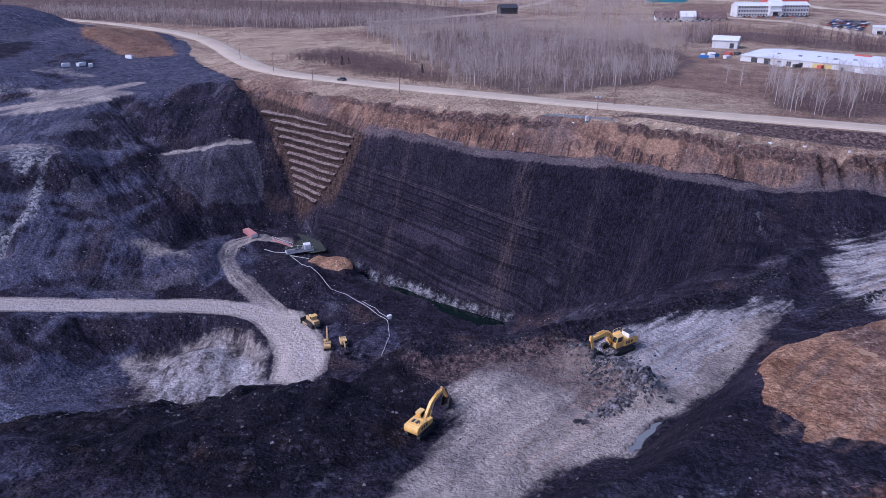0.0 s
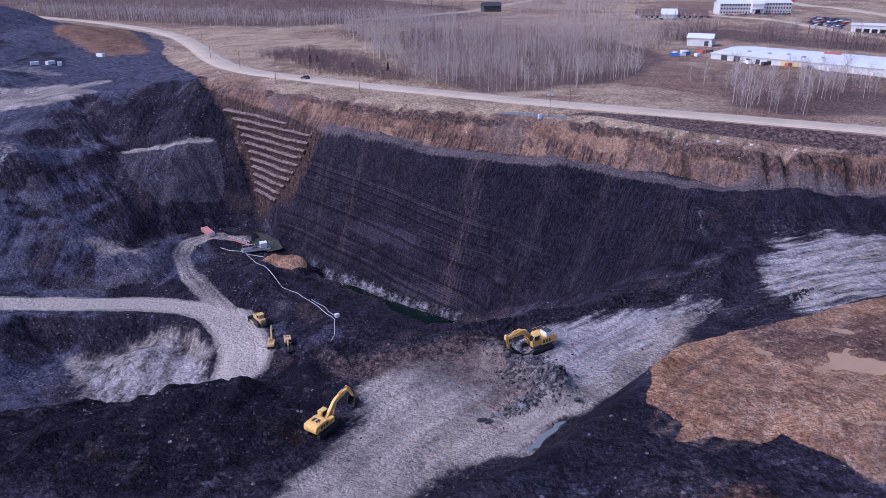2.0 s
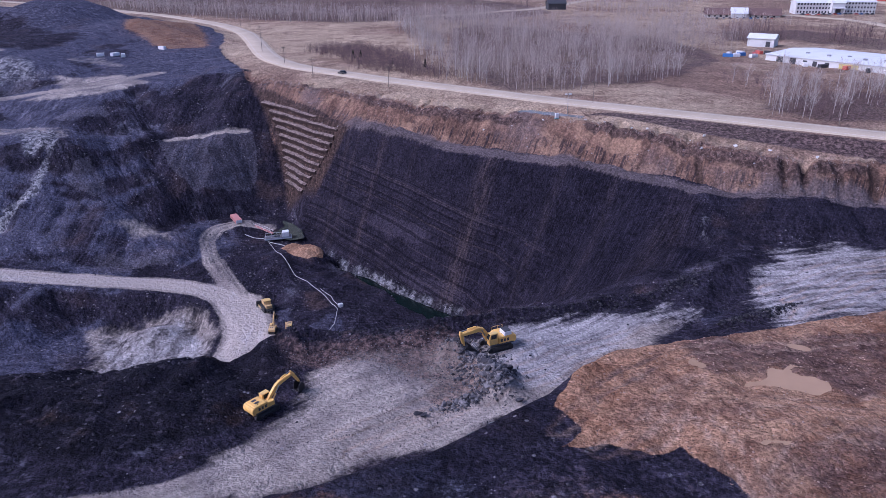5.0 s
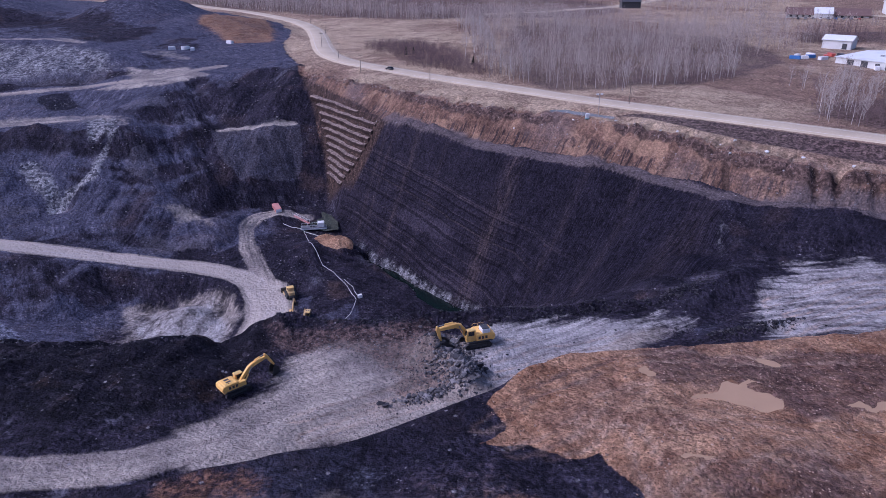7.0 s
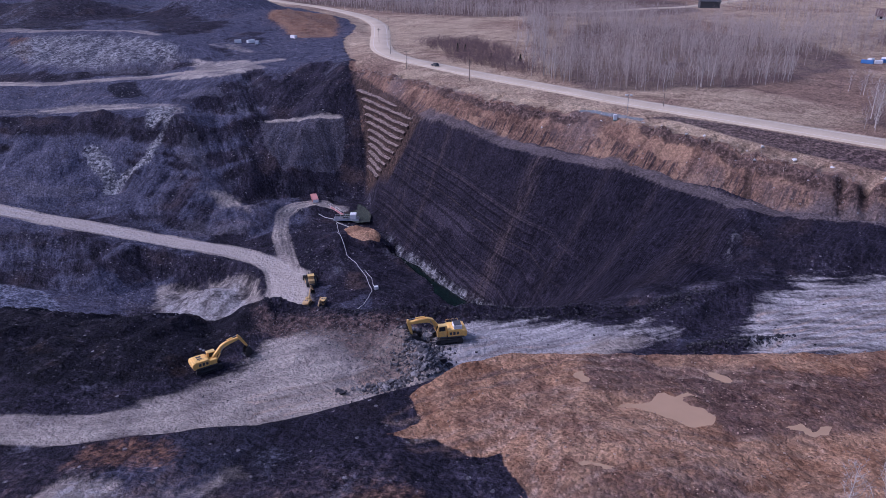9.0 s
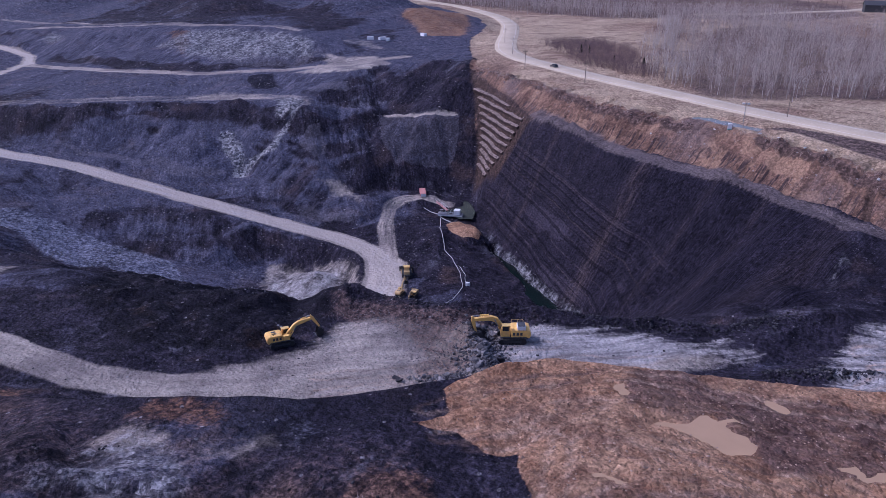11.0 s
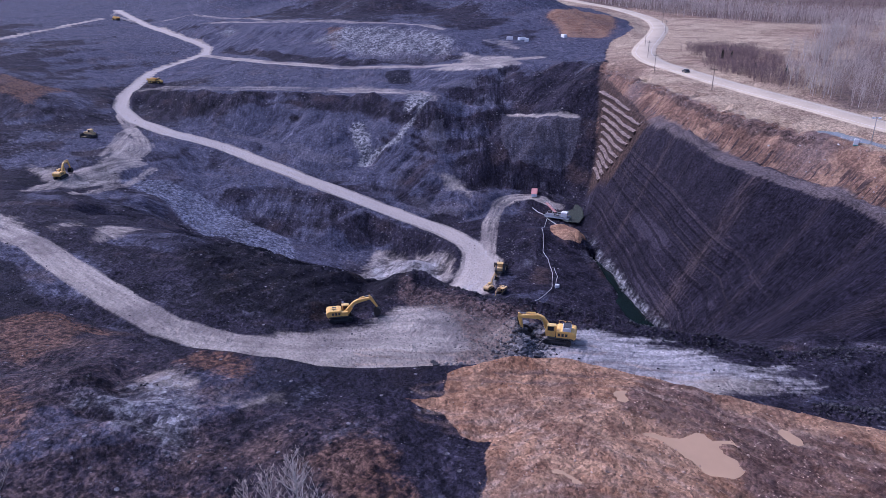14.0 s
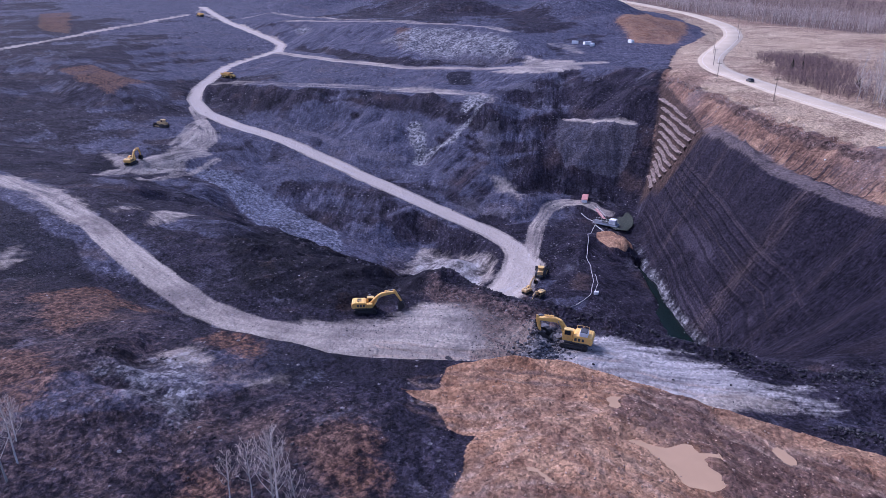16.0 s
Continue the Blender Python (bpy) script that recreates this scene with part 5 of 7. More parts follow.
    def arm(points, depths, y):
        up, low = [], []
        for j, ((x, z), d) in enumerate(zip(points, depths)):
            q, o = points[min(j + 1, len(points) - 1)], points[max(j - 1, 0)]
            l = math.hypot(q[0] - o[0], q[1] - o[1]) or 1
            nx, nz = -(q[1] - o[1]) / l, (q[0] - o[0]) / l
            up.append((k * (x + nx * d / 2), k * (z + nz * d / 2)))
            low.append((k * (x - nx * d / 2), k * (z - nz * d / 2)))
        return eased(prism(bmesh.new(), up + low[::-1], -y * k, y * k), 0.04 * k)

    blend = lambda a, b, t: (a[0] + (b[0] - a[0]) * t, a[1] + (b[1] - a[1]) * t)
    pts = [(fx, fz), blend((fx, fz), (kx, kz), 0.5), blend((fx, fz), (kx, kz), 0.88), blend((kx, kz), (tx, tz), 0.14), blend((kx, kz), (tx, tz), 0.6), (tx, tz)]
    fat = 1.12 if big else 1.0
    boom_ob = part("boom", arm(pts, [0.5 * fat, 0.72 * fat, 0.86 * fat, 0.84 * fat, 0.62 * fat, 0.45 * fat], 0.3 * fat), colour, ob)
    for y in (-0.48 * fat, 0.48 * fat):
        lower, middle, upper = (1.75, 1.45), blend((1.75, 1.45), (kx, kz - 0.1), 0.55), (kx, kz - 0.1)
        part("boom_cylinder", rodded(S(lower[0], y, lower[1]), S(middle[0], y, middle[1]), 0.15 * fat * k), colour, boom_ob)
        part("boom_ram", rodded(S(middle[0], y, middle[1]), S(upper[0], y, upper[1]), 0.08 * fat * k), BRIGHT, boom_ob)
    sx, sz = stick
    heel = blend((tx, tz), (sx, sz), -0.28)
    stick_ob = part("stick", arm([heel, (tx, tz), blend((tx, tz), (sx, sz), 0.4), (sx, sz)], [0.32, 0.68 * fat, 0.56 * fat, 0.36], 0.22 * fat), colour, ob)
    a, b = blend((kx, kz), (tx, tz), 0.25), heel
    a = (a[0], a[1] + 0.65 * fat)
    mid_p = blend(a, b, 0.55)
    part("stick_cylinder", rodded(S(a[0], 0, a[1]), S(mid_p[0], 0, mid_p[1]), 0.15 * fat * k), colour, stick_ob)
    part("stick_ram", rodded(S(mid_p[0], 0, mid_p[1]), S(b[0], 0, b[1]), 0.08 * k), BRIGHT, stick_ob)
    c = blend((tx, tz), (sx, sz), 0.15)
    d = blend((tx, tz), (sx, sz), 0.85)
    off = 0.5 * fat
    part("bucket_cylinder", rodded(S(c[0] + off, 0, c[1] + off * 0.3), S(d[0] + off, 0, d[1] + off * 0.3), 0.12 * k), STEEL, stick_ob)
    # bucket: an open shell of curved back, two cheeks and teeth
    size = 1.55 * (1.2 if big else 1.0)
    half = 0.85 * (1.25 if big else 1.0)
    ang = math.radians(curl)
    shape = [(0.0, 0.15), (-0.25, -0.35), (-0.2, -0.8), (0.15, -1.1), (0.6, -1.1), (0.95, -0.85)]
    place = lambda x, z: (k * (sx + size * (-x * math.cos(ang) - z * math.sin(ang))), k * (sz + size * (-x * math.sin(ang) + z * math.cos(ang))))
    bm = bmesh.new()
    outer = [place(x, z) for x, z in shape]
    inner = [place(0.06 + x * 0.9, z * 0.92 - 0.02) for x, z in shape]
    prism(bm, outer + inner[::-1], -half * k, half * k)
    for y in (-half, half - 0.08):
        prism(bm, outer + [place(0.45, 0.0)], y * k, (y + 0.08) * k)
    bucket = part("bucket", bm, STEEL, ob, "worn dark steel digging bucket")
    for j in range(5):
        y = half * (j / 2.5 - 0.8)
        p, q = place(0.93, -0.86), place(1.2, -0.66)
        part("tooth", rodded((p[0], k * y, p[1]), (q[0], k * y, q[1]), 0.09 * k, 0.03 * k, sides=5), BRIGHT, bucket)
    return ob


def bulldozer(label, m, k=1.0):
    ob = thing("bulldozer", label, "bulldozer", m)
    for y in (-1.25, 1.25):
        crawler(ob, 4.6 * k, 1.5 * k, 0.6 * k, y * k)
    part("engine_hood", eased(prism(bmesh.new(), [(k * x, k * z) for x, z in ((0.2, 1.0), (2.5, 1.0), (2.55, 2.3), (0.2, 2.55))], -0.75 * k, 0.75 * k), 0.06), DUSTY, ob)
    part("radiator_grille", boxed(2.55 * k, -0.65 * k, 1.1 * k, 2.6 * k, 0.65 * k, 2.2 * k, ease=0), DARK, ob)
    cab = part("cab", eased(prism(bmesh.new(), [(k * x, k * z) for x, z in ((-1.3, 1.5), (0.25, 1.5), (0.1, 3.2), (-1.15, 3.2))], -0.8 * k, 0.8 * k), 0.05), DUSTY, ob)
    part("cab_roof", boxed(-1.4 * k, -0.95 * k, 3.2 * k, 0.25 * k, 0.95 * k, 3.32 * k), PALE_YELLOW, cab)
    for y in (-0.815, 0.795):
        part("side_window", boxed(-1.0 * k, y * k, 2.3 * k, 0.0, (y + 0.02) * k, 3.1 * k, ease=0), GLASS, cab)
    part("windscreen", boxed(0.13 * k, -0.65 * k, 2.6 * k, 0.17 * k, 0.65 * k, 3.1 * k, ease=0), GLASS, cab)
    part("rear_deck", boxed(-2.3 * k, -0.85 * k, 1.2 * k, -1.3 * k, 0.85 * k, 2.2 * k), DUSTY, ob)
    part("exhaust", rodded((1.6 * k, 0.4 * k, 2.4 * k), (1.6 * k, 0.4 * k, 3.4 * k), 0.09 * k), STEEL, ob)
    arc = [(3.3 - 0.28 * math.sin(math.pi * j / 8), 0.05 + 1.6 * j / 8) for j in range(9)]
    part("blade", prism(bmesh.new(), [(k * x, k * z) for x, z in arc + [(x - 0.1, z) for x, z in arc[::-1]]], -2.2 * k, 2.2 * k), STEEL, ob, "curved dozer blade of worn steel")
    for y in (-1.65, 1.65):
        part("push_arm", boxed(0.3 * k, (y - 0.1) * k, 0.45 * k, 3.1 * k, (y + 0.1) * k, 0.75 * k), DUSTY, ob)
    ripper = part("ripper_beam", boxed(-3.0 * k, -0.8 * k, 0.7 * k, -2.3 * k, 0.8 * k, 1.1 * k), DARK, ob)
    for y in (-0.5, 0.5):
        part("ripper_shank", rodded((-2.9 * k, y * k, 1.3 * k), (-3.1 * k, y * k, 0.15 * k), 0.1 * k), STEEL, ripper)
    return ob


def haul_truck(label, m, k=1.0):
    ob = thing("dump_truck", label, "truck", m, "haul trucks in the pit")
    part("chassis", boxed(-4.2 * k, -0.7 * k, 0.9 * k, 4.0 * k, 0.7 * k, 1.4 * k), DARK, ob)
    bm = prism(bmesh.new(), [(k * x, k * z) for x, z in ((-4.4, 2.2), (-3.2, 1.5), (1.0, 1.5), (1.7, 2.9), (1.5, 2.9), (0.8, 1.75), (-3.1, 1.75), (-4.4, 2.4))], -1.5 * k, 1.5 * k)
    for y in (-1.6, 1.5):
        prism(bm, [(k * x, k * z) for x, z in ((-4.4, 2.2), (-3.2, 1.5), (1.0, 1.5), (1.7, 3.0), (-4.2, 3.0))], y * k, (y + 0.1) * k)
    part("dump_body", bm, YELLOW, ob, "dusty yellow open dump body")
    cab = part("cab", eased(prism(bmesh.new(), [(k * x, k * z) for x, z in ((1.9, 1.4), (3.4, 1.4), (3.25, 2.6), (2.95, 3.3), (1.9, 3.3))], -1.0 * k, 1.0 * k), 0.05), YELLOW, ob)
    part("windscreen", eased(prism(bmesh.new(), [(k * x, k * z) for x, z in ((3.28, 2.55), (3.02, 3.2), (2.98, 3.2), (3.22, 2.55))], -0.85 * k, 0.85 * k), 0.005), GLASS, cab)
    for y in (-1.015, 0.995):
        part("side_window", boxed(2.1 * k, y * k, 2.4 * k, 2.9 * k, (y + 0.02) * k, 3.1 * k, ease=0), GLASS, cab)
    part("engine_hood", eased(prism(bmesh.new(), [(k * x, k * z) for x, z in ((3.3, 1.0), (4.8, 1.0), (4.8, 1.9), (3.3, 2.3))], -0.9 * k, 0.9 * k), 0.05), YELLOW, ob)
    for x in (-2.9, -1.2, 3.4):
        for y in (-1.25, 1.25):
            wheel = part("wheel", rodded((x * k, (y - 0.35) * k, 0.9 * k), (x * k, (y + 0.35) * k, 0.9 * k), 0.9 * k, sides=18), RUBBER, ob)
            part("rim", rodded((x * k, (y - 0.37) * k, 0.9 * k), (x * k, (y + 0.37) * k, 0.9 * k), 0.45 * k, sides=12), YELLOW, wheel)
    return ob


def standing(x, y, turn, sink=0.05):
    return pose(x, y, ground_z(x, y) - sink, 0, 0, turn)


# ---------------------------------------------------------------- machines in the pit
excavator("large yellow mining excavator, bucket curled by the rubble", standing(36.2, 125.4, 213), 1.06, [(3.5, 4.9), (7.6, 4.5)], (7.0, 1.9), -20, True)
excavator("yellow crawler excavator reaching out over grey dust", standing(-3.8, 99.3, 57), 0.95, [(3.7, 4.4), (7.2, 5.0)], (8.7, 2.5), 20)
excavator("small yellow excavator with raised boom on pit floor", standing(-34.5, 181.5, 98), 0.68, [(2.6, 5.6), (4.8, 7.6)], (6.6, 5.0), 20, colour=DUSTY, group="pit floor excavators")
excavator("small yellow excavator with lowered boom on pit floor", standing(-30, 183, 285), 0.68, [(3.8, 4.4), (6.6, 3.2)], (7.3, 1.6), 20, colour=DUSTY, group="pit floor excavators")
excavator("yellow excavator loading in front of black shale", standing(-205.5, 99, 135), 1.05, [(3.6, 5.2), (6.8, 5.0)], (7.8, 2.0), 15)
bulldozer("dusty yellow bulldozer parked on the haul junction", standing(-41, 194.2, 128), 1.15)
bulldozer("dusty yellow bulldozer on the black shale slope", standing(-260, 129.5, 205), 1.25)
haul_truck("yellow dump truck beside the haul road", standing(-345, 199, 30), 1.1)
haul_truck("yellow dump truck far up the haul road", standing(-655, 290, 190), 1.1)

# ---------------------------------------------------------------- pump raft, gangway, container, pipelines
box_van = thing("container", "faded red shipping container with white end", "container", standing(-75.5, 254.5, 128))
part("body", boxed(-4.2, -1.3, 0.25, 4.2, 1.3, 1.75), FADED_RED, box_van)
part("end_door", boxed(-4.27, -1.2, 0.35, -4.21, 1.2, 1.65, ease=0), WHITE, box_van, "white end door")
for j in range(14):
    for y in (-1.34, 1.3):
        part("rib", boxed(-3.9 + j * 0.58, y, 0.4, -3.7 + j * 0.58, y + 0.04, 1.65, ease=0), FADED_RED, box_van)
for x in (-3.6, 3.6):
    part("skid", boxed(x - 0.2, -1.25, -0.1, x + 0.2, 1.25, 0.3, ease=0), STEEL, box_van)
raft = thing("pump_raft", "white steel pump raft afloat on the pond", "raft", pose(-54.5, 244.5, -26.6, 0, 0, 22))
for y in (-1.1, 1.1):
    part("float", rodded((-5.2, y, 0.2), (5.2, y, 0.2), 0.45, sides=12), WHITE, raft)
part("deck", boxed(-5.0, -1.6, 0.6, 5.0, 1.6, 0.72, ease=0.02), BRIGHT, raft)
house = part("pump_house", boxed(1.6, -1.3, 0.72, 4.2, 1.3, 2.6), WHITE, raft, "white pump housing")
part("doorway", boxed(1.57, -0.5, 0.75, 1.6, 0.5, 2.3, ease=0), DARK, house)
part("pump_motor", rodded((-1.5, 0, 1.1), (0.6, 0, 1.1), 0.45, sides=12), DARK, raft)
for y in (-1.55, 1.55):
    rail = bmesh.new()
    for x in (-4.8, -2.6, -0.4, 1.4):
        rod(rail, (x, y, 0.7), (x, y, 1.7), 0.04, sides=5)
    rod(rail, (-4.8, y, 1.7), (1.4, y, 1.7), 0.04, sides=5)
    part("railing", rail, WHITE, raft)
way = thing("gangway", "red gangway with white rails to the raft", "gangway", look((-67, 252.2, -24.8), (-57.5, 247, -25.8)))
part("walkway", boxed(-0.6, -0.08, -10.8, 0.6, 0.06, 0, ease=0.02), FADED_RED, way)
for x in (-0.62, 0.62):
    rail = bmesh.new()
    for z in range(0, 11, 2):
        rod(rail, (x, 0, -z), (x, 1.0, -z), 0.035, sides=5)
    rod(rail, (x, 1.0, 0), (x, 1.0, -10.5), 0.05, sides=5)
    part("rail", rail, WHITE, way)


def pipeline(label, route, radius, lift=0.15):
    ob = thing("pipeline", label, "pipe", Matrix(), "pump pipelines")
    steps_n = []
    for (ax, ay), (bx, by) in zip(route[:-1], route[1:]):
        n = max(2, int(math.hypot(bx - ax, by - ay) / 3))
        steps_n += [(ax + (bx - ax) * j / n, ay + (by - ay) * j / n) for j in range(n)]
    steps_n.append(route[-1])
    pts = [Vector((x + 0.25 * math.sin(x * 0.7), y + 0.25 * math.cos(y * 0.9), ground_z(x, y) + radius + lift)) for x, y in steps_n]
    for a, b in zip(pts[:-1], pts[1:]):
        part("pipe_length", rodded(a, b, 0.85 * radius, sides=8), PIPE, ob)
    return ob


pipeline("white plastic pump pipe lying down the pit slope", [(-57, 241), (-48.5, 227), (-38, 215), (-27, 206), (-20, 198), (-17.5, 194), (-16.5, 186), (-18, 176)], 0.11)
pipeline("white plastic pump pipe beside its twin", [(-27, 207.5), (-22, 203), (-18.5, 198), (-16.8, 195)], 0.1)
pipeline("pale discharge pipe from the container", [(-68, 244), (-60, 243), (-50, 238)], 0.16)
valve = thing("valve_box", "white valve housing on the pump pipe", "valve", standing(-17, 196.5, 30))
part("housing", boxed(-0.7, -0.5, 0, 0.7, 0.5, 1.1), WHITE, valve)
part("flange", rodded((-0.9, 0, 0.4), (0.9, 0, 0.4), 0.3, sides=12), BRIGHT, valve)

# ---------------------------------------------------------------- paved road on the rim
def asphalt_material():
    s = Shader("pale_asphalt")
    p = s.geo.outputs["Position"]
    big, small = s.noise(p, 0.08, 5), s.noise(p, 1.4, 5, 0.7)
    s.bump(s.noise(p, 6.0, 3), 0.2, 0.02)
    return s.finish(s.mix(s.ramp(s.math("ADD", s.math("MULTIPLY", big, 0.5), s.math("MULTIPLY", small, 0.5)), 0.35, 0.7), (0.42, 0.340, 0.242), (0.56, 0.460, 0.335)), 0.9, 0, 0.25)


def road_strip(name, label, line, left, right, lift, material, category="road"):
    pts = [Vector(p) for p in line]
    fine = []
    for j in range(len(pts) - 1):
        a, b, c, d = pts[max(j - 1, 0)], pts[j], pts[j + 1], pts[min(j + 2, len(pts) - 1)]
        for q in range(6):
            t = q / 6
            fine.append(0.5 * (2 * b + (c - a) * t + (2 * a - 5 * b + 4 * c - d) * t * t + (3 * b - a - 3 * c + d) * t ** 3))
    fine.append(pts[-1])
    bm, rows = bmesh.new(), []
    for j, p in enumerate(fine):
        w = (fine[min(j + 1, len(fine) - 1)] - fine[max(j - 1, 0)]).xy.normalized()
        n = Vector((-w.y, w.x, 0))
        rows.append([bm.verts.new(p + n * o + Vector((0, 0, h))) for o, h in ((left - 0.6, lift - 0.4), (left, lift), ((left + right) / 2, lift + 0.04), (right, lift), (right + 0.6, lift - 0.4))])
    for a, b in zip(rows[:-1], rows[1:]):
        for k in range(4):
            bm.faces.new((a[k], b[k], b[k + 1], a[k + 1]))
    bmesh.ops.recalc_face_normals(bm, faces=bm.faces[:])
    if bm.faces[1].normal.z < 0:
        bmesh.ops.reverse_faces(bm, faces=bm.faces[:])
    ob = part(name, bm, material, None, "", True)
    return tagged(ob, label, category, kind="structure")


ASPHALT = asphalt_material()
road_strip("road_paved", "pale dusty two-lane road along the pit rim", PAVED_ROAD, -6.0, 6.0, 0.0, ASPHALT)
LINE_PAINT = paint("line_paint", (0.56, 0.50, 0.42), (0.46, 0.39, 0.30), 0.8)
for name, off in (("road_marking_north", -4.1), ("road_marking_south", 4.1)):
    road_strip(name, "worn white edge line of the road", PAVED_ROAD[3:20], off - 0.12, off + 0.12, 0.035, LINE_PAINT, "road marking")


def far_road(name, line, half):
    pts = []
    for (ax, ay), (bx, by) in zip(line[:-1], line[1:]):
        pts += [(ax + (bx - ax) * j / 6, ay + (by - ay) * j / 6) for j in range(6)]
    pts.append(line[-1])
    road_strip(name, "far pale road across the flats", [(x, y, ground_z(x, y) + 0.5) for x, y in pts], -half, half, 0.0, ASPHALT)


far_road("road_highway", [(300, 900), (383, 786), (391, 640), (420, 500), (520, 380)], 7)
far_road("road_access", [(180, 640), (246, 618), (288, 572), (306, 500), (330, 420)], 5)
far_road("road_north", [(-60, 620), (30, 690), (70, 765), (114, 844), (160, 960)], 5)

# ---------------------------------------------------------------- poles, lamp mast, marker boulders on the rim
WOOD = paint("weathered_pole_wood", (0.16, 0.125, 0.10), (0.25, 0.21, 0.18), 0.85)


def utility_pole(x, y, h=9.0):
    ob = thing("utility_pole", "weathered wooden utility pole beside the road", "pole", standing(x, y, 30, 0.3), "poles along the road")
    part("post", rodded((0, 0, 0), (0, 0, h), 0.15, 0.10, sides=8), WOOD, ob)
    part("crossarm", boxed(-1.1, -0.07, h - 0.9, 1.1, 0.07, h - 0.72, ease=0.01), WOOD, ob)
    for q in (-1.0, 0, 1.0):
        part("insulator", rodded((q, 0, h - 0.72), (q, 0, h - 0.45), 0.06, sides=6), BRIGHT, ob)


for x, y in ((-112, 395), (-84, 352), (-58, 315), (-18, 291), (64, 261), (140, 236), (-138, 462), (-178, 527), (205, 212)):
    utility_pole(x, y)
mast = thing("lamp_mast", "steel mast with two white lamps by the road", "lamp", standing(54, 243.5, 20, 0.3))
part("pole", rodded((0, 0, 0), (0, 0, 8.2), 0.10, 0.08), BRIGHT, mast)
part("crossbar", boxed(-0.8, -0.06, 7.9, 0.8, 0.06, 8.05, ease=0), BRIGHT, mast)
for q in (-0.75, 0.75):
    part("lamp_head", boxed(q - 0.4, -0.2, 7.6, q + 0.4, 0.2, 8.1), WHITE, mast, "white lamp head")
cabinet = thing("control_cabinet", "white and teal control cabinet at the rim", "cabinet", standing(50.5, 242.5, 20))
part("box", boxed(-0.6, -0.4, 0.2, 0.6, 0.4, 1.9), WHITE, cabinet)
part("plinth", boxed(-0.7, -0.5, 0, 0.7, 0.5, 0.2, ease=0), paint("teal_paint", (0.05, 0.25, 0.24), (0.1, 0.2, 0.2)), cabinet)


# ---------------------------------------------------------------- ledges cut into the face under the rim
def ledge_material():
    s = Shader("pale_topped_ledge")
    p = s.geo.outputs["Position"]
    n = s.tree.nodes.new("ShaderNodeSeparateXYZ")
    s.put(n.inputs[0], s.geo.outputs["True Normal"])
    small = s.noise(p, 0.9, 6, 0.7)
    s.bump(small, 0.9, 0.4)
    # pale on upward faces, dark brown on steep ones, picked by the normal
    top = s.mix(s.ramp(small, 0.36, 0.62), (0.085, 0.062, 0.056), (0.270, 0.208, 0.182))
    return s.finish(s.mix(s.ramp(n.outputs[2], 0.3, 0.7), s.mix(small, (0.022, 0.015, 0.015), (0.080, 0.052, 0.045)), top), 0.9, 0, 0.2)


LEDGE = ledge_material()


def on_line(line, z):
    """The place at which a falling line passes a level."""
    for (ax, ay, az), (bx, by, bz) in zip(line[:-1], line[1:]):
        if az >= z >= bz:
            t = (az - z) / (az - bz)
            return Vector((ax + (bx - ax) * t, ay + (by - ay) * t, z))
    return Vector(line[-1])


RIGHT_EDGE = [(-46, 284, 17), (-29, 268.5, 13.5), (-33, 267.5, 6), (-40, 267, -4), (-49, 269, -15), (-58, 272, -27)]
stair = tagged(new("wall_ledges"), "row of brown rock ledges with pale tops", "wall", kind="structure")
for j in range(11):
    z = 15.2 - 2.9 * j
    a, b = on_line(STEP_LEFT, z), on_line(RIGHT_EDGE, z - 0.6)
    if j == 0:
        b = Vector((-42, 280, 14.4))
    w = (b - a).xy.normalized()
    out = Vector((w.y, -w.x, 0))
    a = a.lerp(b, 0.05)
    bm, rows, count, brow = bmesh.new(), [], 26, []
    for q in range(count + 1):
        p = a.lerp(b, q / count)
        for inch in range(-40, 60):  # out to where the face passes this level
            q_at = p + out * (inch * 0.4)
            if ground_z(q_at.x, q_at.y) < z - 0.3:
                p = q_at - out * 0.4
                break
        brow.append(p)
    for q in range(count + 1):
        t, near = q / count, brow[max(0, q - 4):q + 5]
        p = sum(near, Vector((0, 0, 0))) / len(near)
        deep = 1.5 + 0.55 * noise.noise((p.x * 0.25, p.y * 0.25, z)) - 1.2 * max(0, t - 0.85)
        p.z += 0.28 * noise.noise((p.x * 0.12, p.y * 0.12, z * 0.3)) + 0.2 * noise.noise((p.x * 0.6, p.y * 0.6, z))
        base = p - out * 3.5
        rows.append([bm.verts.new(c) for c in (base + Vector((0, 0, 0.7)), p + out * deep * 0.6 + Vector((0, 0, 0.15)), p + out * deep + Vector((0, 0, -0.35)), p + out * deep * 0.75 + Vector((0, 0, -1.6)), base + Vector((0, 0, -2.2)))])
    for q in range(count):
        for e in range(5):
            bm.faces.new((rows[q][e], rows[q][(e + 1) % 5], rows[q + 1][(e + 1) % 5], rows[q + 1][e]))
    bm.faces.new(rows[0])
    bm.faces.new(rows[-1][::-1])
    bmesh.ops.recalc_face_normals(bm, faces=bm.faces[:])
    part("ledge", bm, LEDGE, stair)

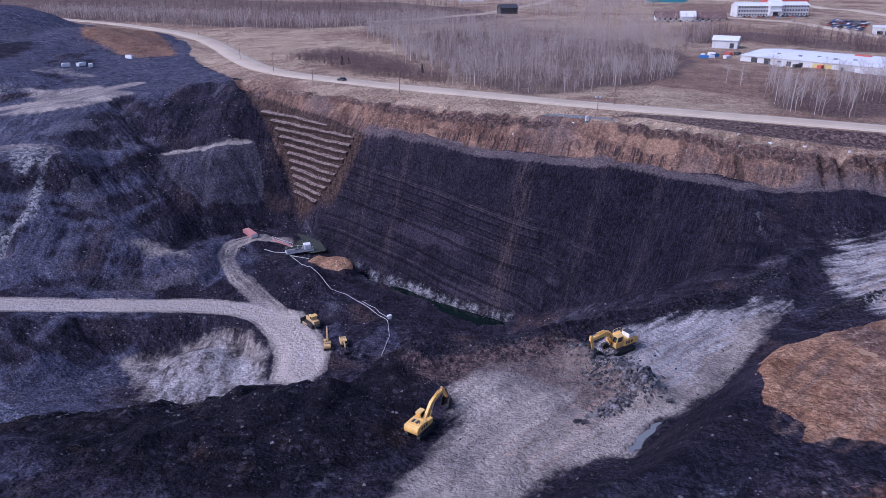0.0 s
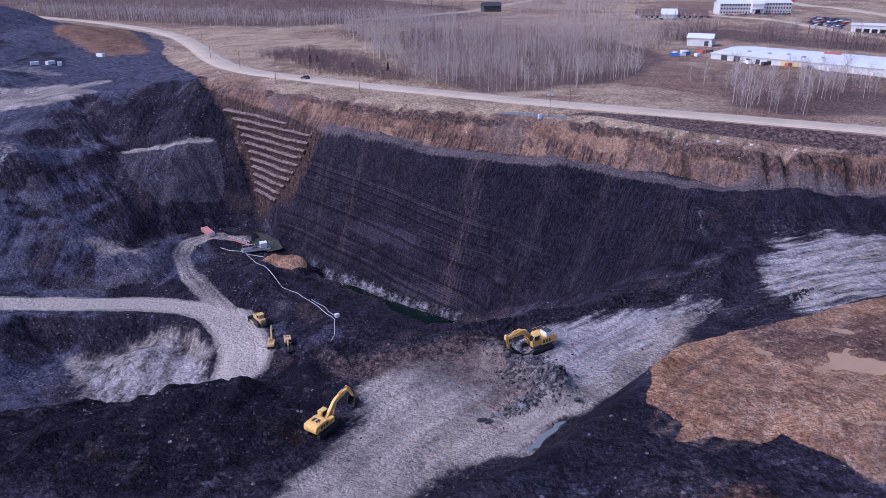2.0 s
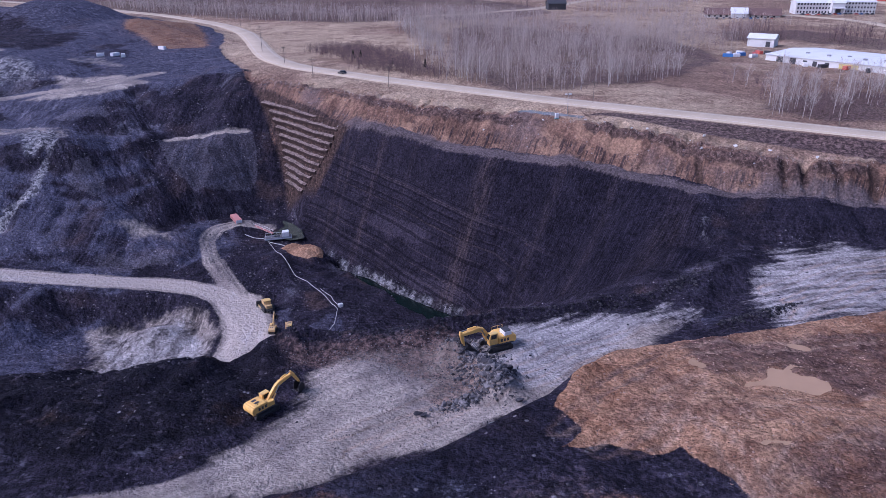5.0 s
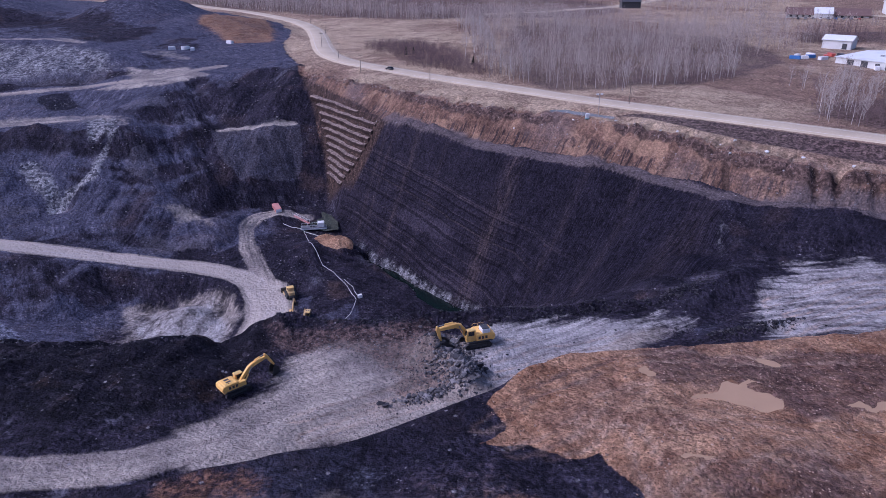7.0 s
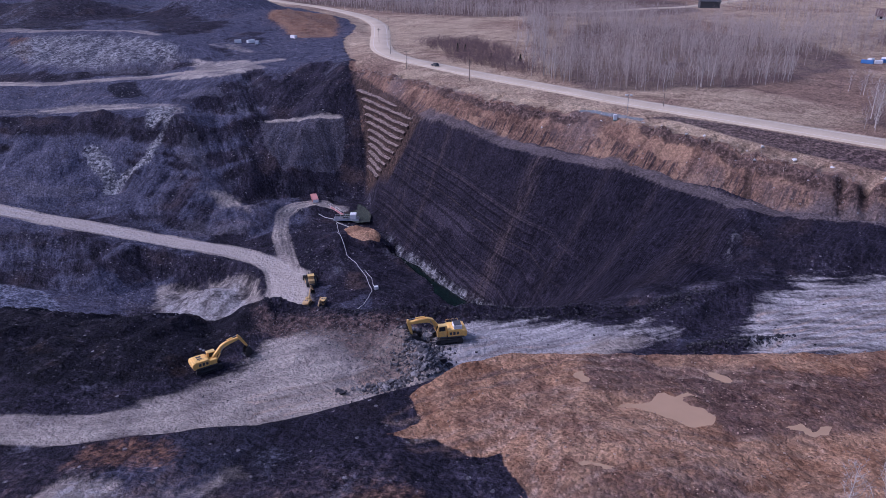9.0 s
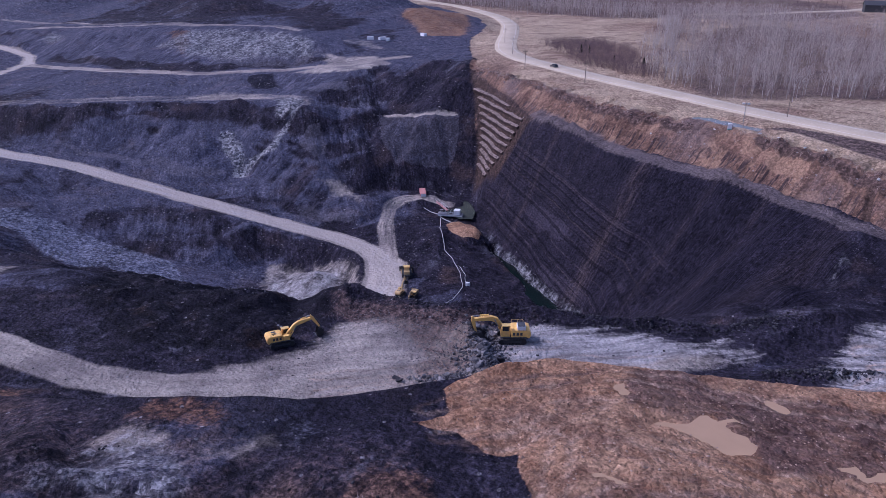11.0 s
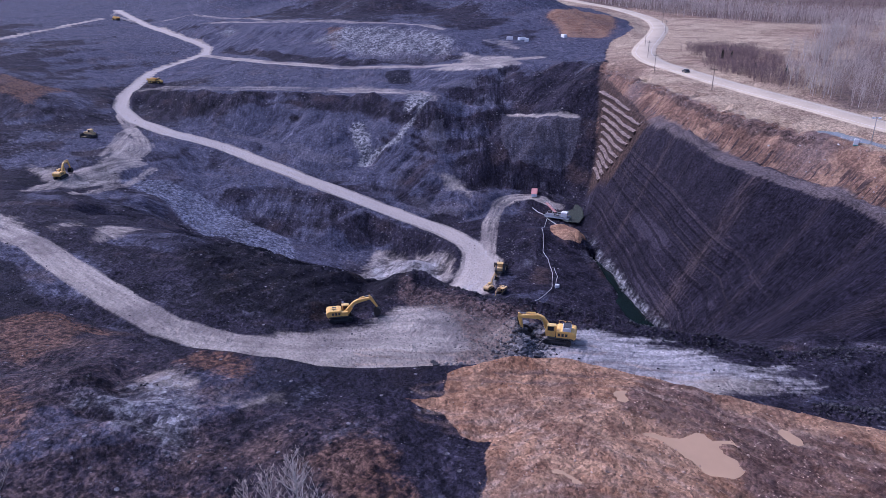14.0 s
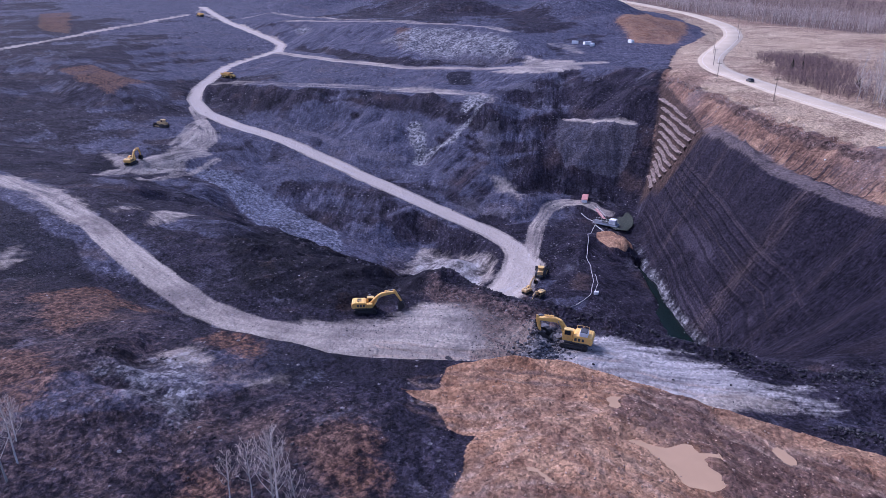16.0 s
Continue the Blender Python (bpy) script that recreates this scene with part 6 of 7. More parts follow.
# ---------------------------------------------------------------- rocks
def rock_arrays(seed):
    """A split stone: the hull of a dozen scattered corners."""
    r = np.random.default_rng(seed)
    bm = bmesh.new()
    shape = np.array([1.0, r.uniform(0.55, 0.95), r.uniform(0.4, 0.75)])
    for _ in range(11):
        q = r.normal(0, 1, 3)
        bm.verts.new(q / np.linalg.norm(q) * shape * r.uniform(0.8, 1.2))
    out = bmesh.ops.convex_hull(bm, input=bm.verts[:])
    bmesh.ops.delete(bm, geom=[g for g in out["geom_interior"] if isinstance(g, bmesh.types.BMVert)], context="VERTS")
    bmesh.ops.triangulate(bm, faces=bm.faces[:])
    bm.verts.index_update()
    v = np.array([p.co[:] for p in bm.verts])
    f = np.array([[p.index for p in q.verts] for q in bm.faces])
    bm.free()
    return v, f


ROCKS = [rock_arrays(k) for k in range(10)]


def stone_material(name, low, high):
    s = Shader(name)
    p = s.geo.outputs["Position"]
    pick = s.geo.outputs["Random Per Island"]
    info = s.tree.nodes.new("ShaderNodeObjectInfo")
    both = s.math("FRACT", s.math("ADD", pick, info.outputs["Random"]))
    base = s.mix(s.math("POWER", both, 1.6), low, high)
    s.bump(s.noise(p, 6, 4), 0.5, 0.05)
    return s.finish(s.mix(s.ramp(s.noise(p, 2.5, 4), 0.4, 0.75, 0, 0.5), base, tuple(0.5 * c for c in low)), 0.85, 0, 0.3)


DARK_STONE = stone_material("broken_shale", (0.009, 0.0085, 0.012), (0.075, 0.070, 0.080))
GREY_STONE = stone_material("blasted_rock", (0.040, 0.038, 0.045), (0.23, 0.215, 0.218))
CLAY_STONE = stone_material("clay_lumps", (0.16, 0.09, 0.06), (0.45, 0.32, 0.24))


def strewn(name, label, xs, ys, sizes, material, category="rubble"):
    """Loose stones lying on the ground, as one joined mesh."""
    vs, fs, n = [], [], 0
    r = np.random.default_rng(len(xs))
    for x, y, size in zip(xs, ys, sizes):
        v, f = ROCKS[r.integers(len(ROCKS))]
        a = r.uniform(0, 6.28)
        c, s_ = math.cos(a), math.sin(a)
        w = np.stack([v[:, 0] * c - v[:, 1] * s_, v[:, 0] * s_ + v[:, 1] * c, v[:, 2]], 1) * size * 0.5
        vs.append(w + (x, y, ground_z(x, y) + 0.1 * size))
        fs.append(f + n)
        n += len(v)
    mesh = bpy.data.meshes.new(name)
    v, f = np.concatenate(vs).astype(np.float32), np.concatenate(fs).astype(np.int32)
    mesh.vertices.add(len(v))
    mesh.vertices.foreach_set("co", v.ravel())
    mesh.loops.add(f.size)
    mesh.loops.foreach_set("vertex_index", f.ravel())
    mesh.polygons.add(len(f))
    mesh.polygons.foreach_set("loop_start", np.arange(0, f.size, 3, dtype=np.int32))
    mesh.update(calc_edges=True)
    mesh.materials.append(material)
    return tagged(new(name, mesh), label, category, kind="stuff")


def scatter(count, x0, x1, y0, y1, weight, seed):
    """Places drawn with a chance that follows one of the cover grids."""
    r = np.random.default_rng(seed)
    x, y = r.uniform(x0, x1, count * 6), r.uniform(y0, y1, count * 6)
    i, j = np.clip(np.searchsorted(XS, x), 0, len(XS) - 1), np.clip(np.searchsorted(YS, y), 0, len(YS) - 1)
    keep = r.random(count * 6) < weight[i, j]
    return x[keep][:count], y[keep][:count]


def along(line, count, spread, seed):
    r = np.random.default_rng(seed)
    p = np.array([q[:2] for q in line], float)
    seg = np.hypot(*(p[1:] - p[:-1]).T)
    k = r.choice(len(seg), count, p=seg / seg.sum())
    t = r.random((count, 1))
    q = p[k] + (p[k + 1] - p[k]) * t + r.normal(0, spread, (count, 2))
    return q[:, 0], q[:, 1]


sizes = lambda n, low, high, seed: low + (high - low) * np.random.default_rng(seed).random(n) ** 3.5
open_shale = rugged * smooth(0.35, 0.6, value_noise(GX, GY, 9)) * (1 - clay)
x, y = scatter(6500, -110, 110, 36, 165, open_shale, 1)
strewn("shale_rubble", "loose black shale rubble over the near slopes", x, y, sizes(len(x), 0.12, 0.75, 2), DARK_STONE)
x, y = scatter(6000, -330, -30, 110, 340, open_shale, 3)
strewn("slope_rubble", "loose grey rubble on the far pit slopes", x, y, sizes(len(x), 0.3, 1.3, 4), GREY_STONE)
x, y = scatter(4000, 40, 120, 50, 130, clay, 5)
strewn("clay_rubble", "clods of orange clay and stones", x, y, sizes(len(x), 0.1, 0.55, 6), CLAY_STONE)
x, y = along(BENCH_RIM, 2300, 1.7, 7)
strewn("berm_rubble", "dark rubble along the bench edge", x, y, sizes(len(x), 0.2, 1.05, 8), DARK_STONE)
x, y = along([(28, 104), (34, 109), (38.5, 112)], 500, 0.9, 9)
strewn("windrow_rubble", "grey rubble windrow beside the bench track", x, y, sizes(len(x), 0.3, 1.2, 10), GREY_STONE)
x, y = along([(30, 124), (32, 119.5), (36, 114), (38, 112)], 1900, 2.4, 11)
strewn("blast_rubble", "heap of blasted grey rock on the bench", x, y, sizes(len(x), 0.22, 1.25, 12), GREY_STONE)
x, y = along([(100, 143), (92, 139), (84, 136)], 500, 1.1, 13)
strewn("east_rubble", "black rubble windrow on the pale floor", x, y, sizes(len(x), 0.3, 1.3, 14), DARK_STONE)
x, y = along(LEDGE_FOOT[1:5], 260, 1.4, 15)
strewn("ledge_rubble", "broken grey rock along the water edge", x, y, sizes(len(x), 0.5, 1.8, 16), GREY_STONE)
x, y = scatter(2600, -8, 40, 90, 128, brown + 0.12 * bench, 17)
strewn("bench_rubble", "fine grey rubble strewn on the bench", x, y, sizes(len(x), 0.12, 0.5, 18), GREY_STONE)


def boulder(x, y, size, material, label, group, seed):
    v, f = ROCKS[seed % len(ROCKS)]
    mesh = bpy.data.meshes.new("boulder")
    mesh.from_pydata((v * size * 0.5).tolist(), [], f.tolist())
    bm = bmesh.new()
    bm.from_mesh(mesh)
    eased(bm, 0.03 * size)
    bm.to_mesh(mesh)
    bm.free()
    mesh.materials.append(material)
    ob = tagged(new("boulder", mesh), label, "boulder", group)
    ob.matrix_world = pose(x, y, ground_z(x, y) + 0.18 * size, 0, 0, 47 * seed)


WHITE_STONE = stone_material("white_painted_stone", (0.55, 0.54, 0.53), (0.78, 0.77, 0.76))
for k, (x, y) in enumerate(((60, 239), (74, 228), (79, 229), (91, 221.5), (93, 214), (95, 220), (25, 246), (112, 211), (124, 207), (66, 235), (46, 243), (103, 215))):
    boulder(x, y, 1.0 + 0.25 * (k % 3), WHITE_STONE, "white marker boulder on the pit rim", "marker boulders", k)
r = random.Random(5)
for k in range(36):
    t = r.random()
    x, y = 29 + 10 * t + r.gauss(0, 1.6), 123 - 12 * t + r.gauss(0, 1.6)
    boulder(x, y, r.uniform(1.3, 2.4), GREY_STONE, "angular blasted grey boulder in the rock heap", "boulders of the rock heap", k)
for k in range(14):
    boulder(24 + k * 1.0 + r.gauss(0, 0.3), 101.6 + k * 0.75 + r.gauss(0, 0.4), r.uniform(1.0, 1.9), GREY_STONE, "grey boulder in the row beside the track", "boulders along the track", k)


# ---------------------------------------------------------------- bare trees
def sliver(vs, fs, a, b, r, sides=3):
    """A twig that tapers to a point."""
    a, b = np.array(a, float), np.array(b, float)
    w = (b - a) / (np.linalg.norm(b - a) + 1e-9)
    u = np.cross(w, (0.31, 0.71, 0.63))
    u /= np.linalg.norm(u) + 1e-9
    v = np.cross(w, u)
    n = len(vs)
    for k in range(sides):
        t = 2 * math.pi * k / sides
        vs.append(a + r * (u * math.cos(t) + v * math.sin(t)))
    vs.append(b)
    for k in range(sides):
        fs.append((n + k, n + (k + 1) % sides, n + sides))


def stem(vs, fs, pts, radii, sides):
    n = len(vs)
    for p, r in zip(pts, radii):
        for k in range(sides):
            t = 2 * math.pi * k / sides
            vs.append(np.array(p) + (r * math.cos(t), r * math.sin(t), 0))
    for j in range(len(pts) - 1):
        for k in range(sides):
            a, b = n + j * sides + k, n + j * sides + (k + 1) % sides
            fs.append((a, b, b + sides))
            fs.append((a, b + sides, a + sides))


def bare_tree(seed, height, limbs, twigs, sides, thick=1.0, spread=0.22, low=0.35):
    """A leafless tree: arrays of its trunk with limbs, and of its crown of twigs."""
    r = random.Random(seed)
    wood, wood_f, crown, crown_f = [], [], [], []
    n = 6
    lean = r.uniform(-0.06, 0.06), r.uniform(-0.06, 0.06)
    axis = [np.array((lean[0] * height * (j / n) ** 1.5 + r.gauss(0, 0.06), lean[1] * height * (j / n) ** 1.5 + r.gauss(0, 0.06), height * 0.93 * j / n)) for j in range(n + 1)]
    base_r = 0.011 * height * thick + 0.02
    stem(wood, wood_f, axis, [base_r * (1 - 0.85 * j / n) for j in range(n + 1)], max(sides, 3))
    tips = []
    for k in range(limbs):
        f = low + (0.95 - low) * (k + r.random()) / limbs
        j = min(int(f * n), n - 1)
        p = axis[j] + (axis[j + 1] - axis[j]) * (f * n - j)
        a = k * 2.4 + r.uniform(-0.5, 0.5)
        reach = spread * height * (1.15 - f) * r.uniform(0.7, 1.3) + 0.3
        q = p + (reach * 0.6 * math.cos(a), reach * 0.6 * math.sin(a), reach * r.uniform(0.5, 0.9))
        s = q + (reach * 0.35 * math.cos(a + 0.3), reach * 0.35 * math.sin(a + 0.3), reach * r.uniform(0.6, 1.0))
        rr = base_r * 0.42 * (1.1 - f * 0.6)
        if sides > 3:
            stem(wood, wood_f, [p, q], [rr, rr * 0.6], 3)
            sliver(wood, wood_f, q, s, rr * 0.6)
        else:
            sliver(wood, wood_f, p, s, rr)
        tips += [(p, q, reach), (q, s, reach), (q, s, reach)]
    for _ in range(twigs):
        p, q, reach = r.choice(tips)
        at = p + (q - p) * r.random()
        a = r.uniform(0, 6.28)
        l = reach * r.uniform(0.25, 0.65) + 0.25
        sliver(crown, crown_f, at, at + np.array((l * 0.6 * math.cos(a), l * 0.6 * math.sin(a), l * r.uniform(0.2, 1.0))), 0.018 * thick + 0.0012 * height)
    return (np.array(wood), np.array(wood_f)), (np.array(crown), np.array(crown_f))


def bark_material(name, low, high):
    s = Shader(name)
    info = s.tree.nodes.new("ShaderNodeObjectInfo")
    p = s.coord.outputs["Object"]
    pick = s.math("FRACT", s.math("ADD", info.outputs["Random"], s.geo.outputs["Random Per Island"]))
    tone = s.math("ADD", s.math("MULTIPLY", s.noise(p, 3.0, 4), 0.6), s.math("MULTIPLY", pick, 0.4))
    return s.finish(s.mix(s.ramp(tone, 0.25, 0.75), low, high), 0.85, 0, 0.2)


PALE_BARK = bark_material("pale_aspen_bark", (0.32, 0.28, 0.25), (0.64, 0.59, 0.54))
TWIG_BARK = bark_material("grey_twigs", (0.25, 0.198, 0.176), (0.53, 0.445, 0.392))
BRUSH_BARK = bark_material("purple_brown_brush", (0.095, 0.060, 0.060), (0.24, 0.165, 0.155))


def array_mesh(name, v, f, material):
    mesh = bpy.data.meshes.new(name)
    mesh.vertices.add(len(v))
    mesh.vertices.foreach_set("co", np.asarray(v, np.float32).ravel())
    mesh.loops.add(f.size)
    mesh.loops.foreach_set("vertex_index", np.asarray(f, np.int32).ravel())
    mesh.polygons.add(len(f))
    mesh.polygons.foreach_set("loop_start", np.arange(0, f.size, 3, dtype=np.int32))
    mesh.update(calc_edges=True)
    mesh.materials.append(material)
    return mesh


def tree_model(seed, *args, **more):
    (wv, wf), (cv, cf) = bare_tree(seed, *args, **more)
    return array_mesh("trunk", wv, wf, PALE_BARK), array_mesh("crown", cv, cf, TWIG_BARK)


def plant(model, x, y, turn, scale, label, group, sink=0.25):
    ob = thing("tree", label, "tree", pose(x, y, ground_z(x, y) - sink, 0, 0, turn) @ Matrix.Scale(scale, 4), group)
    for name, mesh in zip(("trunk", "crown"), model):
        new(name, mesh).parent = ob


def wood_mass(name, label, places, kinds, seed, material, category="trees", low=0.75, high=1.2):
    """Many bare trees or bushes, joined."""
    r = np.random.default_rng(seed)
    vs, fs, n = [], [], 0
    for x, y in places:
        v, f = kinds[r.integers(len(kinds))]
        a, k = r.uniform(0, 6.28), r.uniform(low, high)
        c, s_ = math.cos(a) * k, math.sin(a) * k
        vs.append(np.stack([v[:, 0] * c - v[:, 1] * s_ + x, v[:, 0] * s_ + v[:, 1] * c + y, v[:, 2] * k + ground_z(x, y) - 0.2], 1))
        fs.append(f + n)
        n += len(v)
    return tagged(new(name, array_mesh(name, np.concatenate(vs), np.concatenate(fs), material)), label, category, kind="stuff")


def fill(poly, spacing, seed, ragged=6.0):
    """Places at about that spacing inside a polygon, thinned along its border."""
    r = np.random.default_rng(seed)
    xs, ys = [p[0] for p in poly], [p[1] for p in poly]
    n = int((max(xs) - min(xs)) * (max(ys) - min(ys)) / spacing ** 2)
    x, y = r.uniform(min(xs), max(xs), n), r.uniform(min(ys), max(ys), n)
    chance = inside(x + ragged * rough(x, y, 18, 3), y + ragged * rough(y, x, 18, 3), poly, ragged) * np.clip(2.0 * value_noise(x, y, 17) - 0.25, 0.12, 1)
    keep = (r.random(n) < chance) & (along_line(x, y, PAVED_ROAD)[0] > 13)
    return list(zip(x[keep], y[keep]))


def merged(tree):
    (wv, wf), (cv, cf) = tree
    return np.concatenate([wv, cv]), np.concatenate([wf, cf + len(wv)])


WOOD_EDGE = [(-50, 508), (-27, 429), (-6, 340), (9, 310), (23, 289), (44, 275), (57, 289), (75, 308), (91, 310), (108, 335)]
ASPEN_WOOD = WOOD_EDGE + [(113, 384), (124, 404), (158, 440), (184, 492), (120, 530), (68, 560), (-20, 600), (-70, 560)]
EAST_GROVE = [(129, 273), (125, 258), (129, 241), (142, 245), (159, 262), (172, 270), (200, 262), (240, 240), (225, 290), (190, 312), (146, 318), (124, 326), (132, 300)]
DEPOT_WOOD = [(160, 470), (205, 480), (270, 410), (310, 400), (300, 450), (225, 530), (172, 530)]
SHRUBLAND = [(-84, 392), (-52, 350), (-30, 326), (0, 302), (8, 320), (-12, 350), (-26, 372), (-64, 425)]
NORTH_WOOD = [(-420, 690), (-261, 628), (-105, 556), (-50, 585), (23, 600), (50, 625), (-20, 640), (-120, 640), (-260, 700), (-400, 760)]
FAR_WOOD = [(-600, 900), (-300, 770), (-100, 730), (40, 740), (20, 860), (-200, 960), (-500, 1060)]
EAST_WOOD = [(100, 640), (140, 560), (180, 545), (240, 560), (180, 600), (160, 680), (260, 860), (200, 1000), (60, 900)]
FAR_EAST_WOOD = [(330, 400), (420, 480), (430, 380), (520, 330), (440, 260), (350, 330)]
aspens = [tree_model(k, 10 + 0.8 * k, 13, 190, 5, 0.72, 0.27, 0.28) for k in range(6)]
edge = [(*p, 0) for p in WOOD_EDGE]
spots = sorted(fill(ASPEN_WOOD, 3.4, 21, 9.0), key=lambda p: float(along_line(np.array([p[0]]), np.array([p[1]]), edge)[0][0]))
front, behind = spots[:170], spots[170:]
r = random.Random(9)
for x, y in front:
    plant(r.choice(aspens), x, y, r.uniform(0, 360), r.uniform(0.55, 1.15), "bare pale aspen at the edge of the wood", "aspens at the edge of the wood")
grove = fill(EAST_GROVE, 3.7, 22)
for x, y in grove[:120]:
    plant(r.choice(aspens), x, y, r.uniform(0, 360), r.uniform(0.6, 1.1), "bare pale aspen in the roadside grove", "aspens of the roadside grove")
middling = [merged(bare_tree(40 + k, 8.5 + 0.7 * k, 8, 58, 3, 0.55, 0.34, 0.25)) for k in range(8)]
wood_mass("aspen_wood", "dense bare grey aspen wood", behind, middling, 23, TWIG_BARK, low=0.42, high=1.25)
coarse = [merged(bare_tree(60 + k, 8.0 + 0.6 * k, 5, 20, 3, 1.5, 0.32, 0.25)) for k in range(6)]
wood_mass("depot_wood", "bare purple-brown wood behind the warehouse", fill(DEPOT_WOOD, 3.3, 24), coarse, 25, BRUSH_BARK)
wood_mass("north_wood", "far bare lilac-grey woods", fill(NORTH_WOOD, 4.0, 26, 14), coarse, 27, TWIG_BARK)
wood_mass("far_wood", "farthest bare grey woods", fill(FAR_WOOD, 9.5, 46, 20), coarse, 47, BRUSH_BARK)
wood_mass("east_wood", "far bare grey woods between the fields", fill(EAST_WOOD, 5.8, 28, 12), coarse, 29, TWIG_BARK)
wood_mass("far_east_wood", "far bare brown wood by the highway", fill(FAR_EAST_WOOD, 5.0, 30, 12), coarse, 31, BRUSH_BARK)
bushes = [merged(bare_tree(80 + k, 3.2, 7, 36, 3, 1.5, 0.5, 0.05)) for k in range(6)]
wood_mass("shrubs", "grey leafless shrubs on the grassland", fill(SHRUBLAND, 1.7, 32), bushes, 33, BRUSH_BARK, "shrubs", 0.5, 1.4)
wood_mass("grove_brush", "purple-brown brush in the grove", fill(EAST_GROVE, 3.0, 34), bushes, 35, BRUSH_BARK, "shrubs", 0.6, 1.5)
wood_mass("wood_undergrowth", "dark leafless undergrowth inside the aspen wood", fill(ASPEN_WOOD, 6.0, 48, 9.0), bushes, 49, BRUSH_BARK, "shrubs", 0.6, 1.3)
wood_mass("wood_brush", "dark brush along the wood's edge", [(x + 2 * r.gauss(0, 1), y - 2 + 2 * r.gauss(0, 1)) for x, y in front], bushes, 36, BRUSH_BARK, "shrubs", 0.5, 1.2)
x, y = along(CREST[1:12], 450, 1.8, 37)
wood_mass("rim_brush", "low brown brush along the pit rim", [(a + 0.5, b + 2.2) for a, b in zip(x, y)], bushes, 38, TWIG_BARK, "shrubs", 0.15, 0.45)

# young trees on the bank below the camera's way
saplings = [tree_model(100 + k, 11.5 + k, 17, 260, 6, 0.9, 0.21, 0.3) for k in range(4)]
for k, (x, y, h) in enumerate(((52.5, 48.6, 0.96), (54.5, 47.2, 1.05), (50.2, 46.4, 0.72), (56.8, 49.0, 0.6), (47.8, 44.6, 0.62), (28, 25.5, 0.8), (31, 24.0, 0.9), (34, 22.5, 0.7), (24, 26, 0.62),
                               (95, 75.5, 0.78), (98.5, 75, 0.9), (101.5, 77.5, 0.85), (104, 74, 0.7))):
    plant(saplings[k % 4], x + 5.2, y + 2.4, 77 * k, 1.02 * h, "slender leafless birch sapling on the bank", "birch saplings on the bank")
undergrowth = [(46 + r.uniform(-8, 18), 41 + r.gauss(0, 2.5)) for _ in range(45)] + [(100 + r.gauss(0, 6), 71 + r.gauss(0, 3)) for _ in range(30)]
wood_mass("bank_brush", "thin pale brush on the clay bank", undergrowth, bushes, 39, BRUSH_BARK, "shrubs", 0.12, 0.35)
# spruces
NEEDLES = bark_material("dark_spruce_needles", (0.012, 0.018, 0.012), (0.035, 0.045, 0.028))
for x, y, h in ((-52, 368, 5.0), (-49, 372, 4.0), (-10, 342, 4.5), (-28, 352, 3.0), (-62, 398, 3.5)):
    ob = thing("spruce", "small dark green spruce on the grassland", "tree", standing(x, y, 0, 0.1), "small spruces")
    part("trunk", rodded((0, 0, 0), (0, 0, h), 0.12, 0.02, sides=6), WOOD, ob)
    vs, fs = [], []
    for k in range(150):
        f = (k + 0.5) / 150
        a = k * 2.4
        l = 0.34 * h * (1 - f) + 0.15
        sliver(vs, fs, (0, 0, h * (0.08 + 0.92 * f)), (l * math.cos(a), l * math.sin(a), h * (0.04 + 0.9 * f)), 0.16)
    new("crown", array_mesh("crown", np.array(vs), np.array(fs), NEEDLES)).parent = ob

# ---------------------------------------------------------------- the town's edge
ROOF_WHITE = paint("white_membrane_roof", (0.66, 0.67, 0.68), (0.48, 0.48, 0.48), 0.7, 0, 0.15)
CLAD = paint("white_cladding", (0.62, 0.62, 0.60), (0.46, 0.45, 0.43), 0.6, 0, 0.2)
BROWN_ROOF = paint("brown_shingles", (0.14, 0.085, 0.075), (0.22, 0.16, 0.14), 0.85, 0, 0.3)
TEAL = paint("teal_cladding", (0.06, 0.26, 0.32), (0.12, 0.28, 0.32), 0.6, 0, 0.3)
BLUE_PAINT = paint("blue_paint", (0.05, 0.16, 0.40), (0.1, 0.2, 0.36), 0.5)
YELLOWISH = paint("pale_yellow_panel", (0.60, 0.50, 0.16), (0.5, 0.45, 0.25), 0.6)


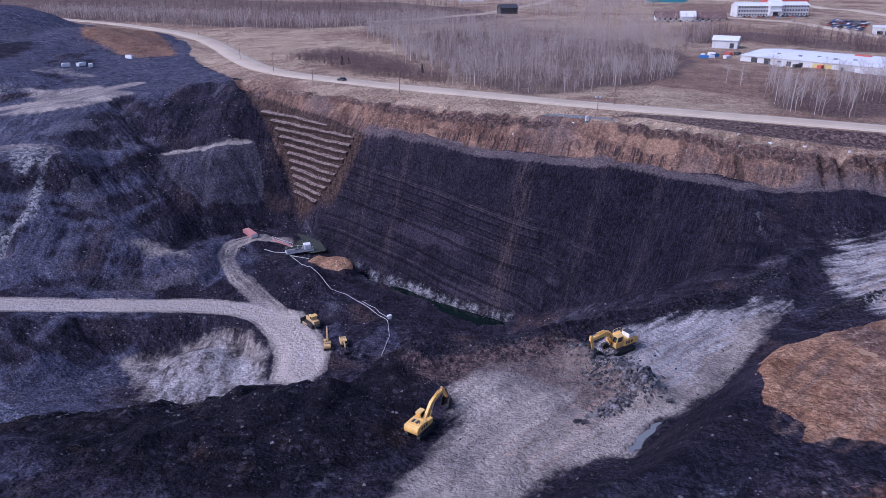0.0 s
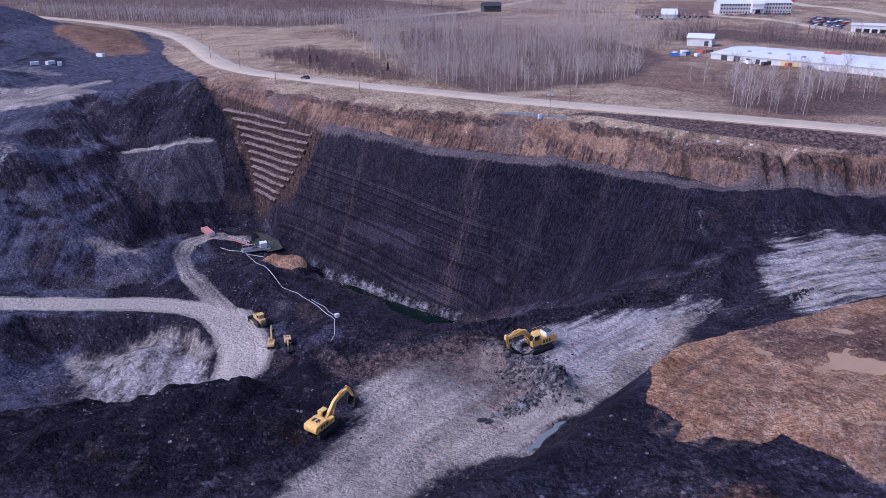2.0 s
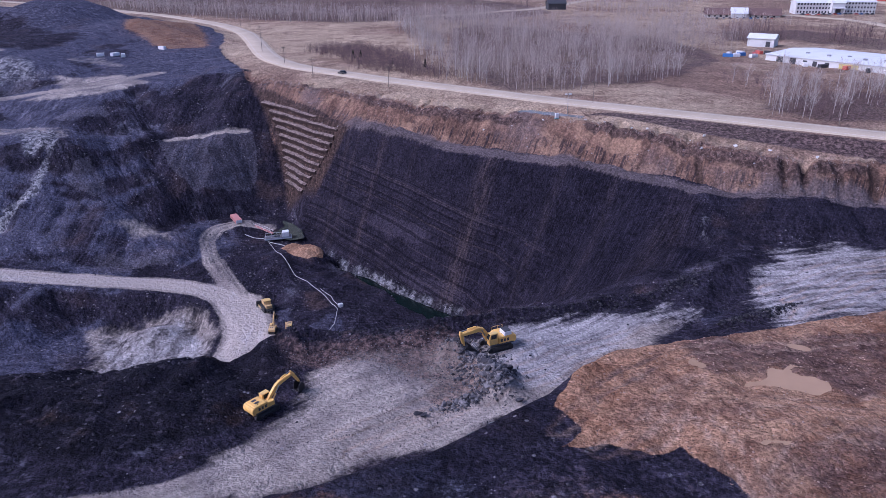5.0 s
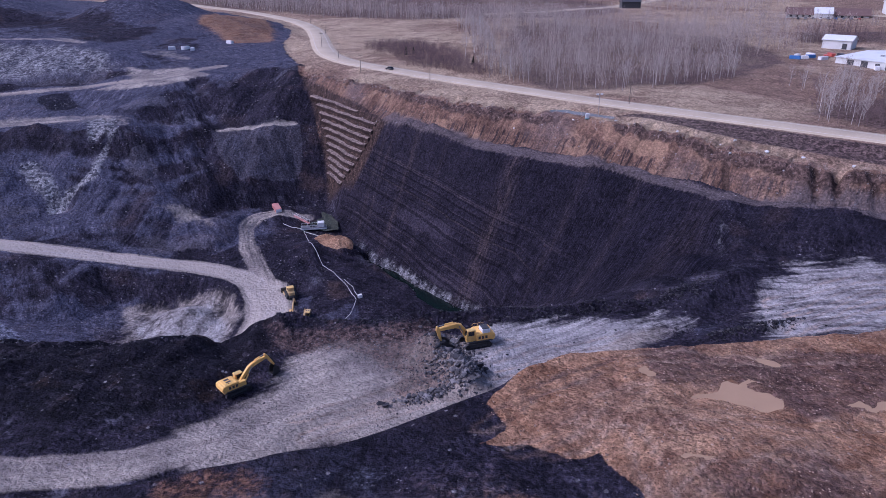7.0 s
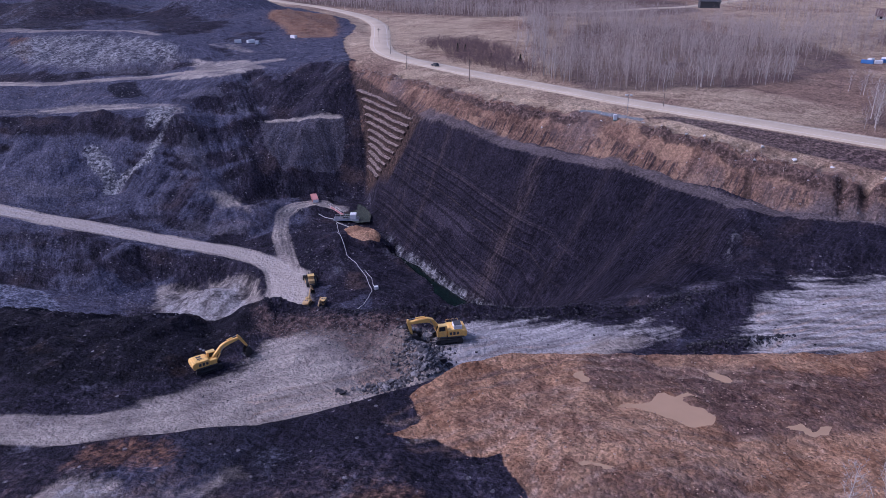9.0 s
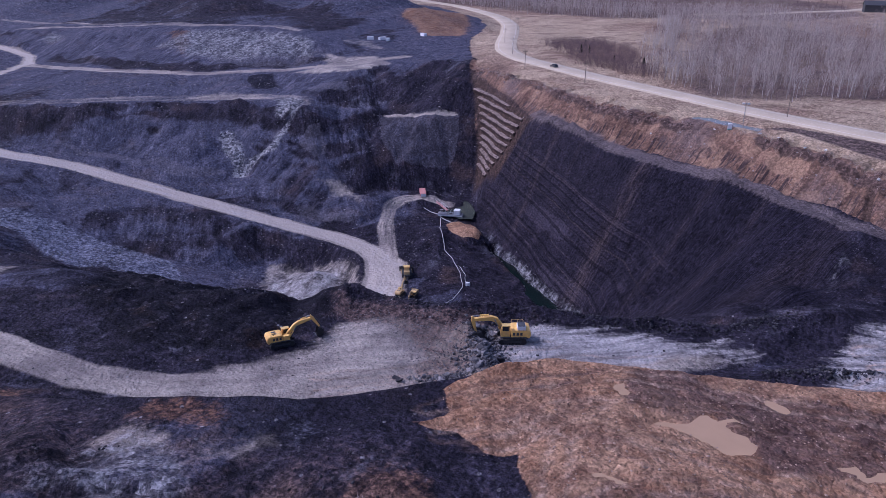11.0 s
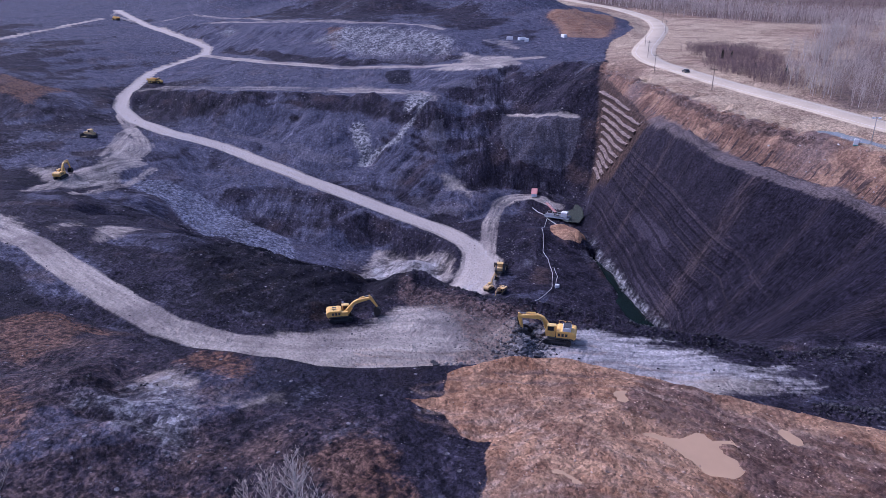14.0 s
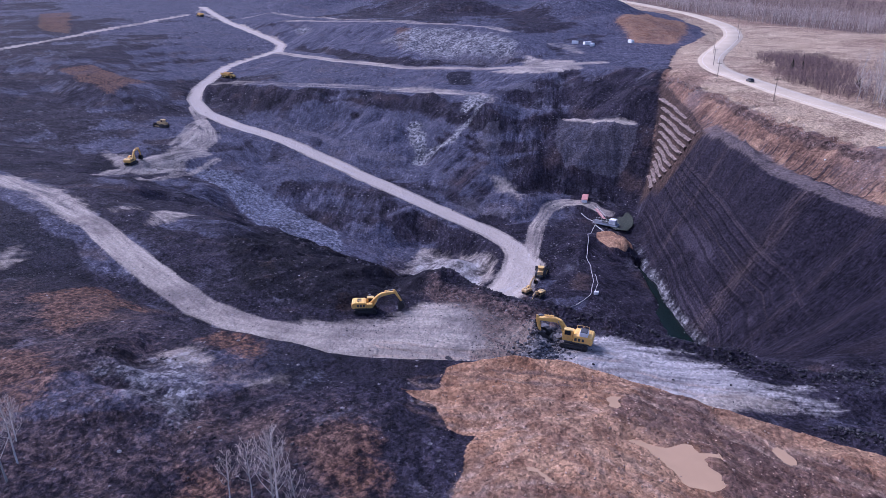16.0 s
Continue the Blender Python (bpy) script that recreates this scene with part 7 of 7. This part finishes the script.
def gabled(name, label, x, y, turn, length, depth, eave, ridge, wall, roof, overhang=0.6):
    """A building whose front runs along its x; its corner stands at x, y. Returns the thing."""
    z = min(ground_z(x, y), ground_z(x + length * math.cos(radians(turn)), y + length * math.sin(radians(turn))))
    ob = thing(name, label, "building", pose(x, y, z - 0.4, 0, 0, turn))
    bm = bmesh.new()
    v = [(0, 0, 0), (length, 0, 0), (length, depth, 0), (0, depth, 0), (0, 0, eave), (length, 0, eave), (length, depth, eave), (0, depth, eave), (0, depth / 2, ridge), (length, depth / 2, ridge)]
    v = [bm.verts.new(p) for p in v]
    for f in ((0, 1, 5, 4), (2, 3, 7, 6), (1, 2, 6, 9, 5), (3, 0, 4, 8, 7), (4, 5, 9, 8), (7, 8, 9, 6), (3, 2, 1, 0)):
        bm.faces.new([v[k] for k in f])
    part("wall", bm, wall, ob)
    rb, o = bmesh.new(), overhang
    slope = (ridge - eave) / (depth / 2)
    for side in (0, 1):
        y0, y1 = (-o, depth / 2) if not side else (depth / 2, depth + o)
        z0, z1 = (eave - o * slope, ridge) if not side else (ridge, eave - o * slope)
        w = [rb.verts.new(p) for p in ((-o, y0, z0 + 0.05), (length + o, y0, z0 + 0.05), (length + o, y1, z1 + 0.05), (-o, y1, z1 + 0.05), (-o, y0, z0 + 0.3), (length + o, y0, z0 + 0.3), (length + o, y1, z1 + 0.3), (-o, y1, z1 + 0.3))]
        for f in ((0, 3, 2, 1), (4, 5, 6, 7), (0, 1, 5, 4), (2, 3, 7, 6), (1, 2, 6, 5), (3, 0, 4, 7)):
            rb.faces.new([w[k] for k in f])
    part("roof", rb, roof, ob)
    return ob


def pane(ob, x0, x1, z0, z1, y=-0.06, name="window"):
    w = part(name, boxed(x0, y, z0, x1, y + 0.1, z1, ease=0), GLASS if name == "window" else DARK, ob)
    if name == "window":
        part("sill", boxed(x0 - 0.1, y - 0.08, z0 - 0.12, x1 + 0.1, y + 0.06, z0, ease=0), WHITE, w)


ware = gabled("warehouse", "long white warehouse with a shallow white roof", 161, 387, -49, 88, 48, 3.9, 5.4, CLAD, ROOF_WHITE)
for x0 in (6, 13):
    pane(ware, x0, x0 + 3.4, 0.6, 3.5, name="loading_door")
for x0 in (20, 25, 31):
    pane(ware, x0, x0 + 2.2, 0.6, 3.0, name="door")
part("yellow_panel", boxed(38, -0.12, 0.5, 47, -0.02, 3.2, ease=0), YELLOWISH, ware)
part("red_fascia", boxed(88.05, 0, 2.8, 88.3, 19, 3.8, ease=0), RED, ware)
part("roof_sign", boxed(46, 30, 4.6, 54, 31.5, 6.0), RED, ware)
for x0, y0 in ((14, 12), (26, 10), (34, 14), (44, 9), (52, 12)):
    part("roof_vent", boxed(x0, y0, 4.0, x0 + 1.6, y0 + 1.2, 5.6), BRIGHT, ware)
shed = gabled("shed", "white gabled storage shed beside the warehouse", 170, 455, -28, 15, 12, 5.2, 7.4, CLAD, ROOF_WHITE)
pane(shed, 10.5, 13, 0.5, 3.6, name="door")
tent = gabled("storage_tent", "white fabric storage tent beside the warehouse", 226, 318, -48, 9, 8, 2.6, 4.8, CLAD, ROOF_WHITE)
hotel = gabled("hotel", "three-storey white hotel with a pale roof", 257, 640, -2, 30, 16, 9.5, 12, CLAD, ROOF_WHITE)
hotel_wing = gabled("hotel_wing", "long white hotel wing with rows of windows", 291, 638, -2, 27, 16, 9.5, 12, CLAD, ROOF_WHITE)
for block, n in ((hotel, 12), (hotel_wing, 11)):
    for k in range(n):
        for level in (1.6, 4.7, 7.8):
            pane(block, 1.2 + 2.4 * k, 2.4 + 2.4 * k, level, level + 1.5)
porch = gabled("entrance_porch", "white hotel entrance with arched gable", 283, 634, -2, 10, 12, 9.5, 14, CLAD, ROOF_WHITE)
part("archway", boxed(3, -0.1, 0.4, 7, 0.0, 4.5, ease=0), DARK, porch)
for x0 in (1, 9):
    part("column", boxed(x0 - 0.4, -3, 0, x0 + 0.4, -2.2, 5), WHITE, porch)
part("canopy", boxed(0, -3.4, 5, 10, 0, 5.6), WHITE, porch)
motel = gabled("motel", "low building with a long brown roof", 180, 616, -9, 56, 15, 3.4, 7.5, CLAD, BROWN_ROOF, 1.2)
for k in range(12):
    pane(motel, 2 + 4.4 * k, 3.8 + 4.4 * k, 1.2, 2.6)
gabled("gatehouse", "white gabled entrance of the low building", 198, 608, -9, 12, 10, 4.2, 8, CLAD, ROOF_WHITE)
gabled("teal_store", "teal clad store building far off", 238, 842, -2, 40, 24, 6, 7.5, TEAL, DARK)
dealer = gabled("showroom", "white car showroom with wide dark windows", 308, 520, -30, 44, 22, 6.0, 6.6, CLAD, ROOF_WHITE)
for k in range(6):
    pane(dealer, 3 + 5 * k, 6.6 + 5 * k, 0.8, 3.6)
gabled("red_store", "dark red store building beyond the highway", 352, 800, -6, 44, 20, 6, 7.5, RED, BROWN_ROOF)
gabled("barn", "dark weathered barn on the far road", 55, 700, 12, 17, 12, 6, 9, DARK, DARK)
gabled("farm_shed", "pale shed beyond the north road", 20, 900, 5, 30, 14, 6, 8, CLAD, ROOF_WHITE)
gabled("factory", "long pale factory roof at the horizon", 420, 900, -10, 90, 40, 9, 11, CLAD, ROOF_WHITE)
gabled("depot", "long grey depot at the horizon", 150, 1010, 0, 70, 30, 8, 10, CLAD, DARK)


def stacked(name, label, x, y, turn, sx, sy, sz, material, category, group=""):
    ob = thing(name, label, category, standing(x, y, turn), group)
    part("body", boxed(-sx / 2, -sy / 2, 0.15, sx / 2, sy / 2, sz), material, ob)
    for x0 in (-sx * 0.35, sx * 0.35):
        part("skid", boxed(x0 - 0.12, -sy / 2, 0, x0 + 0.12, sy / 2, 0.2, ease=0), STEEL, ob)


yard = [(152, 404, WHITE), (156, 410, BLUE_PAINT), (160, 402, WHITE), (150, 412, WHITE), (164, 414, RED), (168, 420, RED), (172, 418, DARK), (158, 420, WHITE), (147, 402, BLUE_PAINT), (176, 412, WHITE),
        (182, 366, DARK), (190, 358, RED), (196, 350, DARK), (176, 372, WHITE), (202, 344, WHITE)]
for k, (x, y, mat) in enumerate(yard):
    colour = {WHITE: "white", BLUE_PAINT: "blue", RED: "red", DARK: "dark grey"}[mat]
    stacked("container", colour + " container standing in the warehouse yard", x - 2, y - 4, 20 * k, 3.2 + (k % 3), 2.0, 1.8, mat, "container", "yard containers")


for k, (x, y) in enumerate(((-198, 374), (-193, 380), (-187, 378), (-176, 402))):
    stacked("container", "small white container on the dark upper bench", x, y, 35 + 40 * k, 4.0 + (k % 2), 2.0, 2.0, WHITE, "container", "upper bench containers")


def car_model(material, colour):
    ob = thing("car", colour + " car parked in a row on the lot", "car", pose(0, 0, 0), "parked cars")
    part("body", eased(prism(bmesh.new(), [(-2.2, 0.3), (2.2, 0.3), (2.2, 0.75), (1.2, 0.9), (-2.1, 0.95)], -0.9, 0.9), 0.08), material, ob)
    part("cabin", eased(prism(bmesh.new(), [(-1.9, 0.93), (1.0, 0.88), (0.4, 1.45), (-1.5, 1.45)], -0.78, 0.78), 0.06), GLASS, ob)
    part("roof", boxed(-1.45, -0.72, 1.44, 0.4, 0.72, 1.5, ease=0.02), material, ob)
    for x in (-1.35, 1.35):
        for y in (-0.85, 0.85):
            part("wheel", rodded((x, y - 0.1, 0.32), (x, y + 0.1, 0.32), 0.32, sides=10), RUBBER, ob)
    return ob


CAR_COLOURS = [(WHITE, "white"), (BRIGHT, "silver"), (DARK, "dark grey"), (BLUE_PAINT, "blue"), (RED, "red")]
models = [car_model(*c) for c in CAR_COLOURS]
firsts = [(300, 540), (303, 543), (306, 546), (309, 549), (312, 552)]
for ob, (x, y) in zip(models, firsts):
    ob.matrix_world = standing(x, y, 60, 0)
for row in range(6):
    for k in range(11):
        x, y = 296 + 5.6 * row + 2.7 * k * 0.5, 560 + 9 * row * 0.9 - 2.7 * k * 0.85 + r.gauss(0, 0.2)
        if r.random() < 0.9:
            copy_thing(r.choice(models), standing(x, y, 30 + r.gauss(0, 3), 0))
for k in range(14):
    copy_thing(r.choice(models), standing(258 + 4.1 * k, 626 + r.gauss(0, 0.4), 90, 0))
for k in range(9):
    copy_thing(r.choice(models), standing(186 + 5 * k, 604 - 0.8 * k, 82, 0))
copy_thing(models[2], pose(-46, 321.5, 25.72, 0, 0, 148))
